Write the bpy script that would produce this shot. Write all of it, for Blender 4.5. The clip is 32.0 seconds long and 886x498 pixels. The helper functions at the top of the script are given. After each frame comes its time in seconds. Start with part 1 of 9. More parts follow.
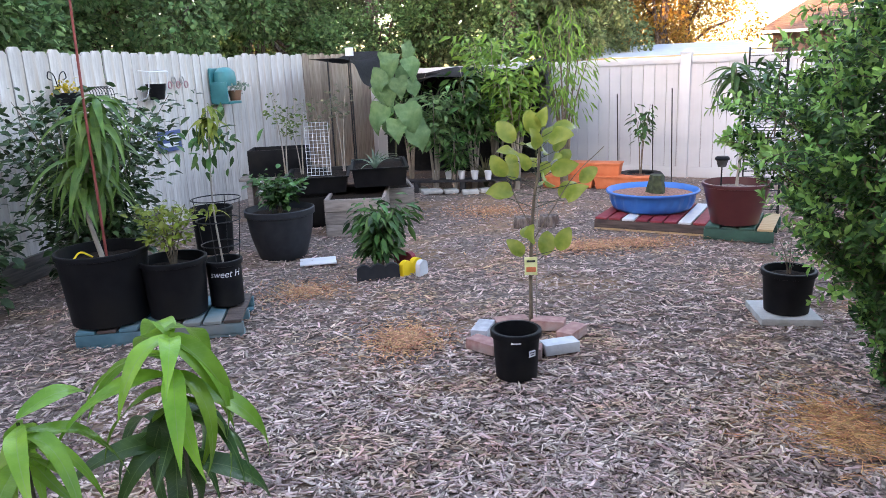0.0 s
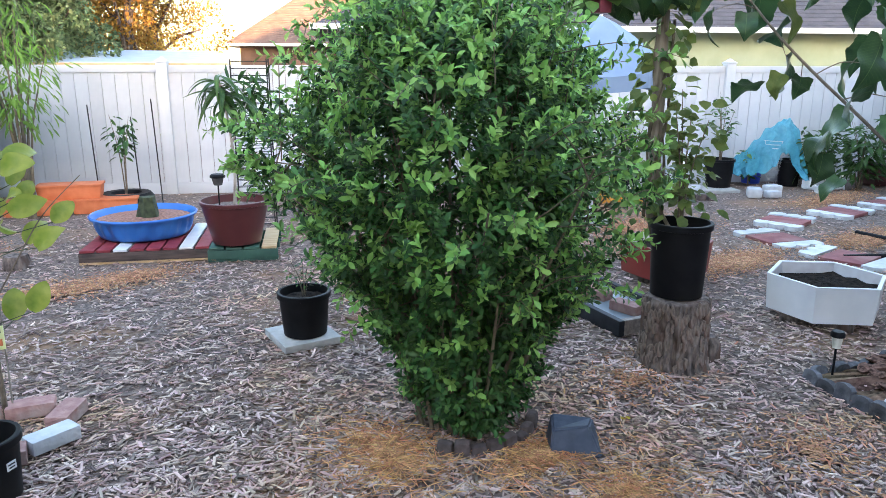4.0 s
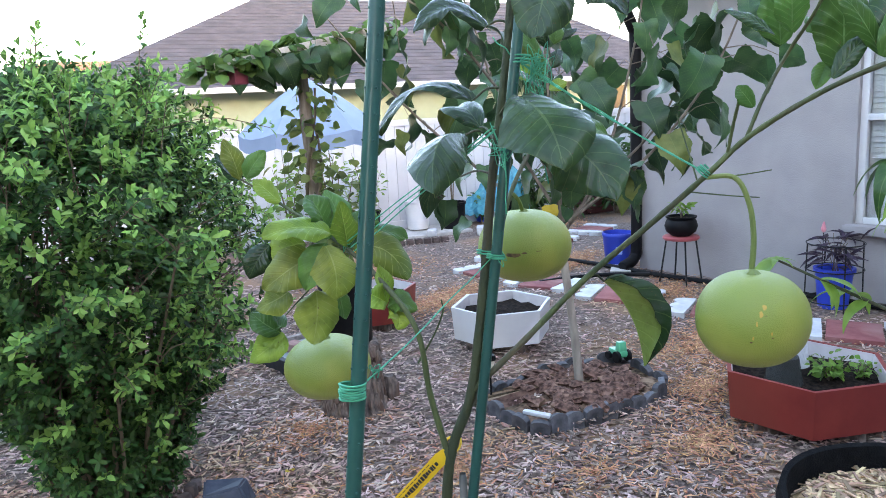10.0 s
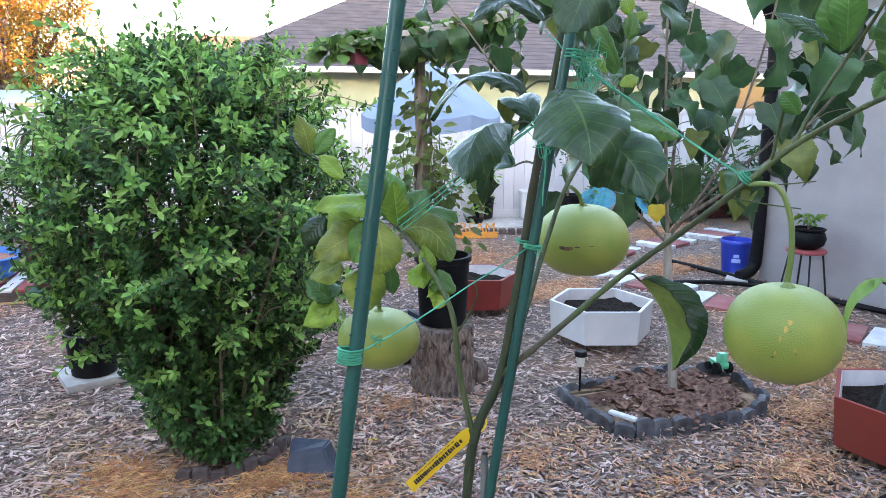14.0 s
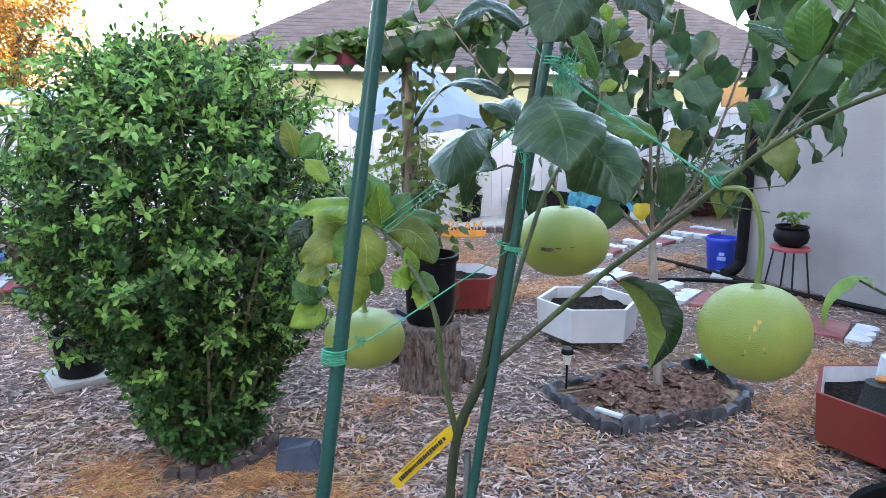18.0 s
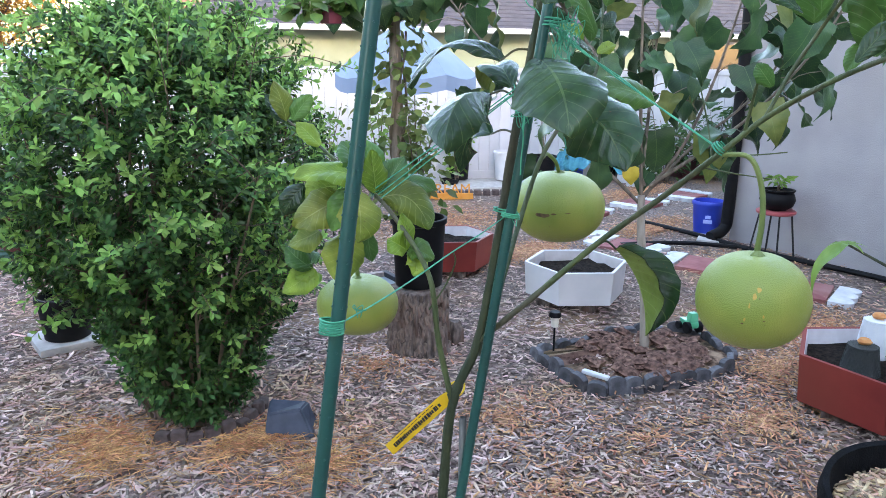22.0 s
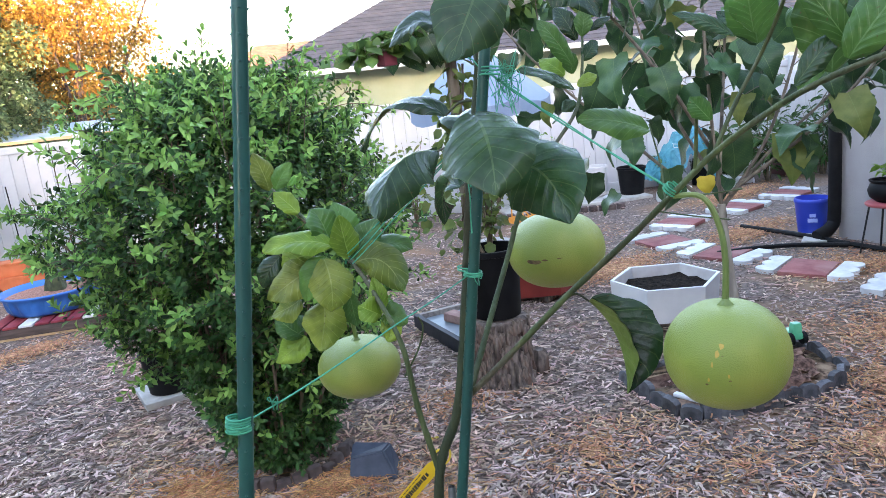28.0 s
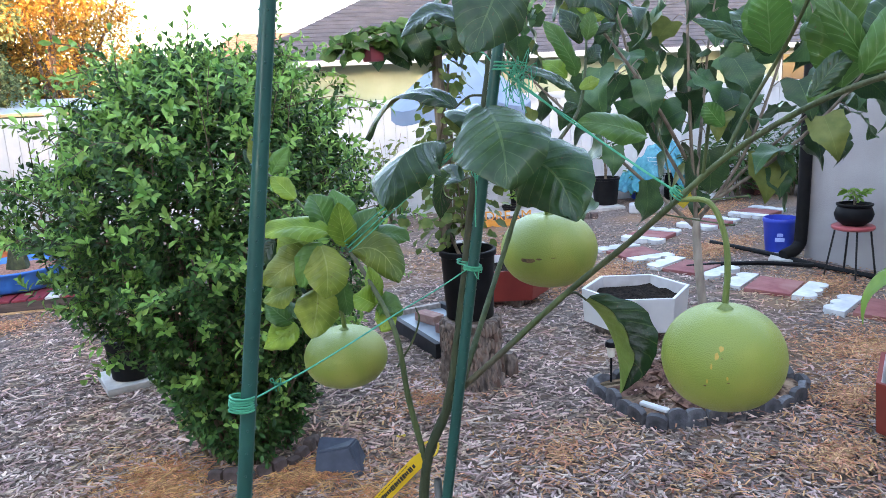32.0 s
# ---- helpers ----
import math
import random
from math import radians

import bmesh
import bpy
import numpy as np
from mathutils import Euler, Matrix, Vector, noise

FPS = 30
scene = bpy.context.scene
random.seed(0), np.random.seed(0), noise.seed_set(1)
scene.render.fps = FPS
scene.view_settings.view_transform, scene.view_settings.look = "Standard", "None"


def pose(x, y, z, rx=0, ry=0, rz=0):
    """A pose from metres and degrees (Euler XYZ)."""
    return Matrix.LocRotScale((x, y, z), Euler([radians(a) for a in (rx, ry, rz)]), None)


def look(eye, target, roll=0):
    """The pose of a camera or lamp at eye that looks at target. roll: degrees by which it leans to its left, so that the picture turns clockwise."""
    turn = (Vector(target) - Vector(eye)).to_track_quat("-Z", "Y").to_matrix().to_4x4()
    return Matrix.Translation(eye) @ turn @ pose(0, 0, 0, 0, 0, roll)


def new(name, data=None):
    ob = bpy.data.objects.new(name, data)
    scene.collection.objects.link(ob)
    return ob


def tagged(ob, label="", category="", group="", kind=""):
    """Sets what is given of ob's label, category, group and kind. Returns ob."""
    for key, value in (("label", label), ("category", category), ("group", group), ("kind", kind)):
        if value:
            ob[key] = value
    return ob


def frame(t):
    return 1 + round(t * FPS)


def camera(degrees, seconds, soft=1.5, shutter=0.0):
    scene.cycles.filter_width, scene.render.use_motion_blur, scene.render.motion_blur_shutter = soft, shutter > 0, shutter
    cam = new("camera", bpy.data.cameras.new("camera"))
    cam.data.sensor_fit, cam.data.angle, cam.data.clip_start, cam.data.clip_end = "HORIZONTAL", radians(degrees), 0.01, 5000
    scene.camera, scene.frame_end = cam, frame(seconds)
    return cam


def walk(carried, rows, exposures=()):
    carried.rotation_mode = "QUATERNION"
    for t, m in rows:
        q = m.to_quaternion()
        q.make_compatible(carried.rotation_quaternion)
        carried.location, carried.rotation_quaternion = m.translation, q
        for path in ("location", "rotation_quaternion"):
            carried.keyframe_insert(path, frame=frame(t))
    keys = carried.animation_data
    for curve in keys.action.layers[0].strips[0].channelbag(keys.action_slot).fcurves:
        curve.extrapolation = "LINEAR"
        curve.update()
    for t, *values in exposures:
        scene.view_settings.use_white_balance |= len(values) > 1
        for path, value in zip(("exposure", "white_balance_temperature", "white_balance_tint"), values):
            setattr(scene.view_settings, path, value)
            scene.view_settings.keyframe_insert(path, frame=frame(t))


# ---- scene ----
cam = camera(63.5, 32.0, soft=0.6)
PATH = [
    (0, (0.135, 0.081, 1.535), (0.013, 2.017, 1.05), -2.5),
    (0.5, (0.199, 0.235, 1.556), (0.161, 2.185, 1.113), -3.9),
    (1, (0.253, 0.347, 1.564), (0.253, 2.303, 1.144), -4.1),
    (1.5, (0.241, 0.425, 1.556), (0.301, 2.377, 1.126), -3.9),
    (2, (0.192, 0.53, 1.553), (0.451, 2.468, 1.132), -2.8),
    (2.5, (0.175, 0.615, 1.56), (0.639, 2.507, 1.104), -1.9),
    (3, (0.175, 0.626, 1.563), (0.8, 2.455, 1.051), -1.2),
    (3.5, (0.201, 0.623, 1.561), (1.001, 2.387, 1.06), -1.2),
    (4, (0.224, 0.619, 1.553), (1.375, 2.179, 1.061), 0.1),
    (4.5, (0.278, 0.599, 1.549), (1.766, 1.845, 1.065), 0.6),
    (6.5, (0.375, 0.303, 1.611), (2.214, 0.99, 1.232), -1.9),
    (7, (0.403, 0.252, 1.608), (2.232, 0.963, 1.224), -2.4),
    (7.5, (0.411, 0.223, 1.614), (2.24, 0.939, 1.237), -1.8),
    (8, (0.429, 0.199, 1.603), (2.289, 0.828, 1.221), -3.1),
    (8.5, (0.507, 0.146, 1.593), (2.364, 0.809, 1.262), -3.0),
    (9, (0.612, 0.097, 1.581), (2.398, 0.912, 1.201), -0.9),
    (9.5, (0.641, 0.067, 1.589), (2.357, 1.014, 1.194), -1.8),
    (10, (0.657, 0.003, 1.602), (2.213, 1.205, 1.236), -3.1),
    (10.5, (0.672, -0.057, 1.611), (2.158, 1.238, 1.273), -3.3),
    (11, (0.664, -0.071, 1.615), (2.066, 1.322, 1.307), -3.7),
    (11.5, (0.66, -0.062, 1.614), (2.002, 1.388, 1.303), -3.4),
    (12, (0.654, -0.049, 1.603), (1.902, 1.476, 1.261), -2.6),
    (12.5, (0.673, -0.053, 1.594), (1.941, 1.444, 1.204), -1.6),
    (13, (0.701, -0.094, 1.583), (2.082, 1.29, 1.161), 0.9),
    (13.5, (0.703, -0.107, 1.597), (2.038, 1.323, 1.182), 0.4),
    (14, (0.697, -0.085, 1.601), (2.03, 1.353, 1.209), 0.2),
    (14.5, (0.695, -0.082, 1.61), (2.031, 1.361, 1.246), -0.2),
    (15, (0.686, -0.095, 1.614), (2.057, 1.322, 1.276), 0.3),
    (15.5, (0.673, -0.105, 1.62), (2.02, 1.325, 1.242), -0.8),
    (17.5, (0.689, -0.106, 1.612), (2.045, 1.31, 1.218), 0.5),
    (18, (0.689, -0.104, 1.61), (2.045, 1.312, 1.213), 0.2),
    (18.5, (0.699, -0.1, 1.606), (2.063, 1.297, 1.173), 0.1),
    (19, (0.704, -0.096, 1.61), (2.077, 1.283, 1.147), 0.5),
    (19.5, (0.713, -0.095, 1.61), (2.083, 1.277, 1.122), 0.7),
    (20, (0.713, -0.104, 1.608), (2.076, 1.268, 1.1), 0.6),
    (20.5, (0.71, -0.104, 1.611), (2.087, 1.252, 1.093), 0.8),
    (21, (0.703, -0.094, 1.611), (2.078, 1.264, 1.096), 0.8),
    (21.5, (0.694, -0.088, 1.613), (2.068, 1.273, 1.105), 0.8),
    (22, (0.69, -0.086, 1.612), (2.057, 1.286, 1.113), 0.5),
    (22.5, (0.682, -0.088, 1.612), (2.021, 1.332, 1.175), 0.3),
    (23, (0.682, -0.084, 1.607), (2.014, 1.375, 1.297), -0.3),
    (23.5, (0.683, -0.078, 1.607), (2.067, 1.328, 1.278), 0.4),
    (24, (0.708, -0.081, 1.632), (2.075, 1.322, 1.228), -2.7),
    (24.5, (0.722, -0.069, 1.635), (2.092, 1.314, 1.178), -4.6),
    (26.5, (0.803, -0.106, 1.634), (2.129, 1.304, 1.132), -6.6),
    (27, (0.816, -0.131, 1.637), (2.016, 1.397, 1.16), -6.7),
    (27.5, (0.827, -0.146, 1.639), (1.993, 1.416, 1.19), -6.6),
    (28, (0.847, -0.165, 1.642), (2.009, 1.407, 1.219), -6.4),
    (28.5, (0.857, -0.177, 1.642), (2.01, 1.404, 1.227), -6.5),
    (29, (0.852, -0.172, 1.641), (1.966, 1.437, 1.227), -6.9),
    (29.5, (0.849, -0.156, 1.639), (1.975, 1.442, 1.216), -6.3),
    (30, (0.836, -0.145, 1.642), (1.993, 1.435, 1.238), -5.5),
    (30.5, (0.826, -0.146, 1.64), (2.001, 1.42, 1.235), -4.9),
    (31, (0.806, -0.146, 1.64), (1.984, 1.419, 1.234), -4.0),
    (31.5, (0.801, -0.142, 1.635), (1.998, 1.405, 1.218), -2.5),
    (32, (0.816, -0.145, 1.635), (2.044, 1.374, 1.209), -2.8),
]
EXPOSURES = [(0.0, 3.7, 7800, 28), (3.0, 3.75, 7500, 23), (4.2, 3.85, 7300, 18), (6.5, 3.95, 7600, 24), (9.0, 3.95, 7500, 24), (10.0, 3.98, 7500, 24), (11.0, 3.73, 7500, 24), (12.0, 3.77, 7500, 24), (13.0, 4.15, 7450, 24),
             (14.0, 4.0, 7450, 24), (15.5, 3.94, 7450, 24), (18.0, 3.97, 7450, 24), (19.0, 4.08, 7400, 24), (22.0, 4.06, 7400, 24), (23.0, 3.71, 7450, 24), (24.0, 4.14, 7400, 24), (27.0, 4.1, 7450, 24),
             (28.0, 3.94, 7500, 24), (32.0, 3.95, 7500, 24)]
walk(cam, [(t, look(eye, target, roll)) for t, eye, target, roll in PATH], EXPOSURES)

# ---- world, sun, exposure ----
world = bpy.data.worlds.new("world")
scene.world = world
world.use_nodes = True
wn, wl = world.node_tree.nodes, world.node_tree.links
sky = wn.new("ShaderNodeTexSky")
sky.sky_type = "NISHITA"
sky.sun_disc = False
sky.sun_elevation, sky.sun_rotation = radians(8), radians(209)
sky.air_density, sky.dust_density, sky.ozone_density = 1.0, 1.3, 1.6
wl.new(sky.outputs["Color"], wn["Background"].inputs["Color"])
wn["Background"].inputs["Strength"].default_value = 0.15
sun_data = bpy.data.lights.new("sun", "SUN")
sun_data.energy, sun_data.angle, sun_data.color = 2.0, radians(0.6), (1.0, 0.62, 0.32)
sun = new("sun", sun_data)
sun.matrix_world = look((-5.0, -9.0, 1.12), (0, 0, 0))


# ---- materials ----
def mat(name, c1, c2=None, rough=0.6, metal=0.0, scale=8.0, big=0.0, c3=None, bump=0.15, bscale=None, vary=0.0,
        stretch=(1, 1, 1), spec=0.5, island=0.0, coat=0.0, trans=0.0, sub=0.0):
    m = bpy.data.materials.new(name)
    m.use_nodes = True
    n, l = m.node_tree.nodes, m.node_tree.links
    b = n["Principled BSDF"]
    b.inputs["Roughness"].default_value, b.inputs["Metallic"].default_value = rough, metal
    b.inputs["Specular IOR Level"].default_value = spec
    b.inputs["Coat Weight"].default_value = coat
    if trans:
        b.inputs["Transmission Weight"].default_value = trans
    if sub:
        b.inputs["Subsurface Weight"].default_value = sub
        b.inputs["Subsurface Radius"].default_value = (0.4, 0.5, 0.15)
        b.inputs["Subsurface Scale"].default_value = 0.01
    tc, mp = n.new("ShaderNodeTexCoord"), n.new("ShaderNodeMapping")
    mp.inputs["Scale"].default_value = stretch
    l.new(tc.outputs["Object"], mp.inputs["Vector"])
    n1 = n.new("ShaderNodeTexNoise")
    n1.inputs["Scale"].default_value, n1.inputs["Detail"].default_value = scale, 5
    l.new(mp.outputs["Vector"], n1.inputs["Vector"])
    r1 = n.new("ShaderNodeValToRGB")
    r1.color_ramp.elements[0].position, r1.color_ramp.elements[1].position = 0.35, 0.68
    l.new(n1.outputs["Fac"], r1.inputs["Fac"])
    r1.color_ramp.elements[0].color = (*c1, 1)
    r1.color_ramp.elements[1].color = (*(c2 or c1), 1)
    out = r1.outputs["Color"]
    if c3:
        n2 = n.new("ShaderNodeTexNoise")
        n2.inputs["Scale"].default_value, n2.inputs["Detail"].default_value = big or scale * 0.2, 4
        l.new(mp.outputs["Vector"], n2.inputs["Vector"])
        r2 = n.new("ShaderNodeValToRGB")
        r2.color_ramp.elements[0].position, r2.color_ramp.elements[1].position = 0.5, 0.66
        l.new(n2.outputs["Fac"], r2.inputs["Fac"])
        mx = n.new("ShaderNodeMix")
        mx.data_type = "RGBA"
        l.new(r2.outputs["Color"], mx.inputs["Factor"])
        l.new(out, mx.inputs["A"])
        mx.inputs["B"].default_value = (*c3, 1)
        out = mx.outputs["Result"]
    if vary or island:
        hs = n.new("ShaderNodeHueSaturation")
        mr = n.new("ShaderNodeMapRange")
        k = vary or island
        mr.inputs["To Min"].default_value, mr.inputs["To Max"].default_value = 1 - k, 1 + k
        if vary:
            src = n.new("ShaderNodeObjectInfo").outputs["Random"]
        else:
            src = n.new("ShaderNodeNewGeometry").outputs["Random Per Island"]
        l.new(src, mr.inputs["Value"])
        l.new(mr.outputs["Result"], hs.inputs["Value"])
        mh = n.new("ShaderNodeMapRange")
        mh.inputs["To Min"].default_value, mh.inputs["To Max"].default_value = 0.5 - 0.04 * k, 0.5 + 0.04 * k
        wnz = n.new("ShaderNodeTexWhiteNoise")
        wnz.noise_dimensions = "1D"
        l.new(src, wnz.inputs["W"])
        l.new(wnz.outputs["Value"], mh.inputs["Value"])
        l.new(mh.outputs["Result"], hs.inputs["Hue"])
        l.new(out, hs.inputs["Color"])
        out = hs.outputs["Color"]
    l.new(out, b.inputs["Base Color"])
    if bump:
        nb = n.new("ShaderNodeTexNoise")
        nb.inputs["Scale"].default_value, nb.inputs["Detail"].default_value = bscale or scale * 4, 6
        l.new(mp.outputs["Vector"], nb.inputs["Vector"])
        bp = n.new("ShaderNodeBump")
        bp.inputs["Strength"].default_value, bp.inputs["Distance"].default_value = bump, 0.01
        l.new(nb.outputs["Fac"], bp.inputs["Height"])
        l.new(bp.outputs["Normal"], b.inputs["Normal"])
    return m


def add_pores(m, scale, strength):
    """Fine dimples all over, as on the rind of citrus fruit, and paler flecks between them."""
    n, l = m.node_tree.nodes, m.node_tree.links
    b = n["Principled BSDF"]
    tc, vo, bp = n.new("ShaderNodeTexCoord"), n.new("ShaderNodeTexVoronoi"), n.new("ShaderNodeBump")
    vo.inputs["Scale"].default_value = scale
    l.new(tc.outputs["Object"], vo.inputs["Vector"])
    bp.inputs["Strength"].default_value, bp.inputs["Distance"].default_value = strength, 0.0012
    l.new(vo.outputs["Distance"], bp.inputs["Height"])
    l.new(bp.outputs["Normal"], b.inputs["Normal"])
    src = b.inputs["Base Color"].links[0].from_socket
    mx, mr = n.new("ShaderNodeMix"), n.new("ShaderNodeMapRange")
    mx.data_type = "RGBA"
    mx.blend_type = "MULTIPLY"
    l.new(vo.outputs["Distance"], mr.inputs["Value"])
    mr.inputs["From Min"].default_value, mr.inputs["From Max"].default_value = 0.0, 0.35
    mr.inputs["To Min"].default_value, mr.inputs["To Max"].default_value = 0.55, 0.0
    l.new(mr.outputs["Result"], mx.inputs["Factor"])
    l.new(src, mx.inputs["A"])
    mx.inputs["B"].default_value = (0.62, 0.72, 0.5, 1)
    l.new(mx.outputs["Result"], b.inputs["Base Color"])


def leaf_mat(name, dark, light, rough=0.45, island=0.25, vary=0.0, thin=0.35, veins=0.0, uv=False):
    """A leaf: a glossy face with some light passing through; veins: how pale its ribs are."""
    m = mat(name, dark, light, rough, scale=14, bump=0.2, bscale=60, island=island, vary=vary, spec=0.3)
    n, l = m.node_tree.nodes, m.node_tree.links
    b, o = n["Principled BSDF"], n["Material Output"]
    tr, ms = n.new("ShaderNodeBsdfTranslucent"), n.new("ShaderNodeMixShader")
    ms.inputs["Fac"].default_value = thin
    src = b.inputs["Base Color"].links[0].from_socket
    if veins:
        tc, sx = n.new("ShaderNodeTexCoord"), n.new("ShaderNodeSeparateXYZ")
        l.new(tc.outputs["UV" if uv else "Object"], sx.inputs["Vector"])

        def op(kind, a, bb):
            k = n.new("ShaderNodeMath")
            k.operation = kind
            for i, q in enumerate((a, bb)):
                if isinstance(q, (int, float)):
                    k.inputs[i].default_value = q
                else:
                    l.new(q, k.inputs[i])
            return k.outputs[0]
        if uv:
            # u runs along the midrib, v across from 0 to 1
            ay = op("ABSOLUTE", op("SUBTRACT", op("MULTIPLY", sx.outputs["Y"], 2.0), 1.0), 0)
            mid = op("LESS_THAN", ay, op("SUBTRACT", 0.045, op("MULTIPLY", sx.outputs["X"], 0.03)))
            bend = op("SUBTRACT", op("MULTIPLY", ay, 0.34), op("MULTIPLY", op("MULTIPLY", ay, ay), 0.10))
            side = op("SINE", op("MULTIPLY", op("SUBTRACT", sx.outputs["X"], bend), 52.0), 0)
            side = op("MULTIPLY", op("GREATER_THAN", side, 0.972), 0.75)
        else:
            ay = op("ABSOLUTE", sx.outputs["Y"], 0)
            mid = op("LESS_THAN", ay, 0.0011)
            side = op("SINE", op("MULTIPLY", op("SUBTRACT", sx.outputs["X"], op("MULTIPLY", ay, 0.7)), 470.0), 0)
            side = op("MULTIPLY", op("GREATER_THAN", side, 0.98), 0.5)
        fac = op("MULTIPLY", op("MAXIMUM", mid, side), veins)
        mv = n.new("ShaderNodeMix")
        mv.data_type = "RGBA"
        l.new(fac, mv.inputs["Factor"])
        l.new(src, mv.inputs["A"])
        mv.inputs["B"].default_value = (*(min(0.5, 1.25 * c + 0.06) for c in light), 1) if uv and light[0] > 0.05 else (0.22, 0.32, 0.10, 1)
        src = mv.outputs["Result"]
        if uv:
            # cloudy darker patches, and a few brown specks
            for scale, detail, lo, hi, most, tint in ((42.0, 3.0, 0.42, 0.68, 0.55, (*(0.55 * c for c in dark), 1)), (330.0, 1.0, 0.71, 0.75, 0.55, (0.10, 0.06, 0.02, 1))):
                nz, rg, mx = n.new("ShaderNodeTexNoise"), n.new("ShaderNodeMapRange"), n.new("ShaderNodeMix")
                nz.inputs["Scale"].default_value, nz.inputs["Detail"].default_value = scale, detail
                l.new(tc.outputs["Object"], nz.inputs["Vector"])
                l.new(nz.outputs["Fac"], rg.inputs["Value"])
                rg.inputs["From Min"].default_value, rg.inputs["From Max"].default_value, rg.inputs["To Max"].default_value = lo, hi, most
                mx.data_type = "RGBA"
                l.new(rg.outputs["Result"], mx.inputs["Factor"])
                l.new(src, mx.inputs["A"])
                mx.inputs["B"].default_value = tint
                src = mx.outputs["Result"]
        l.new(src, b.inputs["Base Color"])
        if uv:
            # the blade swells softly between its sunken veins
            old = b.inputs["Normal"].links[0].from_node
            b2 = n.new("ShaderNodeBump")
            b2.invert = True
            b2.inputs["Strength"].default_value, b2.inputs["Distance"].default_value = 0.30, 0.002
            swell = op("ABSOLUTE", op("SINE", op("MULTIPLY", op("SUBTRACT", sx.outputs["X"], bend), 26.0), 0), 0)
            l.new(op("SUBTRACT", op("MULTIPLY", mid, 1.0), op("MULTIPLY", swell, 0.6)), b2.inputs["Height"])
            l.new(old.outputs["Normal"], b2.inputs["Normal"])
            l.new(b2.outputs["Normal"], b.inputs["Normal"])
    g = n.new("ShaderNodeGamma")
    g.inputs["Gamma"].default_value = 0.85
    l.new(src, g.inputs["Color"])
    l.new(g.outputs["Color"], tr.inputs["Color"])
    l.new(b.outputs["BSDF"], ms.inputs[1])
    l.new(tr.outputs["BSDF"], ms.inputs[2])
    l.new(ms.outputs["Shader"], o.inputs["Surface"])
    return m


M_SOIL = mat("mulch_ground", (0.075, 0.052, 0.043), (0.28, 0.207, 0.172), 0.95, scale=40, big=1.1, c3=(0.27, 0.155, 0.09), bump=0.9, bscale=50)
M_CHIP = mat("wood_chip", (0.245, 0.155, 0.122), (0.545, 0.413, 0.36), 0.9, scale=9, island=0.75, bump=0.3, bscale=120, big=1.4, c3=(0.43, 0.265, 0.18))
M_ORANGECHIP = mat("orange_chips", (0.36, 0.155, 0.075), (0.58, 0.31, 0.165), 0.9, scale=20, island=0.5, bump=0)
M_STRAW = mat("pine_straw", (0.44, 0.19, 0.075), (0.66, 0.36, 0.165), 0.85, scale=20, island=0.6, bump=0)
M_PICKET = mat("weathered_picket", (0.49, 0.445, 0.415), (0.69, 0.645, 0.615), 0.85, scale=5, stretch=(6, 6, 0.8), big=2, c3=(0.54, 0.45, 0.38), vary=0.1, bump=0.4, bscale=30)
M_PICKET_OLD = mat("bare_picket", (0.27, 0.19, 0.135), (0.44, 0.345, 0.265), 0.9, scale=5, stretch=(6, 6, 0.8), vary=0.2, bump=0.4, bscale=30)
M_VINYL = mat("white_vinyl", (0.50, 0.515, 0.535), (0.575, 0.58, 0.59), 0.4, scale=3, vary=0.05, bump=0.03, big=1.2, c3=(0.48, 0.485, 0.48))
M_STUCCO = mat("grey_stucco", (0.33, 0.31, 0.31), (0.38, 0.36, 0.355), 0.9, scale=3, bump=0.5, bscale=120, big=0.5, c3=(0.315, 0.29, 0.285))
M_WHITE = mat("white_paint", (0.62, 0.635, 0.65), (0.71, 0.715, 0.715), 0.45, scale=6, bump=0.05, c3=(0.60, 0.58, 0.55))
M_BLIND = mat("blind_slat", (0.84, 0.85, 0.85), (0.88, 0.88, 0.88), 0.5, scale=3, bump=0)
M_GLASS = mat("window_glass", (0.98, 1.0, 1.0), None, 0.02, bump=0, trans=1.0)
M_BLACK = mat("black_plastic", (0.005, 0.005, 0.006), (0.010, 0.010, 0.011), 0.55, scale=10, bump=0.08, c3=(0.013, 0.012, 0.011), big=3, spec=0.14)
M_CHAR = mat("charcoal_plastic", (0.016, 0.018, 0.022), (0.028, 0.030, 0.035), 0.55, scale=12, bump=0.1, spec=0.3)
M_FABRIC = mat("black_fabric", (0.005, 0.005, 0.0055), (0.010, 0.010, 0.0105), 0.9, scale=30, bump=0.5, bscale=200, spec=0.12)
M_MAROON = mat("maroon_plastic", (0.07, 0.012, 0.013), (0.10, 0.021, 0.021), 0.4, scale=4, bump=0.05, coat=0.2)
M_BLUE = mat("blue_plastic", (0.009, 0.125, 0.43), (0.016, 0.17, 0.51), 0.35, scale=4, bump=0.04)
M_BUCKET = mat("blue_bucket_plastic", (0.015, 0.05, 0.42), (0.02, 0.07, 0.52), 0.4, scale=4, bump=0.03)
M_RED = mat("red_planter_paint", (0.225, 0.024, 0.019), (0.30, 0.038, 0.027), 0.5, scale=6, bump=0.08, c3=(0.25, 0.045, 0.03))
M_EARTH = mat("potting_soil", (0.008, 0.006, 0.005), (0.034, 0.024, 0.018), 1.0, scale=40, bump=1.0, bscale=60, spec=0.08)
M_MULCHDARK = mat("bed_mulch", (0.045, 0.027, 0.019), (0.20, 0.122, 0.083), 1.0, scale=34, bump=1.0, bscale=60, island=0.6, spec=0.1, big=9, c3=(0.23, 0.15, 0.10))
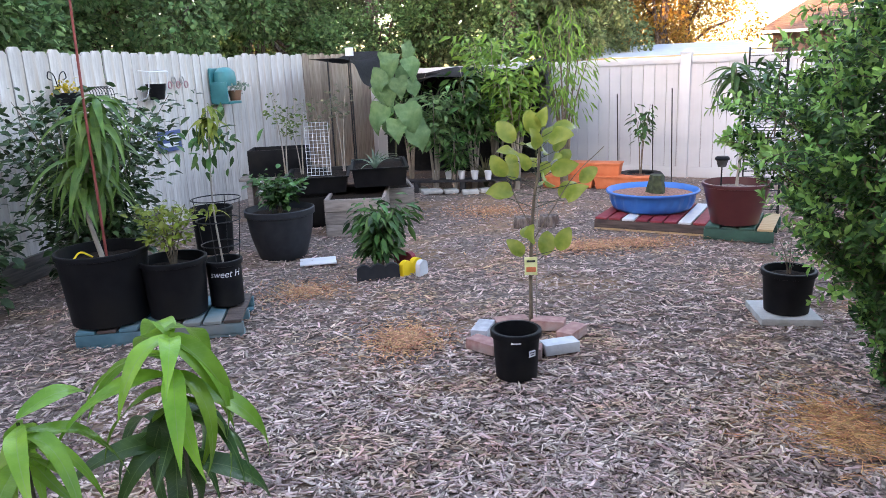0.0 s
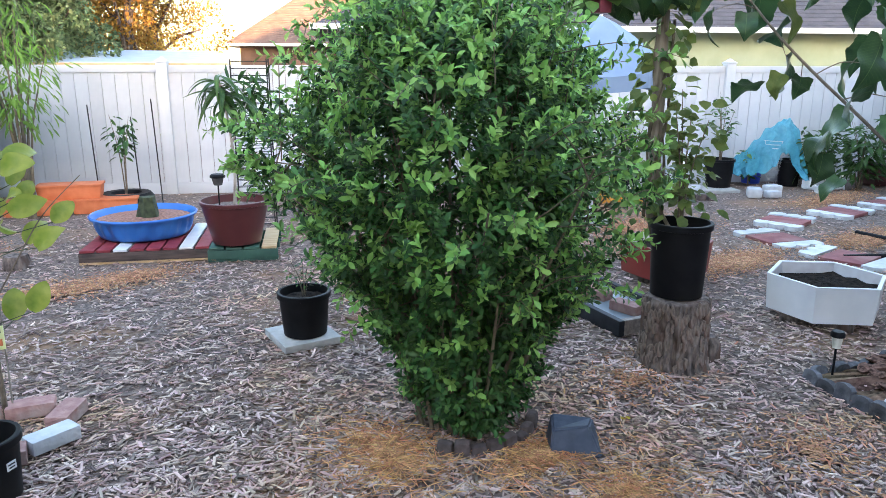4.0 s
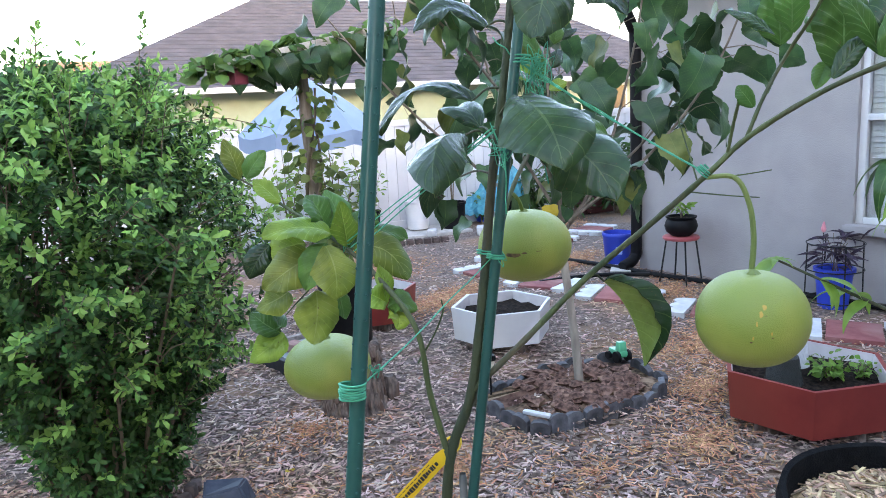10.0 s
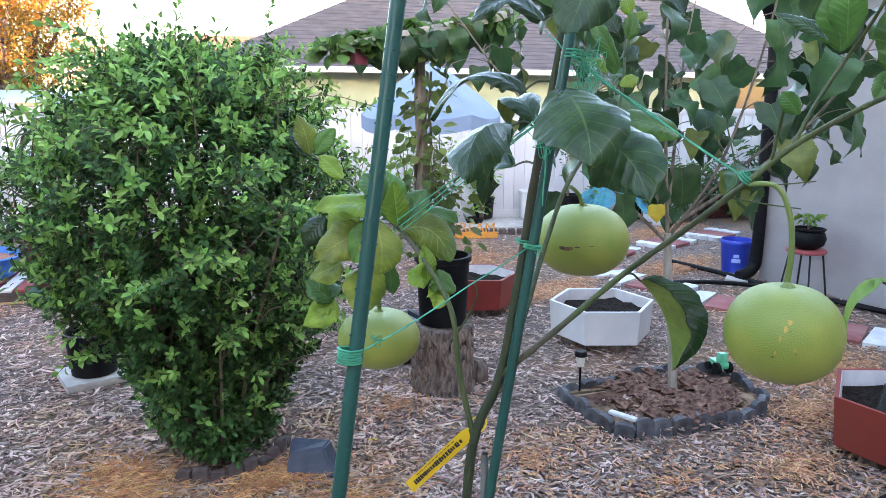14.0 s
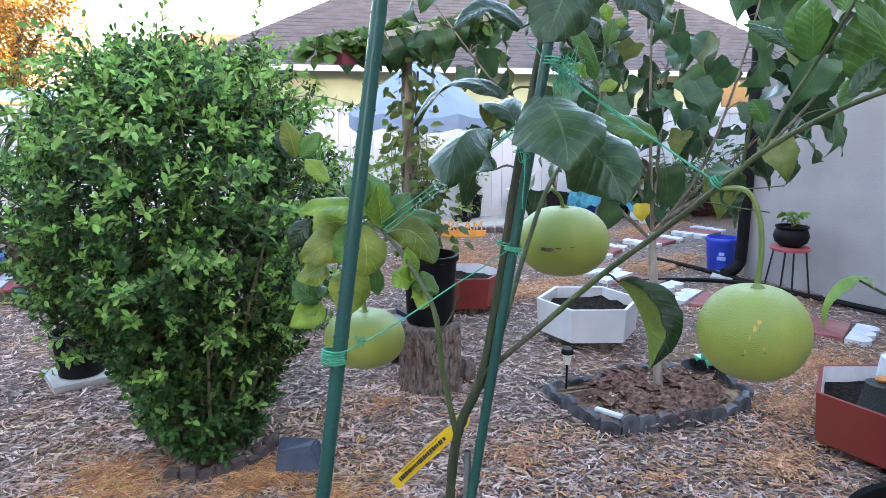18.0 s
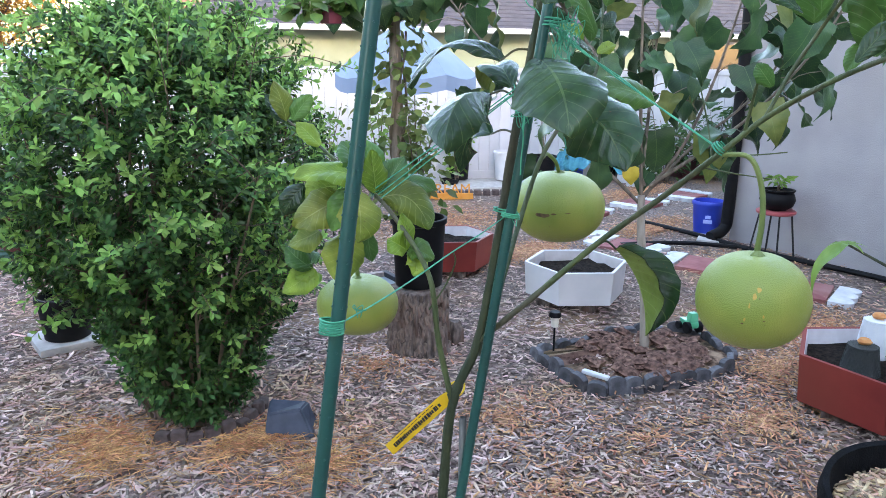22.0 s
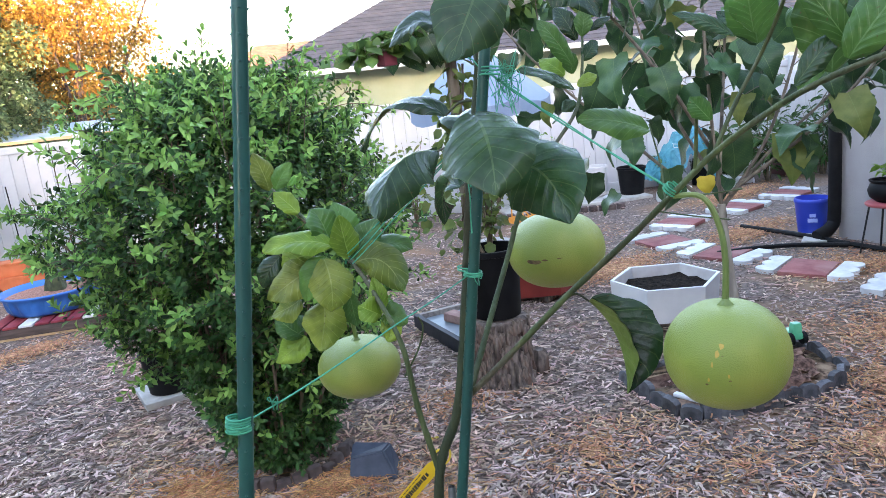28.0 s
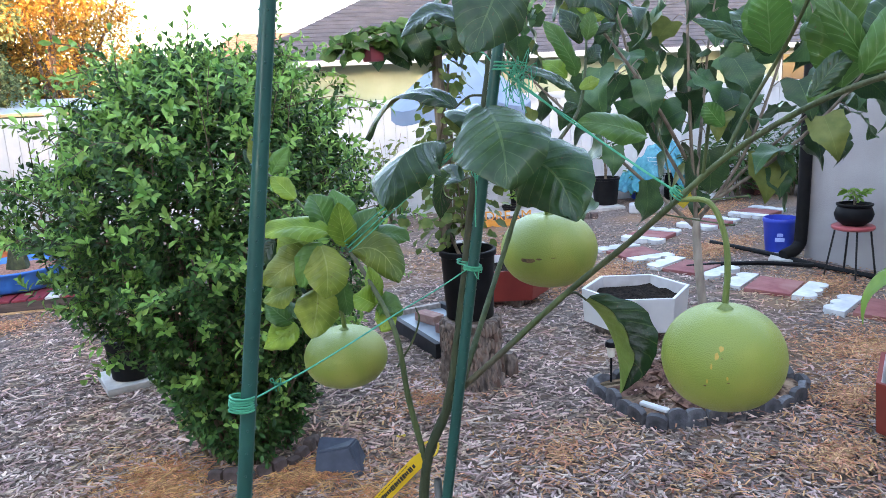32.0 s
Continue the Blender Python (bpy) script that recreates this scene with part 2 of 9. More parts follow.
M_CHIPGOLD = mat("golden_chips", (0.32, 0.195, 0.11), (0.66, 0.455, 0.28), 0.9, scale=20, island=0.7, bump=0.3)
M_BARK = mat("bark", (0.05, 0.037, 0.031), (0.25, 0.195, 0.165), 0.95, scale=14, stretch=(2.0, 2.0, 0.9), bump=1.0, bscale=22, big=5, c3=(0.11, 0.06, 0.042))
M_BARKPALE = mat("pale_bark", (0.26, 0.22, 0.18), (0.40, 0.35, 0.29), 0.9, scale=14, stretch=(2, 2, 0.6), bump=0.4)
M_TWIG = mat("brown_twig", (0.10, 0.075, 0.05), (0.20, 0.15, 0.10), 0.85, scale=20, bump=0.3)
M_STEM = mat("green_stem", (0.022, 0.034, 0.012), (0.06, 0.07, 0.024), 0.7, scale=30, stretch=(1, 1, 0.4), bump=0.5, bscale=160, big=12, c3=(0.065, 0.055, 0.03))
M_STALK = mat("fruit_stalk_green", (0.12, 0.17, 0.04), (0.21, 0.26, 0.07), 0.6, scale=30, stretch=(1, 1, 0.4), bump=0.4, bscale=160)
M_BRANCH = mat("green_branch", (0.035, 0.058, 0.016), (0.09, 0.115, 0.034), 0.6, scale=30, stretch=(1, 1, 0.4), bump=0.5, bscale=160, big=10, c3=(0.085, 0.075, 0.04))
M_STAKE = mat("green_stake", (0.005, 0.06, 0.048), (0.009, 0.09, 0.068), 0.35, scale=6, bump=0.1, bscale=60, coat=0.2)
M_TWINE = mat("green_twine", (0.02, 0.28, 0.15), (0.05, 0.42, 0.24), 0.7, scale=60, bump=0.2)
M_TAG = mat("yellow_tag", (0.85, 0.55, 0.03), (0.90, 0.62, 0.05), 0.5, scale=6, bump=0.02)
M_INK = mat("black_ink", (0.02, 0.02, 0.02), None, 0.6, bump=0)
M_BRICKR = mat("red_brick", (0.30, 0.15, 0.13), (0.42, 0.24, 0.20), 0.9, scale=20, vary=0.12, bump=0.5, c3=(0.42, 0.34, 0.31))
M_BRICKG = mat("grey_brick", (0.36, 0.36, 0.38), (0.52, 0.52, 0.54), 0.9, scale=20, vary=0.12, bump=0.5)
M_CONC = mat("concrete", (0.36, 0.35, 0.32), (0.50, 0.48, 0.45), 0.9, scale=14, bump=0.4, vary=0.1)
M_PAVER = mat("red_paver", (0.24, 0.07, 0.065), (0.33, 0.11, 0.10), 0.85, scale=12, bump=0.3, vary=0.12, c3=(0.36, 0.17, 0.15))
M_PAVERW = mat("white_paver", (0.50, 0.515, 0.53), (0.66, 0.665, 0.67), 0.8, scale=12, bump=0.4, vary=0.1, c3=(0.45, 0.43, 0.41))
M_EDGE = mat("edging_stone", (0.055, 0.056, 0.062), (0.13, 0.13, 0.14), 0.85, scale=18, bump=0.5, vary=0.4, c3=(0.20, 0.175, 0.16))
M_WOOD = mat("grey_wood", (0.22, 0.18, 0.155), (0.40, 0.33, 0.29), 0.85, scale=6, stretch=(1, 6, 6), vary=0.15, bump=0.4)
M_TEAL = mat("teal_paint", (0.05, 0.15, 0.18), (0.09, 0.22, 0.255), 0.7, scale=10, bump=0.3, vary=0.1, c3=(0.19, 0.19, 0.17))
M_REDPAINT = mat("red_wood_paint", (0.21, 0.018, 0.028), (0.29, 0.038, 0.05), 0.65, scale=10, bump=0.2, vary=0.12)
M_GREENPAINT = mat("green_wood_paint", (0.02, 0.07, 0.05), (0.03, 0.10, 0.07), 0.65, scale=10, bump=0.2)
M_TAN = mat("tan_wood", (0.50, 0.32, 0.15), (0.60, 0.42, 0.24), 0.75, scale=6, stretch=(1, 6, 6), bump=0.2)
M_ORANGE = mat("orange_terracotta", (0.58, 0.14, 0.05), (0.68, 0.20, 0.08), 0.7, scale=8, bump=0.2)
M_YELLOW = mat("yellow_paint", (0.85, 0.55, 0.01), (0.90, 0.62, 0.03), 0.5, scale=8, bump=0.05)
M_STEEL = mat("steel_wire", (0.45, 0.45, 0.45), (0.6, 0.6, 0.6), 0.4, 0.8, scale=20, bump=0)
M_DARKMETAL = mat("dark_metal", (0.02, 0.02, 0.022), (0.04, 0.04, 0.04), 0.5, 0.6, scale=20, bump=0.05)
M_SHADE = mat("shade_cloth", (0.012, 0.012, 0.014), (0.022, 0.022, 0.024), 0.9, scale=20, bump=0.4, bscale=90)
M_ROOF = mat("roof_shingle", (0.058, 0.053, 0.061), (0.09, 0.082, 0.092), 0.9, scale=3, bump=0.5, bscale=40, stretch=(1, 1, 3))
M_ROOFRED = mat("tile_roof", (0.13, 0.08, 0.062), (0.18, 0.115, 0.09), 0.9, scale=3, bump=0.4)
M_CREAM = mat("cream_wall", (0.30, 0.345, 0.225), (0.36, 0.40, 0.275), 0.9, scale=2, bump=0.2)
M_PALEBLUE = mat("pale_blue_cloth", (0.175, 0.25, 0.355), (0.205, 0.285, 0.40), 0.8, scale=4, bump=0.15)
M_SKYBLUE = mat("blue_metal_roof", (0.34, 0.46, 0.58), (0.42, 0.53, 0.64), 0.5, scale=4, bump=0.05)
M_NET = mat("turquoise_net", (0.03, 0.34, 0.46), (0.07, 0.46, 0.58), 0.7, scale=20, bump=0.1)
M_NET.node_tree.nodes["Principled BSDF"].inputs["Alpha"].default_value = 0.62
M_POMELO = mat("pomelo_skin", (0.19, 0.25, 0.036), (0.255, 0.30, 0.052), 0.4, scale=7, bump=0, big=9, c3=(0.31, 0.32, 0.06), sub=0.08)
add_pores(M_POMELO, 820, 0.38)
M_SCAR = mat("brown_scar", (0.07, 0.035, 0.02), (0.20, 0.12, 0.05), 0.8, scale=120, bump=0.4)
L_BUSH = leaf_mat("bush_leaf", (0.022, 0.074, 0.018), (0.064, 0.158, 0.038), 0.5, island=0.6, thin=0.15)
L_BUSHNEWLIT = leaf_mat("bush_new_lit_leaf", (0.14, 0.32, 0.062), (0.255, 0.45, 0.112), island=0.35, thin=0.26)
L_CITRUS = leaf_mat("citrus_leaf", (0.016, 0.047, 0.015), (0.034, 0.078, 0.025), 0.26, 0.0, vary=0.35, thin=0.07, veins=0.22, uv=True)
L_CITRUSMID = leaf_mat("green_citrus_leaf", (0.045, 0.125, 0.022), (0.085, 0.185, 0.035), 0.30, 0.0, vary=0.3, thin=0.2, veins=0.5, uv=True)
L_CITRUSNEW = leaf_mat("young_citrus_leaf", (0.12, 0.23, 0.02), (0.25, 0.34, 0.045), 0.35, 0.0, vary=0.25, thin=0.25, veins=0.55, uv=True)
L_CITRUSYEL = leaf_mat("yellowing_citrus_leaf", (0.095, 0.15, 0.016), (0.215, 0.245, 0.038), 0.36, 0.0, vary=0.3, thin=0.22, veins=0.6, uv=True)
L_CITRUSUNDER = leaf_mat("citrus_leaf_underside", (0.16, 0.225, 0.042), (0.24, 0.30, 0.065), 0.5, 0.0, vary=0.25, thin=0.1, veins=0.25, uv=True)
L_MULB = leaf_mat("mulberry_leaf", (0.022, 0.064, 0.026), (0.044, 0.105, 0.036), 0.34, 0.0, vary=0.5, thin=0.2, veins=0.3)
L_MANGO = leaf_mat("mango_leaf", (0.03, 0.085, 0.022), (0.065, 0.14, 0.034), 0.3, 0.0, vary=0.35, veins=0.35)
L_MANGOBRIGHT = leaf_mat("bright_mango_leaf", (0.12, 0.29, 0.022), (0.22, 0.42, 0.045), 0.3, 0.0, vary=0.25, thin=0.3, veins=0.45)
L_SAPLING = leaf_mat("sapling_leaf", (0.13, 0.20, 0.025), (0.28, 0.31, 0.05), 0.35, 0.25)
L_WOODS = leaf_mat("woods_leaf", (0.075, 0.17, 0.058), (0.19, 0.30, 0.115), 0.6, 0.6)
L_OLIVE = leaf_mat("olive_leaf", (0.088, 0.14, 0.058), (0.20, 0.25, 0.11), 0.6, 0.6)
L_WOODSDARK = leaf_mat("dark_woods_leaf", (0.055, 0.085, 0.035), (0.12, 0.155, 0.065), 0.6, 0.6)
L_ORANGE = leaf_mat("orange_leaf", (0.30, 0.155, 0.03), (0.44, 0.25, 0.05), 0.6, 0.45)
L_BRIGHT = leaf_mat("bright_leaf", (0.10, 0.23, 0.03), (0.20, 0.34, 0.06), 0.45, 0.3)
L_DARKSHRUB = leaf_mat("dark_shrub_leaf", (0.020, 0.050, 0.017), (0.050, 0.095, 0.032), 0.4, 0.5, thin=0.12)
L_YELLOW = leaf_mat("yellow_leaf", (0.50, 0.34, 0.03), (0.60, 0.44, 0.05), 0.5, 0.0)
L_GRASS = leaf_mat("strap_leaf", (0.10, 0.12, 0.06), (0.22, 0.20, 0.12), 0.6, 0.3)


# ---- building helpers ----
def finish(bm, name, material, smooth=True, recalc=True):
    if recalc:
        bmesh.ops.recalc_face_normals(bm, faces=bm.faces)
    me = bpy.data.meshes.new(name)
    bm.to_mesh(me)
    bm.free()
    me.materials.append(material)
    if smooth:
        me.polygons.foreach_set("use_smooth", [True] * len(me.polygons))
        me.set_sharp_from_angle(angle=radians(38))
    return me


def part(name, bm, material, parent, label="", smooth=True, m=None):
    me = bm if isinstance(bm, bpy.types.Mesh) else finish(bm, name, material, smooth)
    ob = new(name, me)
    ob.parent = parent
    if m is not None:
        ob.matrix_basis = m
    return tagged(ob, label)


def thing(name, label, category, x=0.0, y=0.0, z=0.0, rz=0.0, group="", kind="", m=None):
    e = new(name)
    e.empty_display_size = 0.1
    e.matrix_basis = m if m is not None else pose(x, y, z, 0, 0, rz)
    return tagged(e, label, category, group, kind)


def solo(name, bm, material, label, category, x=0.0, y=0.0, z=0.0, rz=0.0, group="", kind="", smooth=True, m=None):
    me = bm if isinstance(bm, bpy.types.Mesh) else finish(bm, name, material, smooth)
    ob = new(name, me)
    ob.matrix_basis = m if m is not None else pose(x, y, z, 0, 0, rz)
    return tagged(ob, label, category, group, kind)


def box(bm, c, s, bevel=0.0, rot=None, taper=1.0):
    g = bmesh.ops.create_cube(bm, size=1.0)
    vs = g["verts"]
    for v in vs:
        k = taper if v.co.z > 0 else 1.0
        v.co = Vector((v.co.x * s[0] * k, v.co.y * s[1] * k, v.co.z * s[2]))
    if bevel:
        es = list({e for v in vs for e in v.link_edges})
        r = bmesh.ops.bevel(bm, geom=es, offset=bevel, segments=2, profile=0.6, affect="EDGES")
        vs = list({v for f in r["faces"] for v in f.verts} | {v for v in vs if v.is_valid})
    mm = Matrix.Translation(c) @ (rot.to_4x4() if rot is not None else Matrix())
    bmesh.ops.transform(bm, matrix=mm, verts=vs)
    return vs


def boxm(s, c=(0, 0, 0), bevel=0.0, rot=None, taper=1.0):
    bm = bmesh.new()
    box(bm, c, s, bevel, rot, taper)
    return bm


def lathe(bm, prof, n=32, c=(0, 0, 0), wob=0.0, a0=0.0, sx=1.0, sy=1.0):
    rings = []
    for r, z in prof:
        if r < 1e-5:
            rings.append([bm.verts.new((c[0], c[1], c[2] + z))])
        else:
            ring = []
            for i in range(n):
                a = a0 + i * math.tau / n
                k = r * (1 + wob * math.sin(a * 3 + z * 7) + wob * 0.6 * math.sin(a * 5 + 2))
                ring.append(bm.verts.new((c[0] + k * sx * math.cos(a), c[1] + k * sy * math.sin(a), c[2] + z)))
            rings.append(ring)
    for a, b in zip(rings, rings[1:]):
        for i in range(n):
            j = (i + 1) % n
            if len(a) == 1 and len(b) == 1:
                break
            if len(a) == 1:
                bm.faces.new((a[0], b[i], b[j]))
            elif len(b) == 1:
                bm.faces.new((a[i], a[j], b[0]))
            else:
                bm.faces.new((a[i], a[j], b[j], b[i]))
    return rings


def lathem(prof, n=32, **k):
    bm = bmesh.new()
    lathe(bm, prof, n, **k)
    return bm


def spline(pts, per=6):
    """A smooth run of points through pts."""
    p = [Vector(q) for q in pts]
    if len(p) < 3:
        return p
    p = [p[0] * 2 - p[1]] + p + [p[-1] * 2 - p[-2]]
    out = []
    for i in range(1, len(p) - 2):
        a, b, c, d = p[i - 1:i + 3]
        for k in range(per):
            t = k / per
            out.append(0.5 * ((2 * b) + (c - a) * t + (2 * a - 5 * b + 4 * c - d) * t * t + (3 * b - a - 3 * c + d) * t ** 3))
    out.append(p[-2])
    return out


def tube(bm, pts, r0, r1=None, n=8, per=6, knob=0.0, caps=True):
    pts = spline(pts, per)
    r1 = r0 if r1 is None else r1
    rings, up = [], Vector((0.13, 0.31, 0.94))
    for i, q in enumerate(pts):
        d = (pts[min(i + 1, len(pts) - 1)] - pts[max(i - 1, 0)]).normalized()
        u = up - d * up.dot(d)
        if u.length < 1e-4:
            u = d.orthogonal()
        u.normalize()
        up = u
        w = d.cross(u)
        r = r0 + (r1 - r0) * i / max(1, len(pts) - 1)
        r *= 1 + knob * math.sin(i * 2.4) * 0.5
        rings.append([bm.verts.new(q + (u * math.cos(k * math.tau / n) + w * math.sin(k * math.tau / n)) * r) for k in range(n)])
    for a, b in zip(rings, rings[1:]):
        for k in range(n):
            bm.faces.new((a[k], a[(k + 1) % n], b[(k + 1) % n], b[k]))
    if caps:
        bm.faces.new(rings[0][::-1])
        bm.faces.new(rings[-1])


def tubem(pts, r0, r1=None, n=8, per=6, knob=0.0):
    bm = bmesh.new()
    tube(bm, pts, r0, r1, n, per, knob)
    return bm


def sheet_from(verts, faces, name, material, smooth=True):
    me = bpy.data.meshes.new(name)
    me.from_pydata(verts.tolist() if hasattr(verts, "tolist") else verts, [], faces.tolist() if hasattr(faces, "tolist") else faces)
    me.materials.append(material)
    if smooth:
        me.polygons.foreach_set("use_smooth", [True] * len(me.polygons))
    me.update()
    return me


# a small leaf: a folded blade of three cross rows, length 1 along x, unit half width on y
LEAF_V = np.array([(0, 0, 0), (0.3, 0.42, 0.06), (0.3, 0, 0), (0.3, -0.42, 0.06), (0.65, 0.40, 0.04), (0.65, 0, -0.03), (0.65, -0.40, 0.04), (1, 0, -0.12)])
LEAF_F = [(0, 2, 1), (0, 3, 2), (1, 2, 5, 4), (2, 3, 6, 5), (4, 5, 7), (5, 6, 7)]


# a rounder leaf, widest near its blunt tip, and a plain one of two folded halves for far trees
OVATE_V = np.array([(0, 0, 0), (0.36, 0.36, 0.07), (0.36, 0, -0.01), (0.36, -0.36, 0.07), (0.70, 0.42, 0.06), (0.70, 0, -0.05), (0.70, -0.42, 0.06), (1, 0, -0.15)])
FAR_V = np.array([(0, 0, 0), (0.5, 0.45, 0.08), (1, 0, -0.1), (0.5, -0.45, 0.08)])
FAR_F = [(0, 2, 1), (0, 3, 2)]


def leaf_cloud(name, material, pos, out, size, width=0.5, rng=None, droop=0.3, jitter=0.8, hang=0.0, faces=None, shape=None, cells=None):
    """One mesh of many leaves at pos (N,3), that point roughly along out (N,3) and turn their faces to faces (N,3)."""
    shape, cells = LEAF_V if shape is None else shape, cells or LEAF_F
    rng = rng or np.random.default_rng(1)
    n = len(pos)
    d = np.asarray(out, float) + rng.normal(0, jitter, (n, 3))
    d[:, 2] -= droop
    if hang:
        d[:, 2] -= hang
    d /= np.linalg.norm(d, axis=1, keepdims=True) + 1e-9
    up = rng.normal(0, 0.5, (n, 3)) + np.array([0, 0, 1.0]) if faces is None else np.asarray(faces, float) + rng.normal(0, 0.22, (n, 3))
    s = np.cross(up, d)
    s /= np.linalg.norm(s, axis=1, keepdims=True) + 1e-9
    u = np.cross(d, s)
    sz = size * rng.uniform(0.6, 1.25, n)
    v = (shape[None, :, 0:1] * d[:, None] + shape[None, :, 1:2] * width * s[:, None] + shape[None, :, 2:3] * u[:, None]) * sz[:, None, None] + np.asarray(pos)[:, None]
    v = v.reshape(-1, 3)
    m = len(shape)
    return sheet_from(v, [tuple(i * m + k for k in f) for i in range(n) for f in cells], name, material)


def blade_mesh(length, width, shape="oval", curl=0.25, fold=0.25, wave=0.0, rows=9, cols=4, seed=0, twist=0.0):
    """A large leaf along +x, faces +z, that bends down towards its tip."""
    rg = random.Random(seed)
    bm = bmesh.new()
    grid = []
    ph = rg.uniform(0, 6)
    for i in range(rows + 1):
        t = i / rows
        if shape == "oval":
            w = math.sin(math.pi * (0.03 + 0.965 * t) ** 0.95) ** 0.62
        elif shape == "heart":
            w = (1.2 * math.sin(math.pi * min(1.0, (0.17 + 0.83 * t)) ** 0.74)) if t > 0 else 0.55
            w = min(w, 1.0) * (1 + 0.02 * math.sin(i * 2.2 + seed) + (0.016 if i % 2 else -0.016))
        else:
            w = math.sin(math.pi * (0.02 + 0.98 * t) ** 0.7) ** 1.0
        w = max(w, 0.02) * width / 2
        a = curl * t * t * 1.5
        x, z = length * t * math.cos(a * 0.6), -length * t * math.sin(a)
        row = []
        for k in range(-cols // 2, cols // 2 + 1):
            s = k / (cols / 2)
            y = s * w
            zz = z + abs(s) * w * fold + wave * width * math.sin(t * 9 + ph + (1.5 if s > 0 else 0)) * abs(s)
            q = Vector((x - abs(s) ** 2 * 0.04 * length * (1 if shape == "heart" and t < 0.15 else 0), y, zz))
            if twist:
                q = Matrix.Rotation(twist * t, 3, "X") @ q
            row.append(bm.verts.new(q))
        grid.append(row)
    for a, b in zip(grid, grid[1:]):
        for k in range(len(a) - 1):
            bm.faces.new((a[k], a[k + 1], b[k + 1], b[k]))
    return bm


def aim(base, tip, face=(0, 0, 1)):
    """A pose at base whose x runs to tip and whose z leans to face."""
    x = (Vector(tip) - Vector(base)).normalized()
    f = Vector(face)
    y = f.cross(x)
    if y.length < 1e-4:
        y = x.orthogonal()
    y.normalize()
    z = x.cross(y)
    mm = Matrix((x, y, z)).transposed().to_4x4()
    mm.translation = base
    return mm


def pot_profile(rb, rt, h, wall=0.006, lip=0.012, liph=0.03):
    return [(0, 0.0), (rb * 0.9, 0.0), (rb, 0.006), (rt - lip, h - liph - 0.004), (rt, h - liph), (rt, h - 0.004), (rt - 0.004, h), (rt - lip - wall, h), (rt - lip - wall - 0.004, h - liph), (rb * 0.97 + 0.4 * (rt - rb), h * 0.5), (0, h * 0.5)]


def nursery_pot(name, label, x, y, z, rb, rt, h, material, soil=0.85, group="", holes=False, soilmat=None, category="plant pot"):
    e = thing(name, label, category, x, y, z, group=group)
    part("pot_body", lathem(pot_profile(rb, rt, h), 40), material, e)
    rs = rb + (rt - rb) * soil - 0.018
    prof = [(0, 0.012), (rs * 0.4, 0.008), (rs * 0.75, -0.002), (rs, -0.01)]
    bm = lathem([(r, h * soil + q) for r, q in prof], 24, wob=0.01)
    for v in bm.verts:
        v.co.z += rg.uniform(-0.006, 0.008)
    part("potting_soil", bm, soilmat or M_EARTH, e, "crumbly dark potting soil")
    return e


# ---- ground ----
def ground_height(x, y):
    return 0.018 * noise.noise(Vector((x * 0.9, y * 0.9, 3.0))) + 0.008 * noise.noise(Vector((x * 4, y * 4, 7.0)))


def build_ground():
    xs = np.concatenate([[-900, -200, -60, -20], np.arange(-6, 14.01, 0.16), [20, 60, 200, 900]])
    ys = np.concatenate([[-900, -200, -60, -20], np.arange(-4, 14.01, 0.16), [20, 60, 200, 900]])
    v = [(x, y, ground_height(x, y) - 0.006 if -6 <= x <= 14 and -4 <= y <= 14 else -0.03) for y in ys for x in xs]
    w = len(xs)
    f = [(j * w + i, j * w + i + 1, (j + 1) * w + i + 1, (j + 1) * w + i) for j in range(len(ys) - 1) for i in range(w - 1)]
    g = new("ground", sheet_from(v, f, "ground", M_SOIL))
    tagged(g, "brown mulch-covered garden ground", "ground", kind="structure")


build_ground()


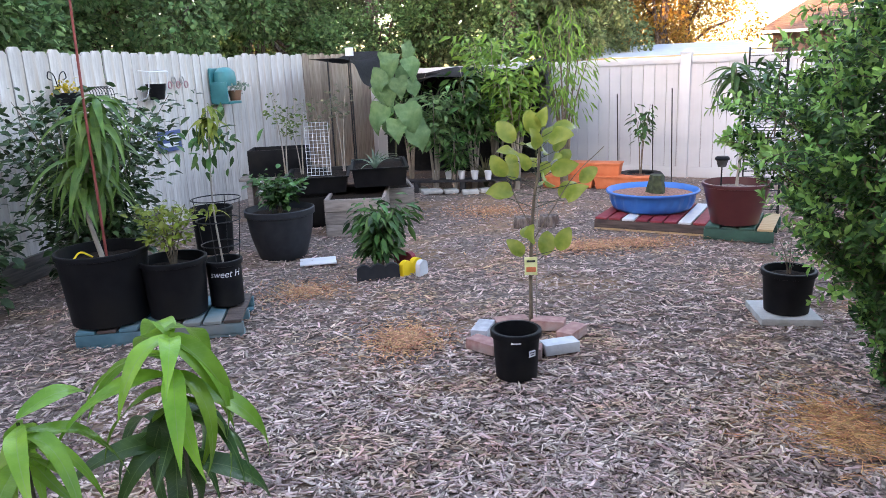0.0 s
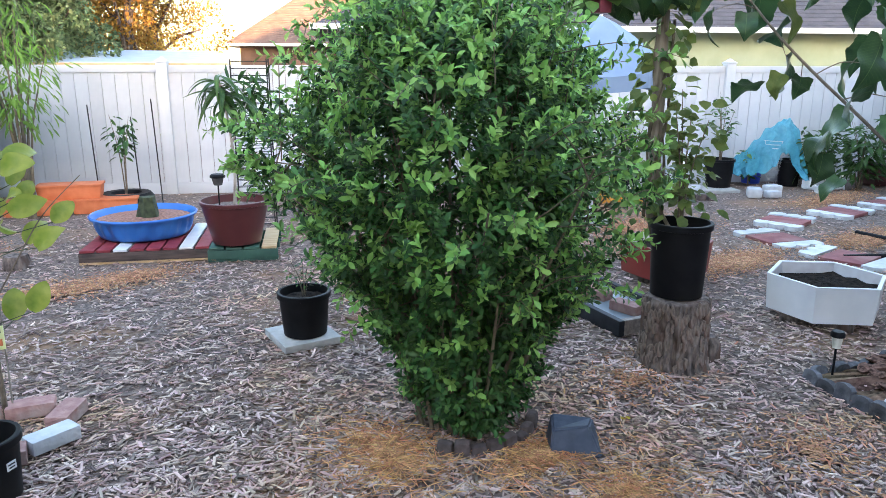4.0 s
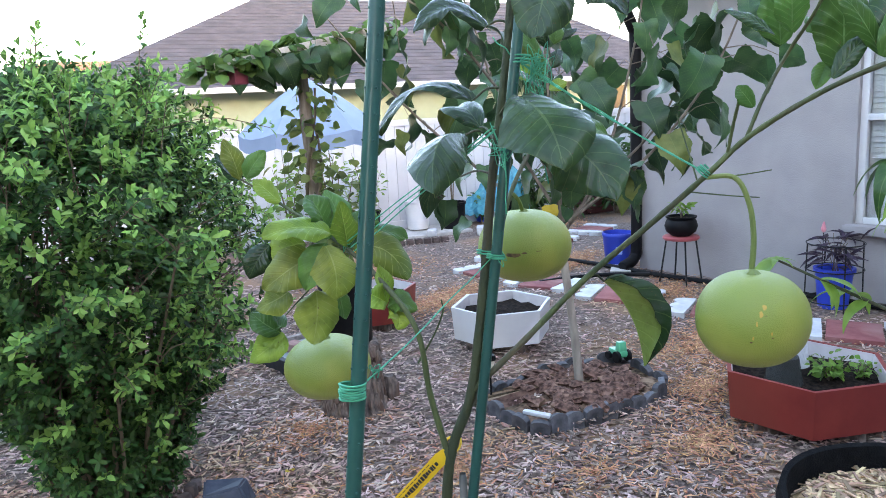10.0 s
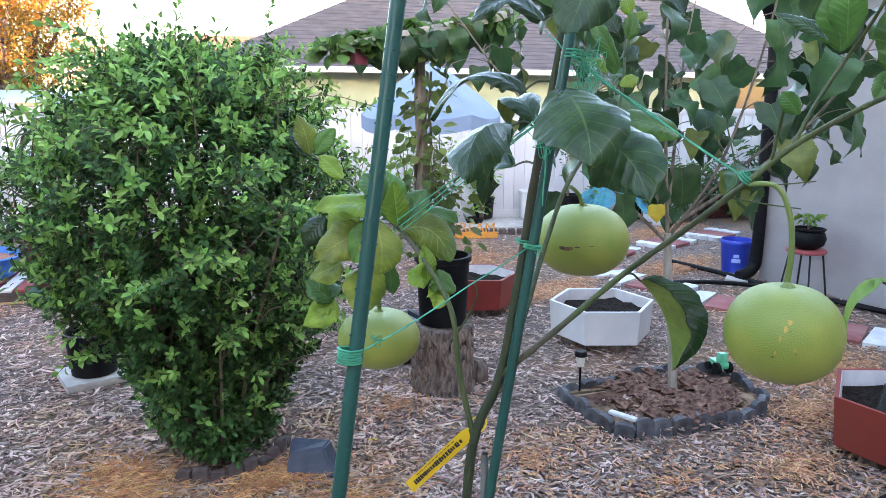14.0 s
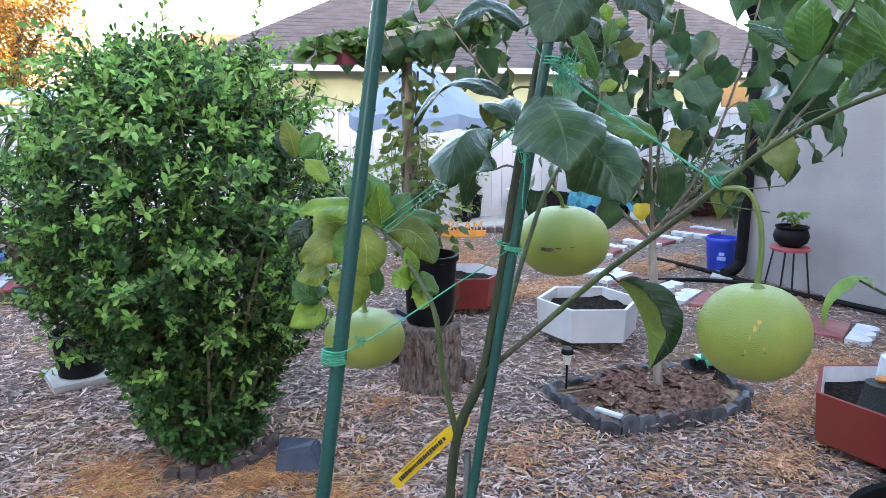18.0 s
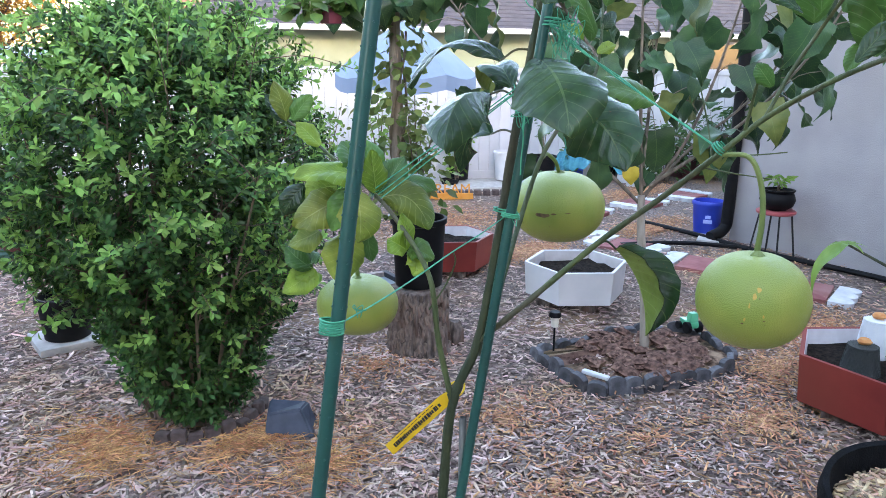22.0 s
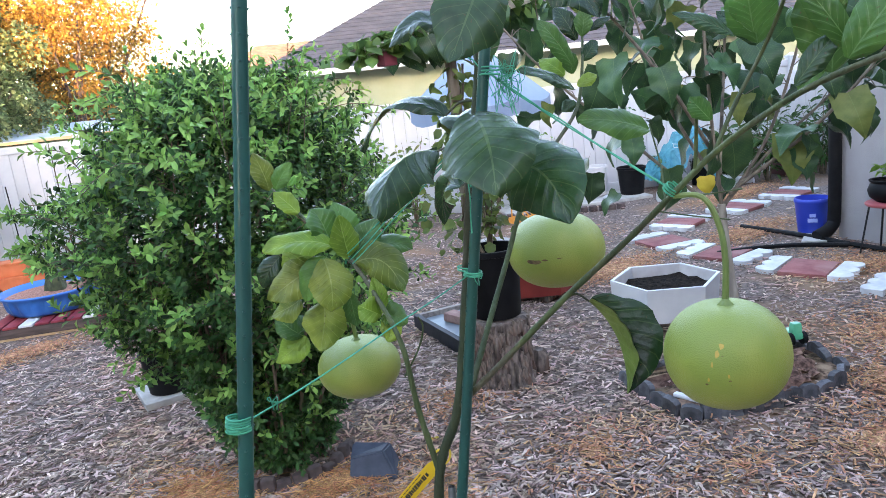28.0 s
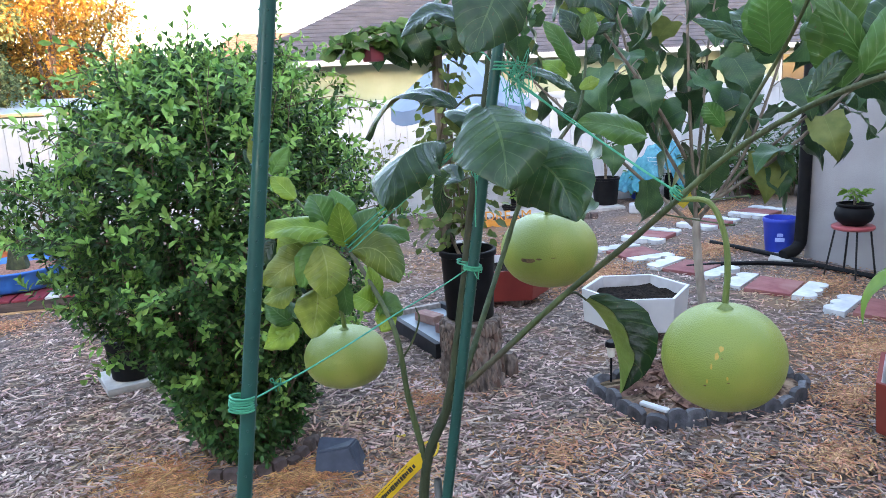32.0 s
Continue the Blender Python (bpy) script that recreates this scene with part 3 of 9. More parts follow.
def build_chips():
    """The weathered wood mulch: flat splinters, denser where the camera passes."""
    rng = np.random.default_rng(5)
    n = 240000
    # thicker near the walk, thinner far off
    rad = np.abs(rng.normal(0, 1, n)) ** 0.9 * 4.4 + 0.1
    ang = rng.uniform(0, math.tau, n)
    x, y = 0.7 + rad * np.cos(ang), 1.3 + rad * np.sin(ang)
    ok = (x > -4.3) & (x < 9.5) & (y > -3.4) & (y < 11.5) & (y < 11.2 - 0.545 * x)
    x, y = x[ok], y[ok]
    n = len(x)
    ln = rng.gamma(2.0, 0.0175, n) + 0.012
    ln = np.minimum(ln, 0.12)
    wd = np.minimum(ln * 0.42, rng.uniform(0.0035, 0.0145, n))
    th = rng.uniform(0.0015, 0.005, n)
    yaw, pit, rol = rng.uniform(0, math.tau, n), rng.normal(0, 0.12, n), rng.normal(0, 0.18, n)
    hz = np.array([ground_height(a, b) for a, b in zip(x, y)]) + rng.uniform(0.0, 0.012, n)
    inbed = ((x - 4.13) / 0.46) ** 2 + ((y - 1.78) / 0.34) ** 2
    hz = np.where(inbed < 1.0, hz + 0.03 + 0.03 * (1 - inbed), hz)
    base = np.array([(-1, -0.9, 0), (0.74, -1, 0), (1, 0.8, 0), (-0.7, 1, 0), (-0.97, -0.8, 1), (0.72, -0.9, 1), (0.97, 0.7, 1), (-0.68, 0.9, 1)], float)
    p = base[None] * np.stack([ln / 2, wd / 2, th], 1)[:, None]
    cy, sy, cp, sp, cr, sr = np.cos(yaw), np.sin(yaw), np.cos(pit), np.sin(pit), np.cos(rol), np.sin(rol)
    px, py, pz = p[..., 0], p[..., 1], p[..., 2]
    py, pz = py * cr[:, None] - pz * sr[:, None], py * sr[:, None] + pz * cr[:, None]
    px, pz = px * cp[:, None] + pz * sp[:, None], -px * sp[:, None] + pz * cp[:, None]
    px, py = px * cy[:, None] - py * sy[:, None], px * sy[:, None] + py * cy[:, None]
    v = np.stack([px + x[:, None], py + y[:, None], pz + hz[:, None]], -1).reshape(-1, 3)
    q = np.array([(4, 5, 6, 7), (0, 1, 5, 4), (2, 3, 7, 6)])
    f = (q[None] + (np.arange(n) * 8)[:, None, None]).reshape(-1, 4)
    ob = new("wood_chip_mulch", sheet_from(v, f, "wood_chip_mulch", M_CHIP, smooth=False))
    tagged(ob, "weathered grey-brown wood chip mulch over the garden", "mulch", kind="stuff")


build_chips()


def straw_patch(x, y, rx, ry, n, seed, label, chips=False):
    rng = np.random.default_rng(seed)
    a, k = rng.uniform(0, math.tau, n), np.abs(rng.normal(0, 0.62, n))
    px, py = x + rx * k * np.cos(a), y + ry * k * np.sin(a)
    yaw, ln = rng.uniform(0, math.tau, n), rng.uniform(0.012, 0.05, n) if chips else rng.uniform(0.03, 0.10, n)
    dx, dy = np.cos(yaw) * ln / 2, np.sin(yaw) * ln / 2
    z0, z1 = rng.uniform(0.012, 0.028, n), rng.uniform(0.012, 0.032, n)
    w = rng.uniform(0.002, 0.005, n) if chips else 0.0012
    nx, ny = -np.sin(yaw) * w, np.cos(yaw) * w
    v = np.stack([np.stack([px - dx + nx, py - dy + ny, z0], 1), np.stack([px + dx + nx, py + dy + ny, z1], 1), np.stack([px + dx - nx, py + dy - ny, z1], 1), np.stack([px - dx - nx, py - dy - ny, z0], 1),
                  np.stack([px, py, (z0 + z1) / 2 + 0.003], 1)], 1).reshape(-1, 3)
    f = (np.array([(0, 1, 4), (1, 2, 4), (2, 3, 4), (3, 0, 4)])[None] + (np.arange(n) * 5)[:, None, None]).reshape(-1, 3)
    name = "orange_chip_scatter" if chips else "pine_straw"
    ob = new(name, sheet_from(v, f, name, M_ORANGECHIP if chips else M_STRAW, smooth=False))
    tagged(ob, label, "wood chips" if chips else "pine straw", kind="stuff")


straw_patch(1.60, 2.92, 0.24, 0.34, 3000, 1, "orange pine straw scattered under the bush")
straw_patch(2.10, 2.50, 0.30, 0.16, 1300, 3, "thin orange pine straw at the edging bricks")
straw_patch(2.2, 2.12, 0.36, 0.26, 1100, 2, "thin orange pine straw on the mulch")
for k, (px, py, rx, ry, n) in enumerate(((-0.36, 4.0, 0.26, 0.30, 1900), (3.05, 1.85, 0.5, 0.4, 600), (2.75, 1.35, 0.5, 0.4, 450), (3.0, 2.75, 0.5, 0.35, 500), (3.9, 1.0, 0.5, 0.3, 1000), (3.3, 0.6, 0.5, 0.4, 900),
                                         (4.55, 1.2, 0.4, 0.25, 1200), (1.4, 6.2, 0.5, 0.22, 1500), (5.3, 1.35, 0.6, 0.5, 4200), (5.2, 0.1, 0.5, 0.35, 2000), (3.35, 1.3, 0.5, 0.4, 350),
                                         (5.55, 3.75, 0.55, 0.22, 5200), (7.25, 3.5, 0.7, 0.25, 3600), (9.1, 4.7, 0.9, 0.3, 3600), (5.9, 5.1, 0.9, 0.6, 4200), (0.9, 6.1, 0.6, 0.3, 1500), (0.2, 7.8, 0.7, 0.5, 1800),
                                         (-1.2, 5.0, 0.4, 0.3, 900), (2.9, 4.6, 0.6, 0.4, 1200), (6.6, 2.2, 0.5, 0.5, 1600))):
    straw_patch(px, py, rx, ry, n, 20 + k, "loose orange wood chips among the grey mulch", True)


# ---- fences ----
def along(a, b):
    a, b = Vector((*a, 0)), Vector((*b, 0))
    return a, (b - a).normalized(), (b - a).length, math.degrees(math.atan2(b.y - a.y, b.x - a.x))


def build_left_fence():
    a, d, length, rz = along((-4.95, -2.5), (-3.10, 9.0))
    turn = along((-3.10, 9.0), (-1.74, 12.28))
    e = thing("fence_left", "weathered whitewashed wooden picket fence", "fence", a.x, a.y, 0, rz, kind="structure")
    w = 0.142
    kinds = []
    for k, (h, lean) in enumerate(((1.84, 0.0), (1.82, 0.004), (1.85, -0.004))):
        bm = bmesh.new()
        t, c = 0.009, 0.03
        prof = [(-w / 2 + 0.003, 0), (w / 2 - 0.003, 0), (w / 2 - 0.003 + lean, h - c), (w / 2 - c + lean, h), (-w / 2 + c + lean, h), (-w / 2 + 0.003 + lean, h - c)]
        fr = [bm.verts.new((x, -t, z)) for x, z in prof]
        bk = [bm.verts.new((x, t, z)) for x, z in prof]
        bm.faces.new(fr)
        bm.faces.new(bk[::-1])
        for i in range(6):
            bm.faces.new((fr[i], bk[i], bk[(i + 1) % 6], fr[(i + 1) % 6]))
        kinds.append(bm)
    meshes = [finish(b, "picket", M_PICKET, False) for b in kinds]
    old = meshes[0].copy()
    old.materials.clear()
    old.materials.append(M_PICKET_OLD)
    rg = random.Random(3)
    n, far = int(length / w) + 1, turn[2]
    for i in range(n):
        part("picket", meshes[rg.randrange(3)], None, e, m=pose((i + 0.5) * w, rg.uniform(-0.004, 0.004), rg.uniform(-0.02, 0.012), 0, rg.uniform(-0.4, 0.4), 0))
    # past the bend the last boards are bare and brown
    swing = turn[3] - rz
    m = int(far / w)
    for i in range(m):
        t = Matrix.Translation((length, 0, 0)) @ Matrix.Rotation(radians(swing), 4, "Z")
        part("picket", meshes[rg.randrange(3)] if i < m - 13 else old, None, e, m=t @ pose((i + 0.5) * w + 0.02, rg.uniform(-0.004, 0.004), rg.uniform(-0.02, 0.012), 0, rg.uniform(-0.4, 0.4), 0))
    for z in (0.35, 0.95, 1.55):
        part("rail", boxm((length, 0.04, 0.09), (length / 2, 0.034, z)), M_PICKET_OLD, e)
        part("rail", boxm((far, 0.04, 0.09), (far / 2, 0.034, z)), M_PICKET_OLD, e, m=Matrix.Translation((length, 0, 0)) @ Matrix.Rotation(radians(swing), 4, "Z"))
    # a dark timber lies along the foot
    part("foot_board", boxm((7.6, 0.05, 0.2), (6.2, -0.06, 0.1), 0.006), mat("dark_timber", (0.07, 0.06, 0.055), (0.14, 0.12, 0.11), 0.9, scale=8, stretch=(0.5, 6, 6)), e, "dark weathered timber board")


build_left_fence()


def build_vinyl_fence():
    a, d, length, rz = along((-1.78, 12.33), (15.0, 3.18))
    e = thing("fence_back", "white vinyl privacy fence of tongued boards", "fence", a.x, a.y, 0, rz, kind="structure")
    w, h = 0.155, 1.50
    bm = bmesh.new()
    box(bm, (0, 0, h / 2 + 0.03), (w - 0.006, 0.022, h - 0.06), 0.004)
    me = finish(bm, "board", M_VINYL, False)
    n = int(length / w)
    for i in range(n):
        part("board", me, None, e, m=pose((i + 0.5) * w, 0, 0))
    k = 0
    span = 2.44
    while k * span < length:
        x = k * span + 0.33
        for z, hh in ((0.07, 0.14), (1.53, 0.09)):
            part("rail", boxm((span - 0.135, 0.05, hh), (x + span / 2, 0, z), 0.006), M_VINYL, e)
        bm = boxm((0.127, 0.127, 1.6), (0, 0, 0.8), 0.006)
        box(bm, (0, 0, 1.615), (0.145, 0.145, 0.03), 0.006)
        box(bm, (0, 0, 1.65), (0.12, 0.12, 0.045), 0.0, None, 0.15)
        part("post", bm, M_VINYL, e, m=pose(x, 0, 0))
        k += 1


build_vinyl_fence()


# ---- the grey house beside the path ----
WALL_RZ = math.degrees(math.atan2(0.977, 0.21))


def build_house():
    # local x runs along the wall, away from the corner; local y points out to the garden
    e = thing("house_wall", "grey stucco house wall with a white window", "house", 7.37, 2.72, 0, WALL_RZ + 180, kind="structure")
    L, h, t = 16.0, 2.75, 0.2
    wx0, wx1, wz0, wz1 = 1.935, 2.86, 0.60, 2.24
    for nm, x0, x1, z0, z1 in (("wall", 0, wx0, 0, h), ("wall", wx1, L, 0, h), ("wall", wx0, wx1, 0, wz0), ("wall", wx0, wx1, wz1, h)):
        part("wall_panel", boxm((x1 - x0, t, z1 - z0), ((x0 + x1) / 2, t / 2, (z0 + z1) / 2)), M_STUCCO, e, smooth=False)
    part("end_wall", boxm((t, 9.0, h), (t / 2 + 0.0, t + 4.5, h / 2)), M_STUCCO, e, smooth=False)
    part("fascia", boxm((L + 0.4, 0.03, 0.2), (L / 2 - 0.2, -0.42, h + 0.02)), M_DARKMETAL, e)
    bm = bmesh.new()
    pts = [(-0.45, -0.45, h), (L, -0.45, h), (L, 5, h + 2.1), (3.5, 5, h + 2.1), (-0.45, 9, h)]
    vs = [bm.verts.new(p) for p in pts]
    bm.faces.new(vs[:4])
    bm.faces.new((vs[0], vs[3], vs[4]))
    vs2 = [bm.verts.new((p[0], p[1], p[2] + 0.1)) for p in pts]
    bm.faces.new(vs2[:4])
    bm.faces.new((vs2[0], vs2[3], vs2[4]))
    part("roof", bm, M_ROOF, e, smooth=False)
    part("soffit", boxm((L + 0.4, 0.45, 0.03), (L / 2 - 0.2, -0.2, h - 0.005)), M_WHITE, e)
    # downpipe at the corner
    part("downpipe", tubem([(0.02, -0.42, h - 0.02), (0.02, -0.4, h - 0.12), (-0.0, -0.12, h - 0.42), (0.0, -0.07, h - 0.6), (0.0, -0.06, 1.2), (0.0, -0.06, 0.3), (0.0, -0.10, 0.12), (-0.02, -0.26, 0.055)], 0.055, n=10), M_BLACK, e, "black plastic downpipe")
    # the window
    w = part("window", boxm((wx1 - wx0, 0.02, 0.04), ((wx0 + wx1) / 2, 0.10, (wz0 + wz1) / 2)), M_WHITE, e, "white sash window with closed blinds")
    f = 0.05
    for x in (wx0 + f / 2, wx1 - f / 2):
        part("window_frame", boxm((f, 0.07, wz1 - wz0 - 0.004), (x, 0.085, (wz0 + wz1) / 2), 0.004), M_WHITE, w)
    for z in (wz0 + f / 2, wz1 - f / 2, (wz0 + wz1) / 2):
        part("window_frame", boxm((wx1 - wx0 - 2 * f, 0.065, f), ((wx0 + wx1) / 2, 0.085, z), 0.004), M_WHITE, w)
    for z0, z1 in ((wz0 + f, (wz0 + wz1) / 2 - f / 2), ((wz0 + wz1) / 2 + f / 2, wz1 - f)):
        g = part("pane", boxm((wx1 - wx0 - 2 * f, 0.004, z1 - z0), ((wx0 + wx1) / 2, 0.10, (z0 + z1) / 2)), M_GLASS, w)
        g.visible_shadow = False
    part("window_sill", boxm((wx1 - wx0 + 0.1, 0.12, 0.07), ((wx0 + wx1) / 2, -0.02, wz0 - 0.037), 0.006), M_STUCCO, e, "grey stucco window sill")
    sl = finish(boxm((wx1 - wx0 - 2 * f, 0.045, 0.003), (0, 0, 0), 0.0, Matrix.Rotation(radians(62), 3, "X")), "slat", M_BLIND, False)
    z = wz0 + 0.06
    while z < wz1 - 0.05:
        part("slat", sl, None, w, m=pose((wx0 + wx1) / 2, 0.145, z))
        z += 0.042
    part("reveal_back", boxm((wx1 - wx0, 0.02, wz1 - wz0), ((wx0 + wx1) / 2, 0.21, (wz0 + wz1) / 2)), M_BLIND, e)


build_house()


def build_sun_screen_wing():
    """An unseen wing, added behind the camera to keep the low sun off the garden."""
    e = thing("sun_screen_wing", "plain grey two-storey stucco wing with a shingle roof, added out of view to shade the garden", "house", 0, -4.5, 0, kind="structure")
    part("wall", boxm((24.5, 0.2, 5.4), (3.75, 0, 2.7)), M_STUCCO, e, smooth=False)
    bm = bmesh.new()
    p = [(-8.5, 0.5, 5.4), (16, 0.5, 5.4), (16, -5, 7.8), (-8.5, -5, 7.8), (16, -11, 5.4), (-8.5, -11, 5.4)]
    v = [bm.verts.new(q) for q in p]
    bm.faces.new(v[:4])
    bm.faces.new((v[3], v[2], v[4], v[5]))
    part("roof", bm, M_ROOF, e, smooth=False)


build_sun_screen_wing()


def hip_house(name, label, x, y, rz, lx, ly, eave, ridge, inset, wallmat, roofmat, over=0.5, left=0.0):
    e = thing(name, label, "house", x, y, 0, rz)
    part("wall", boxm((lx, ly, eave), (0, 0, eave / 2)), wallmat, e, smooth=False)
    bm = bmesh.new()
    a, b = lx / 2 + over, ly / 2 + over
    v = [bm.verts.new(q) for q in ((-a, -b, eave), (a, -b, eave), (a, b, eave), (-a, b, eave), (-a + inset + left, 0, ridge), (a - inset, 0, ridge))]
    bm.faces.new([v[i] for i in (3, 2, 1, 0)])
    # the four slopes, laid in stepped courses of shingles
    courses = int(math.hypot(b, ridge - eave) / 0.16)
    rings = []
    for i in range(courses):
        for f, lip in ((i / courses, 0.014), (min(0.998, (i + 1) / courses), 0.0)):
            rings.append([bm.verts.new(v[p].co.lerp(v[q].co, f) + Vector((0, 0, lip))) for p, q in ((0, 4), (1, 5), (2, 5), (3, 4))])
    rings.insert(0, v[:4])
    for lo, hi in zip(rings, rings[1:]):
        for p in range(4):
            q = (p + 1) % 4
            bm.faces.new((lo[p], lo[q], hi[q], hi[p]))
    bm.faces.new(rings[-1])
    bmesh.ops.delete(bm, geom=v[4:], context="VERTS")
    part("roof", bm, roofmat, e, smooth=False)
    for (c, s) in (((0, -b - 0.012, eave - 0.02), (2 * a, 0.03, 0.11)), ((0, b + 0.012, eave - 0.02), (2 * a, 0.03, 0.11)), ((-a - 0.012, 0, eave - 0.02), (0.03, 2 * b, 0.11)), ((a + 0.012, 0, eave - 0.02), (0.03, 2 * b, 0.11))):
        part("fascia", boxm(s, c), M_WHITE, e)
    return e


nb = hip_house("neighbour_house", "cream neighbour house with a brown shingle hip roof", 15.19, 12.80, -28, 14.8, 5.8, 2.33, 4.6, 3.4, M_CREAM, M_ROOF, 0.5, 1.3)
for x in (5.0,):
    w = part("window", boxm((1.0, 0.04, 0.9), (x, -2.92, 1.75)), M_WHITE, nb, "white framed window")
    part("pane", boxm((0.86, 0.02, 0.76), (x, -2.95, 1.75)), mat("dark_pane", (0.03, 0.035, 0.04), None, 0.1, bump=0), w)
hip_house("far_house", "distant house with a red-brown tile roof", 19.66, 27.5, -30, 16, 7, 2.4, 4.55, 2.6, M_ROOFRED, M_ROOFRED)

# a low shed with a pale blue metal roof behind the back fence
e = thing("neighbour_shed", "neighbour shed with a pale blue metal roof", "shed", 4.35, 17.6, 0, -14)
part("wall", boxm((3.4, 2.2, 1.55), (0, 0, 0.775)), M_CREAM, e, smooth=False)
part("roof", boxm((3.7, 2.7, 0.05), (0, 0, 1.76), 0, Matrix.Rotation(radians(6), 3, "X")), M_SKYBLUE, e, smooth=False)
part("gutter", boxm((3.7, 0.05, 0.06), (0, -1.37, 1.6)), M_TAN, e)


# ---- trees beyond the fences ----
def crown_points(rng, blobs, n):
    """Points in uneven clumps: blobs are (x, y, z, rx, rz)."""
    w = np.array([b[3] * b[3] * b[4] for b in blobs]) ** 0.75
    idx = rng.choice(len(blobs), n, p=w / w.sum())
    b = np.array(blobs, float)[idx]
    d = rng.normal(0, 1, (n, 3))
    d /= np.linalg.norm(d, axis=1, keepdims=True)
    r = rng.uniform(0.45, 1.05, n) ** 0.6
    p = d * r[:, None]
    pos = np.stack([b[:, 0] + p[:, 0] * b[:, 3], b[:, 1] + p[:, 1] * b[:, 3], b[:, 2] + p[:, 2] * b[:, 4]], 1)
    return pos, d


def woods_tree(name, label, x, y, h, r, material, seed, n=2600, leaf=0.16, low=0.25, category="tree"):
    rng = np.random.default_rng(seed)
    e = thing(name, label, category, x, y, 0)
    bm = bmesh.new()
    tube(bm, [(0, 0, -0.1), (0.06 * h * rng.normal(0, 0.5), 0, h * 0.3), (rng.normal(0, 0.1), rng.normal(0, 0.1), h * 0.62)], 0.028 * h, 0.012 * h, 8)
    blobs = []
    for k in range(20):
        a, q = rng.uniform(0, math.tau), rng.uniform(0.1, 1.0)
        z = h * rng.uniform(low + 0.1, 0.92)
        rr = r * q * (1.1 - 0.6 * abs(z / h - 0.5))
        bx, by = rr * math.cos(a), rr * math.sin(a)
        blobs.append((bx, by, z, r * rng.uniform(0.22, 0.45), h * rng.uniform(0.08, 0.17)))
        if k < 8:
            tube(bm, [(0, 0, h * (0.2 + 0.04 * k)), (bx * 0.5, by * 0.5, (h * 0.3 + z) / 2), (bx, by, z)], 0.010 * h, 0.004 * h, 5, 3)
    part("trunk", bm, M_BARK, e)
    pos, d = crown_points(rng, blobs, n)
    part("crown", leaf_cloud("crown", material, pos, d, leaf, 0.75, rng, 0.3, 0.7, 0.0, None, FAR_V, FAR_F), None, e)
    return e


rg = random.Random(11)
for i in range(13):
    y = -1 + i * 1.45
    woods_tree("woods_tree", "dense green woodland tree beyond the wooden fence", -7.4 + rg.uniform(-1.2, 0.6) + 0.12 * y, y, rg.uniform(4.2, 6.2), rg.uniform(1.4, 2.0), (L_WOODS, L_OLIVE, L_WOODS)[i % 3], 100 + i, 17000, 0.12, 0.02)
for i in range(6):
    x = -6 + i * 1.7
    woods_tree("woods_tree", "dense green woodland tree beyond the back fence", x, 18.0 - 0.25 * x + rg.uniform(-0.8, 0.8), rg.uniform(4.0, 6.0), rg.uniform(1.5, 2.2), (L_WOODS, L_OLIVE)[i % 2], 130 + i, 14000, 0.115, 0.02)
for i in range(4):
    x = -8 + i * 3.4
    woods_tree("tall_tree", "tall dark oak tree behind the garden", x, 25 + rg.uniform(-2, 2), rg.uniform(9, 12), rg.uniform(3.0, 4.0), L_WOODSDARK, 150 + i, 14000, 0.2, 0.1)
woods_tree("tall_tree", "tall olive green tree behind the garden", 3.3, 23.5, 8.2, 2.5, L_OLIVE, 173, 16000, 0.12, 0.1)
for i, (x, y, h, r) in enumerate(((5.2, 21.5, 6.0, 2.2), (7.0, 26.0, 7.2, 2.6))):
    woods_tree("orange_crowned_tree", "tree with orange foliage in the evening light", x, y, h, r, L_ORANGE, 170 + i, 16000, 0.11, 0.12)


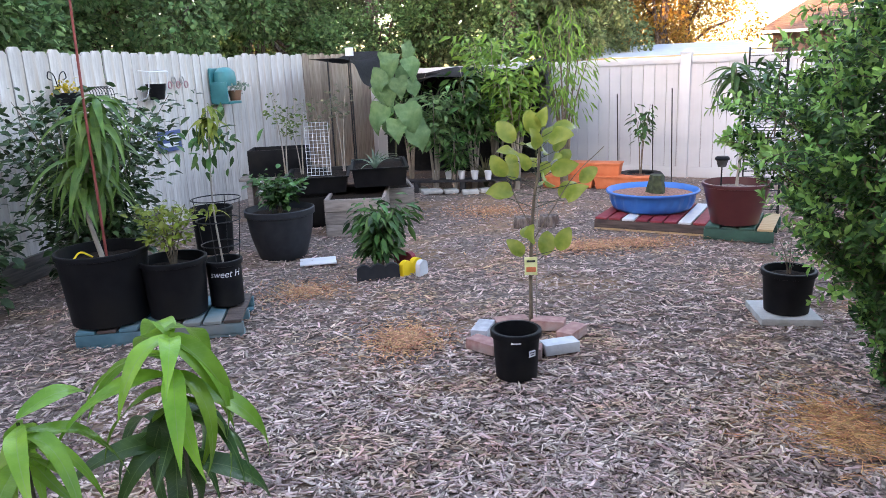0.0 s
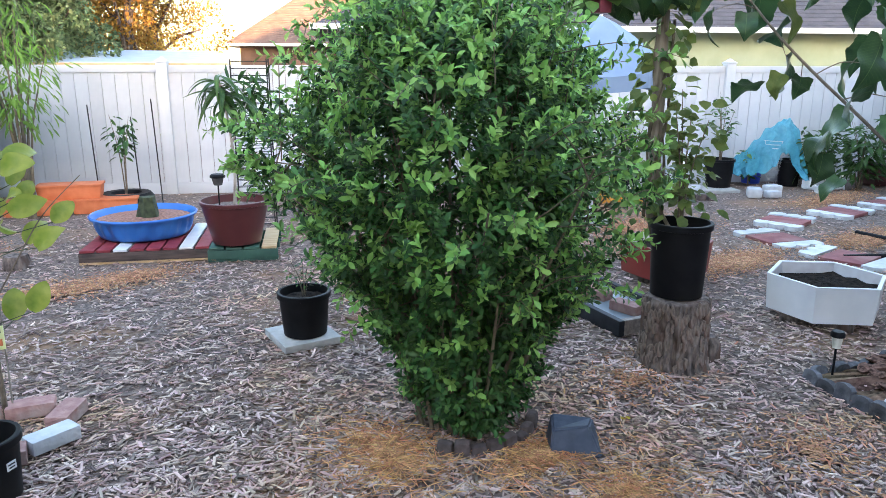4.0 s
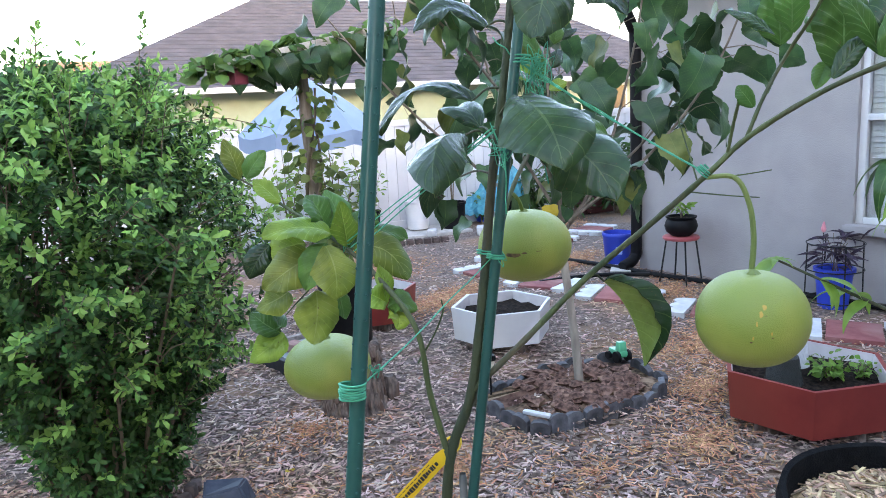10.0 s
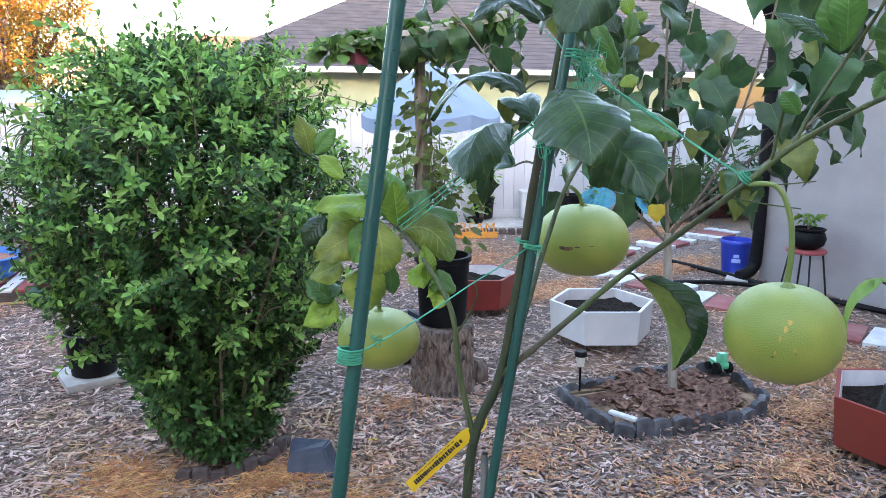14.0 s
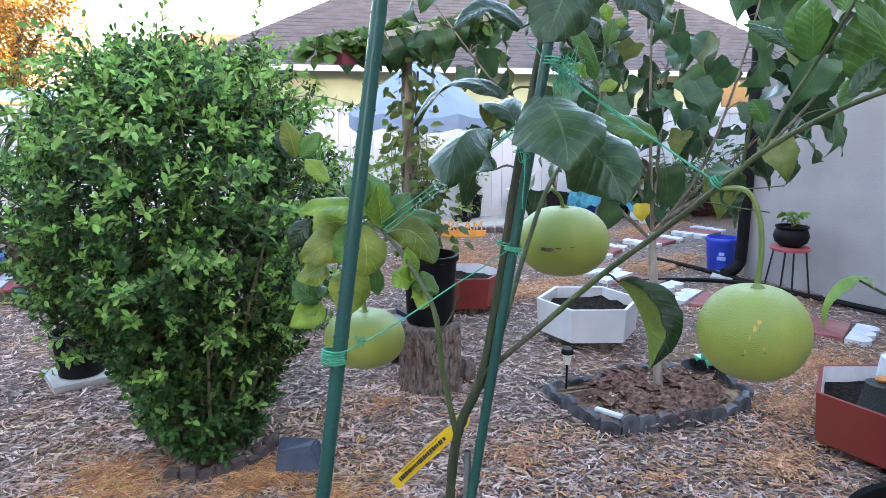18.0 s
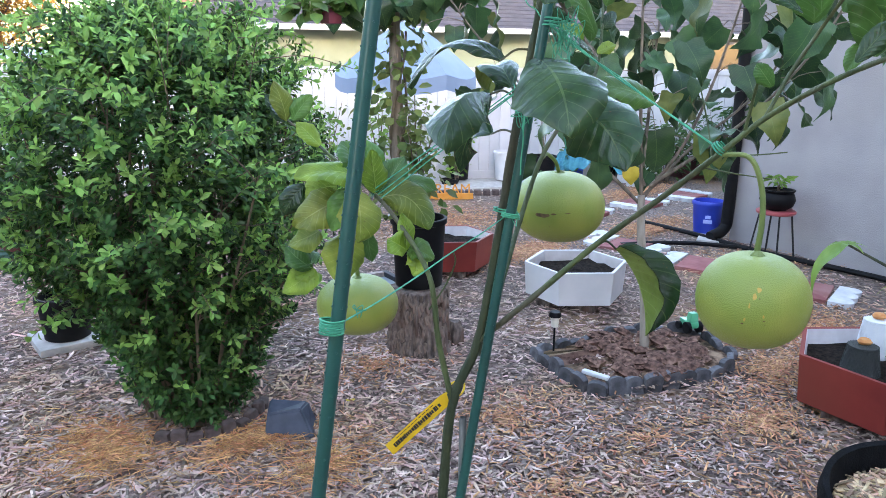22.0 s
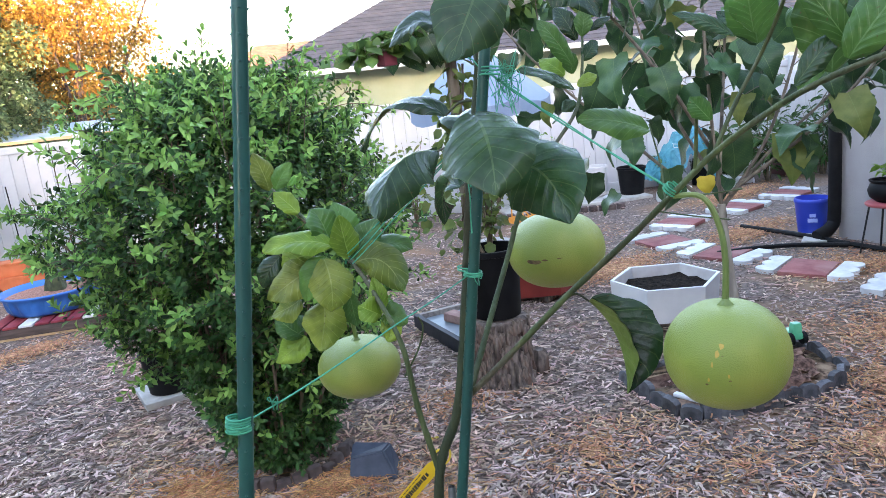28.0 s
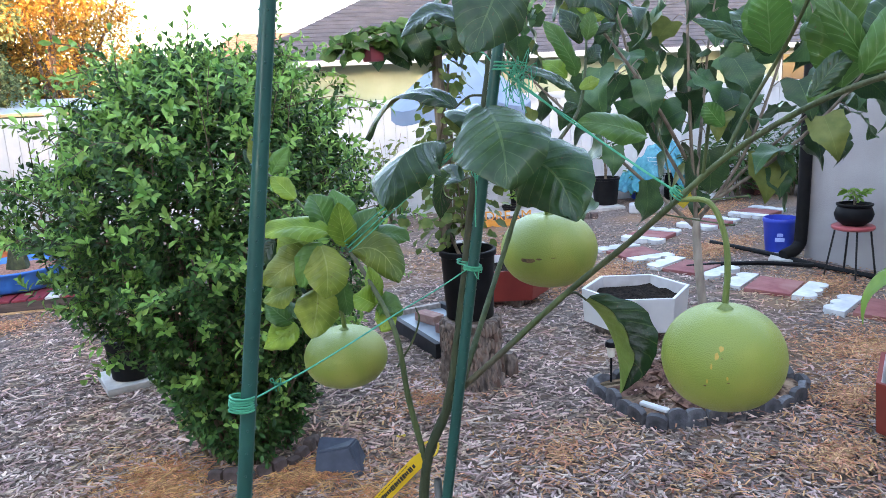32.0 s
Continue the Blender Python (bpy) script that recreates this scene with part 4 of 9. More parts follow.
# ---- the large bush ----
def build_bush():
    rng = np.random.default_rng(21)
    e = thing("green_bush", "large dense green shrub with small glossy leaves", "bush", 2.06, 2.95, 0)

    # wide above and narrow at the foot, with an uneven outline
    def radius(a, z):
        k = min(1.03, 0.36 + 0.60 * z) if z < 1.08 else max(0.003, 1 - ((z - 1.05) / 0.79) ** 2) ** 0.5 * 1.04
        if z < 0.95:
            k *= 1 - 0.28 * max(0.0, math.cos(a - 2.4)) * (0.95 - z) / 0.5
            k *= 1 - 0.22 * max(0.0, math.cos(a + 1.35)) * max(0.0, 0.6 - z) / 0.5
        if z > 1.25:
            k *= 1 - 0.34 * max(0.0, math.cos(a - 2.5)) * (z - 1.25) / 0.5
        return k * 0.68 * (1 + 0.08 * math.sin(3 * a + 5 * z) + 0.05 * math.sin(7 * a - 4 * z) + 0.16 * noise.noise(Vector((math.cos(a) * 1.8, math.sin(a) * 1.8, z * 2.4))))
    for k in range(46):
        a = k * 2.4
        q = math.sqrt((k + 0.5) / 46)
        tz = 0.45 + rng.uniform(0.3, 1.0) * (1.45 - 0.7 * q * q)
        tr = radius(a, tz) * q
        tx, ty = tr * math.cos(a), tr * math.sin(a)
        b = Vector((0.22 * math.cos(a) * rng.uniform(0.2, 1), 0.2 * math.sin(a) * rng.uniform(0.2, 1), 0))
        m1 = Vector((b.x * 1.2 + tx * 0.25, b.y * 1.2 + ty * 0.25, tz * 0.45))
        t = Vector((tx, ty, tz))
        bm = bmesh.new()
        tube(bm, [b, m1, t], 0.012, 0.004, 5, 3)
        for j in range(4):
            p = m1.lerp(t, rng.uniform(0.2, 0.95))
            o = p + Vector((rng.normal(0, 0.13), rng.normal(0, 0.13), rng.uniform(0, 0.2)))
            tube(bm, [p, p.lerp(o, 0.5) + Vector((0, 0, 0.02)), o], 0.004, 0.0018, 4, 2)
        part("stem", bm, M_TWIG, e)
    old, young = [], []

    def sprig(p, d, ln, m, tip):
        """A short shoot: pairs of leaves climb it, their faces turned to its end; those of the tip are pale, as new
        growth and as sky-lit ends.
        """
        d = d.normalized()
        u = d.orthogonal().normalized()
        w = d.cross(u)
        a0 = rng.uniform(0, math.tau)
        for j in range(m):
            f = (j // 2) / max(1, (m - 1) // 2)
            b = a0 + (j // 2) * 1.45 + (j % 2) * math.pi
            r = u * math.cos(b) + w * math.sin(b)
            o = r * (1.0 - 0.35 * f) + d * (0.30 + 0.55 * f)
            (young if f >= 1 - tip and tip else old).append((p + d * (ln * f), o, d * 1.0 - r * 0.2 + Vector((0, 0, 0.25))))
    for i in range(4400):
        a, z = rng.uniform(0, math.tau), 0.05 + 1.75 * rng.uniform(0, 1) ** 0.86
        shell = i < 2700
        k = rng.uniform(0.80, 1.08) if shell else rng.uniform(0.25, 0.80)
        lump = noise.noise(Vector((math.cos(a) * 2.4, math.sin(a) * 2.4, z * 3.0)))
        if shell and lump < -0.12:
            k *= 0.74
        if shell and lump > 0.25:
            k *= 1.07
        rr = radius(a, z) * k
        p = Vector((rr * math.cos(a) - 0.03 * z, rr * 0.97 * math.sin(a) + 0.05 * z, z))
        d = Vector((math.cos(a) * 0.85 + rng.normal(0, 0.32), math.sin(a) * 0.85 + rng.normal(0, 0.32), 0.62 + 0.5 * (z - 0.6) + rng.normal(0, 0.3)))
        if shell:
            # pale tips grow likelier with height: the bush's sky-lit top, put into leaf colour
            sprig(p - d.normalized() * 0.04, d, rng.uniform(0.06, 0.13), 14, rng.uniform(0.3, 0.75) if rng.random() < 0.02 + 0.5 * z else 0.0)
        else:
            sprig(p, d, rng.uniform(0.07, 0.14), 10, 0.0)
    for k in range(75):
        a, q = rng.uniform(0, math.tau), rng.uniform(0, 0.66)
        b = Vector((q * math.cos(a) - 0.06, q * math.sin(a) + 0.1, 1.71 - 0.95 * q * q))
        t = b + Vector((rng.normal(0, 0.07), rng.normal(0, 0.07), rng.uniform(0.10, 0.32)))
        part("wand", tubem([b - Vector((0, 0, 0.12)), b.lerp(t, 0.5), t], 0.003, 0.0015, 4, 2), M_TWIG, e)
        sprig(b, t - b, (t - b).length, 14, 0.5)
    # long arching sprays that break the outline
    for k in range(130):
        a, z = k * 2.4 + rng.normal(0, 0.2), 0.55 + 1.2 * rng.uniform(0, 1) ** 0.7
        rr = radius(a, z) * 0.9
        b = Vector((rr * math.cos(a) - 0.03 * z, rr * 0.97 * math.sin(a) + 0.05 * z, z))
        ln = rng.uniform(0.14, 0.26 + 0.10 * z)
        d = Vector((math.cos(a + rng.normal(0, 0.35)), math.sin(a + rng.normal(0, 0.35)), rng.uniform(0.0, 0.7)))
        mid = b + d * ln * 0.55 + Vector((0, 0, 0.02))
        t = b + d * ln - Vector((0, 0, 0.05 * ln / 0.3))
        part("wand", tubem([b - d * 0.15, b, mid, t], 0.003, 0.0014, 4, 3), M_TWIG, e)
        sprig(b, mid - b, (mid - b).length, 10, 0.0)
        sprig(mid, t - mid, (t - mid).length, 12, 0.6)
        for j in range(3):
            s = b.lerp(t, rng.uniform(0.2, 0.85))
            sprig(s, d + Vector((rng.normal(0, 0.7), rng.normal(0, 0.7), 0.3)), rng.uniform(0.04, 0.09), 8, 0.5)
    t = Vector((0.25, -0.22, 2.05))
    part("wand", tubem([(0.2, -0.18, 1.7), (0.23, -0.2, 1.88), t], 0.003, 0.0015, 4, 2), M_TWIG, e)
    sprig(Vector((0.22, -0.2, 1.8)), t - Vector((0.22, -0.2, 1.8)), 0.24, 14, 0.4)
    sprig(Vector((0.215, -0.19, 1.72)), t - Vector((0.2, -0.18, 1.7)), 0.3, 16, 0.3)
    for name, material, rows, size, label in (("foliage", L_BUSH, old, 0.038, "dark green oval leaves"), ("new_lit_foliage", L_BUSHNEWLIT, young, 0.041, "pale green new leaves, thicker towards the sky-lit top")):
        p, o, up = (np.array([r[k] for r in rows]) for k in range(3))
        part(name, leaf_cloud(name, material, p, o, size, 0.52, rng, 0.0, 0.24, 0.0, up, OVATE_V), None, e, label)


build_bush()


# ---- the pomelo tree ----
def build_pomelo():
    e = thing("pomelo_tree", "young staked pomelo tree with three green fruits", "fruit tree")

    def br(pts, r0, r1, nm="branch"):
        return part(nm, tubem(pts, r0 * (0.70 if nm == "trunk" else 0.64), r1 * (0.70 if nm == "trunk" else 0.64), 10, 6, 0.14), M_STEM if nm == "trunk" else M_BRANCH, e)
    br([(1.20, 0.56, -0.05), (1.25, 0.535, 0.5), (1.287, 0.515, 1.0), (1.30, 0.508, 1.18), (1.325, 0.487, 1.27), (1.345, 0.476, 1.40), (1.362, 0.470, 1.52), (1.385, 0.452, 1.70), (1.40, 0.44, 1.95), (1.42, 0.44, 2.2)], 0.0105, 0.0065, "trunk")
    left = br([(1.300, 0.508, 1.19), (1.292, 0.525, 1.27), (1.287, 0.537, 1.354), (1.293, 0.60, 1.41), (1.298, 0.659, 1.443), (1.290, 0.74, 1.485), (1.292, 0.80, 1.51), (1.29, 0.85, 1.53)], 0.0065, 0.0022)
    br([(1.325, 0.485, 1.272), (1.360, 0.43, 1.335), (1.402, 0.369, 1.408), (1.418, 0.295, 1.475), (1.424, 0.238, 1.528), (1.437, 0.205, 1.562), (1.430, 0.15, 1.597), (1.424, 0.097, 1.622), (1.414, 0.035, 1.64), (1.41, 0.0, 1.645)], 0.0062, 0.0032)
    br([(1.437, 0.205, 1.562), (1.452, 0.192, 1.605), (1.463, 0.172, 1.648), (1.447, 0.145, 1.685), (1.44, 0.12, 1.74), (1.43, 0.10, 1.80)], 0.0033, 0.0022)
    br([(1.432, 0.222, 1.545), (1.425, 0.215, 1.575), (1.412, 0.205, 1.605)], 0.003, 0.0025)
    br([(1.424, 0.25, 1.52), (1.44, 0.265, 1.55), (1.445, 0.28, 1.59)], 0.0016, 0.0012)
    br([(1.424, 0.235, 1.524), (1.435, 0.21, 1.525), (1.44, 0.18, 1.53)], 0.0013, 0.001)
    br([(1.422, 0.26, 1.508), (1.43, 0.22, 1.504), (1.436, 0.19, 1.502)], 0.0013, 0.001)
    # the second shoot, that bears the middle fruit
    br([(1.330, 0.487, 1.25), (1.385, 0.505, 1.32), (1.469, 0.537, 1.413), (1.512, 0.538, 1.49), (1.57, 0.535, 1.55), (1.624, 0.534, 1.60), (1.66, 0.55, 1.66), (1.70, 0.58, 1.735)], 0.0065, 0.003)
    br([(1.287, 0.537, 1.31), (1.30, 0.52, 1.345), (1.30, 0.505, 1.375), (1.292, 0.50, 1.392)], 0.002, 0.0015)
    part("fruit_stalk", tubem([(1.424, 0.245, 1.523), (1.428, 0.213, 1.523), (1.433, 0.199, 1.495), (1.433, 0.194, 1.46), (1.432, 0.195, 1.423)], 0.0025, 0.0031, 8), M_STALK, e)
    part("fruit_stalk", tubem([(1.512, 0.538, 1.485), (1.55, 0.56, 1.485), (1.585, 0.57, 1.47), (1.598, 0.571, 1.45)], 0.0025, 0.0032, 8), M_STALK, e)
    part("fruit_stalk", tubem([(1.30, 0.69, 1.435), (1.33, 0.735, 1.38), (1.345, 0.76, 1.33), (1.352, 0.766, 1.288)], 0.0028, 0.0035, 8), M_STALK, e)

    def pomelo(c, rx, rz, seed, marks):
        prof = []
        for i in range(29):
            a = -math.pi / 2 + math.pi * i / 28
            dip = 0.05 * rz * math.exp(-((i - 28) / 1.6) ** 2) + 0.03 * rz * math.exp(-(i / 1.6) ** 2) * -1
            prof.append((rx * max(0.0, math.cos(a)) ** 0.82 if 0 < i < 28 else 0.0, rz * math.sin(a) - dip))
        p = part("pomelo", lathem(prof, 48, wob=0.005), M_POMELO, e, "pale green pomelo fruit", m=pose(*c))
        rg = random.Random(seed)
        part("calyx", lathem([(0.0, 0.005), (0.004, 0.004), (0.0085, 0.0)], 5, c=(0, 0, rz * 0.955)), M_STALK, p)
        for az, el, w, h in marks:
            bm = bmesh.new()
            ring = []
            for k in range(10):
                t = k * math.tau / 10
                q = rg.uniform(0.6, 1.1)
                a2, e2 = radians(az + w * q * math.cos(t)), radians(el + h * q * math.sin(t))
                ring.append(bm.verts.new((1.002 * rx * math.cos(e2) ** 0.82 * math.cos(a2), 1.002 * rx * math.cos(e2) ** 0.82 * math.sin(a2), 1.004 * rz * math.sin(e2))))
            bm.faces.new(ring)
            part("blemish", bm, M_SCAR if w > 4 or h < 2 else M_BLUSH, p)
    pomelo((1.351, 0.766, 1.246), 0.064, 0.045, 1, ((238, -8, 0.6, 0.7), (200, 10, 0.5, 0.5), (220, 25, 0.5, 0.5)))
    pomelo((1.600, 0.571, 1.398), 0.072, 0.055, 2, ((197, -2, 9.0, 4.4), (211, 1, 3.6, 1.8), (228, 3, 4.2, 0.8), (206, -20, 0.6, 0.6)))
    pomelo((1.429, 0.193, 1.375), 0.0570, 0.0500, 3, ((207, 30, 3.4, 3.6), (203, 22, 2.2, 4.2), (199, 11, 1.1, 3.4), (196, -6, 1.0, 3.2), (213, 0, 1.0, 2.6), (194, -11, 1.6, 0.9), (214, -5, 1.5, 0.7), (208, 20, 1.1, 0.7), (172, -20, 0.5, 0.4), (215, -10, 0.4, 0.4), (160, 6, 0.5, 0.5)))

    count = [0]
    A, Y, N, M = L_CITRUS, L_CITRUSYEL, L_CITRUSNEW, L_CITRUSMID

    def blade(base, mid, tip, w, face, mt, fold=0.15, wave=0.05, stalk=None):
        """A leaf whose midrib runs from base through mid to tip, with its face turned to face."""
        count[0] += 1
        rg = random.Random(count[0])
        b, m, t = Vector(base), Vector(mid), Vector(tip)
        ctrl = m * 2 - (b + t) / 2
        ph, rows, cols = rg.uniform(0, 6), 20, 8
        bm = bmesh.new()
        uv = bm.loops.layers.uv.new("leaf")
        grid, where = [], {}
        for i in range(rows + 1):
            f = i / rows
            p = b * (1 - f) ** 2 + ctrl * 2 * f * (1 - f) + t * f * f
            d = ((ctrl - b) * (1 - f) + (t - ctrl) * f).normalized()
            side = Vector(face).cross(d).normalized()
            nrm = d.cross(side)
            hw = max(0.02, math.sin(math.pi * (0.015 + 0.98 * f) ** 0.96) ** 0.70) * w / 2 * (1 + 0.035 * math.sin(f * 17 + ph) + 0.02 * math.sin(f * 43 + 2 * ph))
            row = []
            for k in range(cols + 1):
                q = k / cols * 2 - 1
                lift = fold * 1.5 * abs(q) * hw - 0.34 * q ** 4 * hw + wave * 1.7 * w * math.sin(f * 8 + ph + (1.7 if q > 0 else 0)) * q * q + 0.022 * w * math.sin(f * 24 + 3 * ph + 2 * q) * q ** 4
                v = bm.verts.new(p - b + side * (q * hw * (1 - 0.12 * abs(fold))) + nrm * lift)
                where[v] = (f, k / cols)
                row.append(v)
            grid.append(row)
        for r0, r1 in zip(grid, grid[1:]):
            for k in range(cols):
                fc = bm.faces.new((r0[k], r0[k + 1], r1[k + 1], r1[k]))
                for lp in fc.loops:
                    lp[uv].uv = where[lp.vert]
        # the paler underside, half a millimetre behind the face
        if mt is A:
            for fc in bm.faces[:]:
                fc.normal_update()
            for v in where:
                v.normal_update()
            twin = {v: bm.verts.new(v.co + v.normal * 0.0006) for v in list(where)}
            for fc in bm.faces[:]:
                old = [lp.vert for lp in fc.loops]
                old = [old[0], old[3], old[2], old[1]]
                fu = bm.faces.new([twin[v] for v in old])
                fu.material_index = 1
                for lp, v in zip(fu.loops, old):
                    lp[uv].uv = where[v]
        me = finish(bm, "leaf", mt, True, False)
        if mt is A:
            me.materials.append(L_CITRUSUNDER)
        part("leaf", me, None, e, m=Matrix.Translation(b))
        if stalk:
            part("leaf_stalk", tubem([stalk, (Vector(stalk) + b) / 2 + Vector((0, 0, 0.006)), b], 0.0016, 0.0013, 6, 4), M_STEM, e)

    def lf(base, tip, w, face, mt, curl=0.3, fold=0.2, wave=0.05):
        """A small leaf given by its ends, that bows a little towards its face."""
        b, t = Vector(base), Vector(tip)
        blade(b, (b + t) / 2 + Vector(face) * (t - b).length * 0.08 * (1 + curl), t, w, face, mt, fold, wave)
    # large mature leaves about the trunk
    blade((1.329, 0.407, 1.617), (1.304, 0.361, 1.589), (1.283, 0.333, 1.544), 0.100, (-0.52, -0.41, 0.75), A, 0.1, 0.05, (1.37, 0.46, 1.6))
    blade((1.355, 0.405, 1.557), (1.363, 0.354, 1.554), (1.358, 0.313, 1.504), 0.090, (-0.69, -0.38, 0.61), A, 0.1, 0.07, (1.365, 0.465, 1.57))
    blade((1.337, 0.486, 1.579), (1.275, 0.478, 1.574), (1.221, 0.447, 1.526), 0.072, (-0.32, -0.28, 0.91), A, -0.25, 0.05, (1.362, 0.47, 1.575))
    blade((1.352, 0.485, 1.617), (1.325, 0.535, 1.635), (1.295, 0.585, 1.585), 0.050, (-0.30, 0.05, 0.9), A, 0.2, 0.06, (1.375, 0.46, 1.63))
    blade((1.318, 0.367, 1.741), (1.290, 0.354, 1.712), (1.256, 0.347, 1.668), 0.070, (-0.44, -0.71, 0.56), A, 0.12, 0.05, (1.392, 0.445, 1.76))
    blade((1.423, 0.559, 1.522), (1.430, 0.605, 1.515), (1.452, 0.645, 1.460), 0.048, (-0.6, -0.55, 0.55), A, 0.2, 0.05, (1.37, 0.47, 1.53))
    blade((1.415, 0.519, 1.585), (1.440, 0.570, 1.612), (1.482, 0.623, 1.572), 0.055, (-0.5, -0.45, 0.7), A, 0.2, 0.06, (1.37, 0.47, 1.57))
    blade((1.41, 0.40, 1.735), (1.435, 0.365, 1.735), (1.445, 0.335, 1.70), 0.06, (-0.5, -0.4, 0.7), A, 0.2, 0.05, (1.392, 0.448, 1.735))
    blade((1.378, 0.48, 1.70), (1.36, 0.52, 1.725), (1.33, 0.55, 1.70), 0.055, (-0.3, -0.3, 0.9), A, 0.2, 0.05, (1.388, 0.45, 1.70))
    blade((1.395, 0.40, 1.81), (1.37, 0.37, 1.815), (1.35, 0.33, 1.78), 0.065, (-0.6, -0.6, 0.5), A, 0.2, 0.05, (1.40, 0.44, 1.80))
    blade((1.41, 0.45, 1.86), (1.435, 0.475, 1.885), (1.46, 0.50, 1.87), 0.055, (-0.5, -0.5, 0.7), N, 0.2, 0.05, (1.405, 0.44, 1.85))
    blade((1.40, 0.47, 1.88), (1.385, 0.50, 1.89), (1.37, 0.53, 1.86), 0.055, (-0.5, -0.5, 0.7), A, 0.2, 0.05, (1.405, 0.44, 1.87))
    # leaf hanging from the fruiting branch
    blade((1.429, 0.360, 1.398), (1.439, 0.330, 1.356), (1.423, 0.308, 1.303), 0.064, (0.19, -0.855, 0.48), A, 1.0, 0.03, (1.402, 0.369, 1.408))
    # the left cluster
    blade((1.277, 0.660, 1.464), (1.238, 0.672, 1.477), (1.196, 0.693, 1.470), 0.050, (-0.15, -0.51, 0.84), N, 0.2, 0.05)
    blade((1.295, 0.649, 1.446), (1.290, 0.647, 1.472), (1.288, 0.650, 1.503), 0.040, (-0.21, -0.98, -0.01), N, 0.25, 0.06)
    blade((1.284, 0.672, 1.455), (1.279, 0.678, 1.489), (1.273, 0.694, 1.512), 0.050, (0.02, -0.93, 0.37), M, 0.25, 0.05)
    blade((1.303, 0.662, 1.446), (1.307, 0.676, 1.484), (1.309, 0.695, 1.515), 0.045, (-0.31, -0.85, 0.43), M, 0.2, 0.05)
    blade((1.300, 0.651, 1.442), (1.321, 0.648, 1.465), (1.342, 0.646, 1.490), 0.045, (-0.64, -0.57, 0.51), M, 0.2, 0.05)
    blade((1.297, 0.639, 1.439), (1.322, 0.612, 1.438), (1.327, 0.578, 1.402), 0.056, (-0.45, -0.62, 0.64), Y, 0.15, 0.07)
    blade((1.308, 0.645, 1.444), (1.346, 0.634, 1.455), (1.371, 0.613, 1.443), 0.045, (-0.24, -0.50, 0.83), M, 0.2, 0.05)
    blade((1.259, 0.651, 1.451), (1.255, 0.633, 1.421), (1.248, 0.629, 1.387), 0.058, (-0.43, -0.83, 0.36), Y, 0.12, 0.05)
    blade((1.261, 0.671, 1.439), (1.229, 0.684, 1.426), (1.200, 0.704, 1.403), 0.055, (-0.61, -0.70, 0.37), Y, 0.15, 0.07)
    blade((1.263, 0.655, 1.454), (1.242, 0.657, 1.430), (1.232, 0.662, 1.400), 0.040, (-0.69, -0.65, 0.30), M, 0.2, 0.05)
    blade((1.267, 0.685, 1.389), (1.259, 0.677, 1.360), (1.246, 0.676, 1.324), 0.060, (-0.51, -0.82, 0.27), Y, 0.12, 0.06)
    blade((1.233, 0.726, 1.452), (1.217, 0.732, 1.435), (1.207, 0.740, 1.412), 0.035, (-0.71, -0.67, 0.23), A, 0.15, 0.05)
    blade((1.266, 0.696, 1.450), (1.245, 0.709, 1.447), (1.227, 0.723, 1.427), 0.050, (-0.68, -0.51, 0.53), N, 0.2, 0.05)
    blade((1.245, 0.713, 1.390), (1.233, 0.720, 1.382), (1.214, 0.742, 1.370), 0.045, (-0.74, -0.42, 0.53), Y, 0.2, 0.05)
    blade((1.306, 0.682, 1.389), (1.307, 0.681, 1.363), (1.307, 0.675, 1.341), 0.030, (-0.14, -0.98, 0.14), M, 0.2, 0.05)
    # small lower shoot
    br([(1.33, 0.74, 1.39), (1.325, 0.80, 1.34), (1.307, 0.833, 1.302)], 0.002, 0.0014)
    blade((1.263, 0.758, 1.323), (1.248, 0.772, 1.338), (1.240, 0.788, 1.354), 0.036, (-0.34, -0.78, 0.52), M, 0.2, 0.05)
    blade((1.266, 0.756, 1.322), (1.249, 0.763, 1.308), (1.225, 0.782, 1.289), 0.044, (-0.67, -0.68, 0.29), N, 0.2, 0.06)
    blade((1.267, 0.756, 1.329), (1.265, 0.772, 1.335), (1.256, 0.782, 1.348), 0.040, (-0.26, -0.65, 0.72), M, 0.2, 0.05)
    blade((1.264, 0.757, 1.323), (1.254, 0.763, 1.317), (1.239, 0.780, 1.320), 0.030, (-0.57, -0.55, 0.61), N, 0.2, 0.05)
    # curled new leaves by the kink
    blade((1.295, 0.587, 1.377), (1.279, 0.589, 1.388), (1.270, 0.597, 1.395), 0.036, (-0.07, -0.91, 0.40), N, 0.3, 0.08)
    blade((1.294, 0.587, 1.373), (1.301, 0.570, 1.378), (1.311, 0.554, 1.368), 0.036, (-0.49, -0.37, 0.79), M, 0.3, 0.08)
    blade((1.293, 0.588, 1.377), (1.297, 0.592, 1.400), (1.296, 0.599, 1.425), 0.024, (-0.34, -0.91, 0.22), N, 0.3, 0.08)
    blade((1.295, 0.585, 1.371), (1.295, 0.570, 1.361), (1.286, 0.567, 1.349), 0.030, (-0.26, -0.69, 0.68), N, 0.3, 0.08)
    # the twig above the cluster
    blade((1.281, 0.837, 1.529), (1.277, 0.841, 1.557), (1.269, 0.849, 1.587), 0.036, (-0.07, -0.98, 0.18), Y, 0.2, 0.04)
    blade((1.289, 0.832, 1.530), (1.298, 0.824, 1.549), (1.311, 0.813, 1.567), 0.030, (-0.74, -0.66, 0.12), M, 0.2, 0.04)
    blade((1.281, 0.837, 1.529), (1.271, 0.848, 1.544), (1.263, 0.860, 1.568), 0.028, (0.15, -0.82, 0.55), A, 0.2, 0.04)
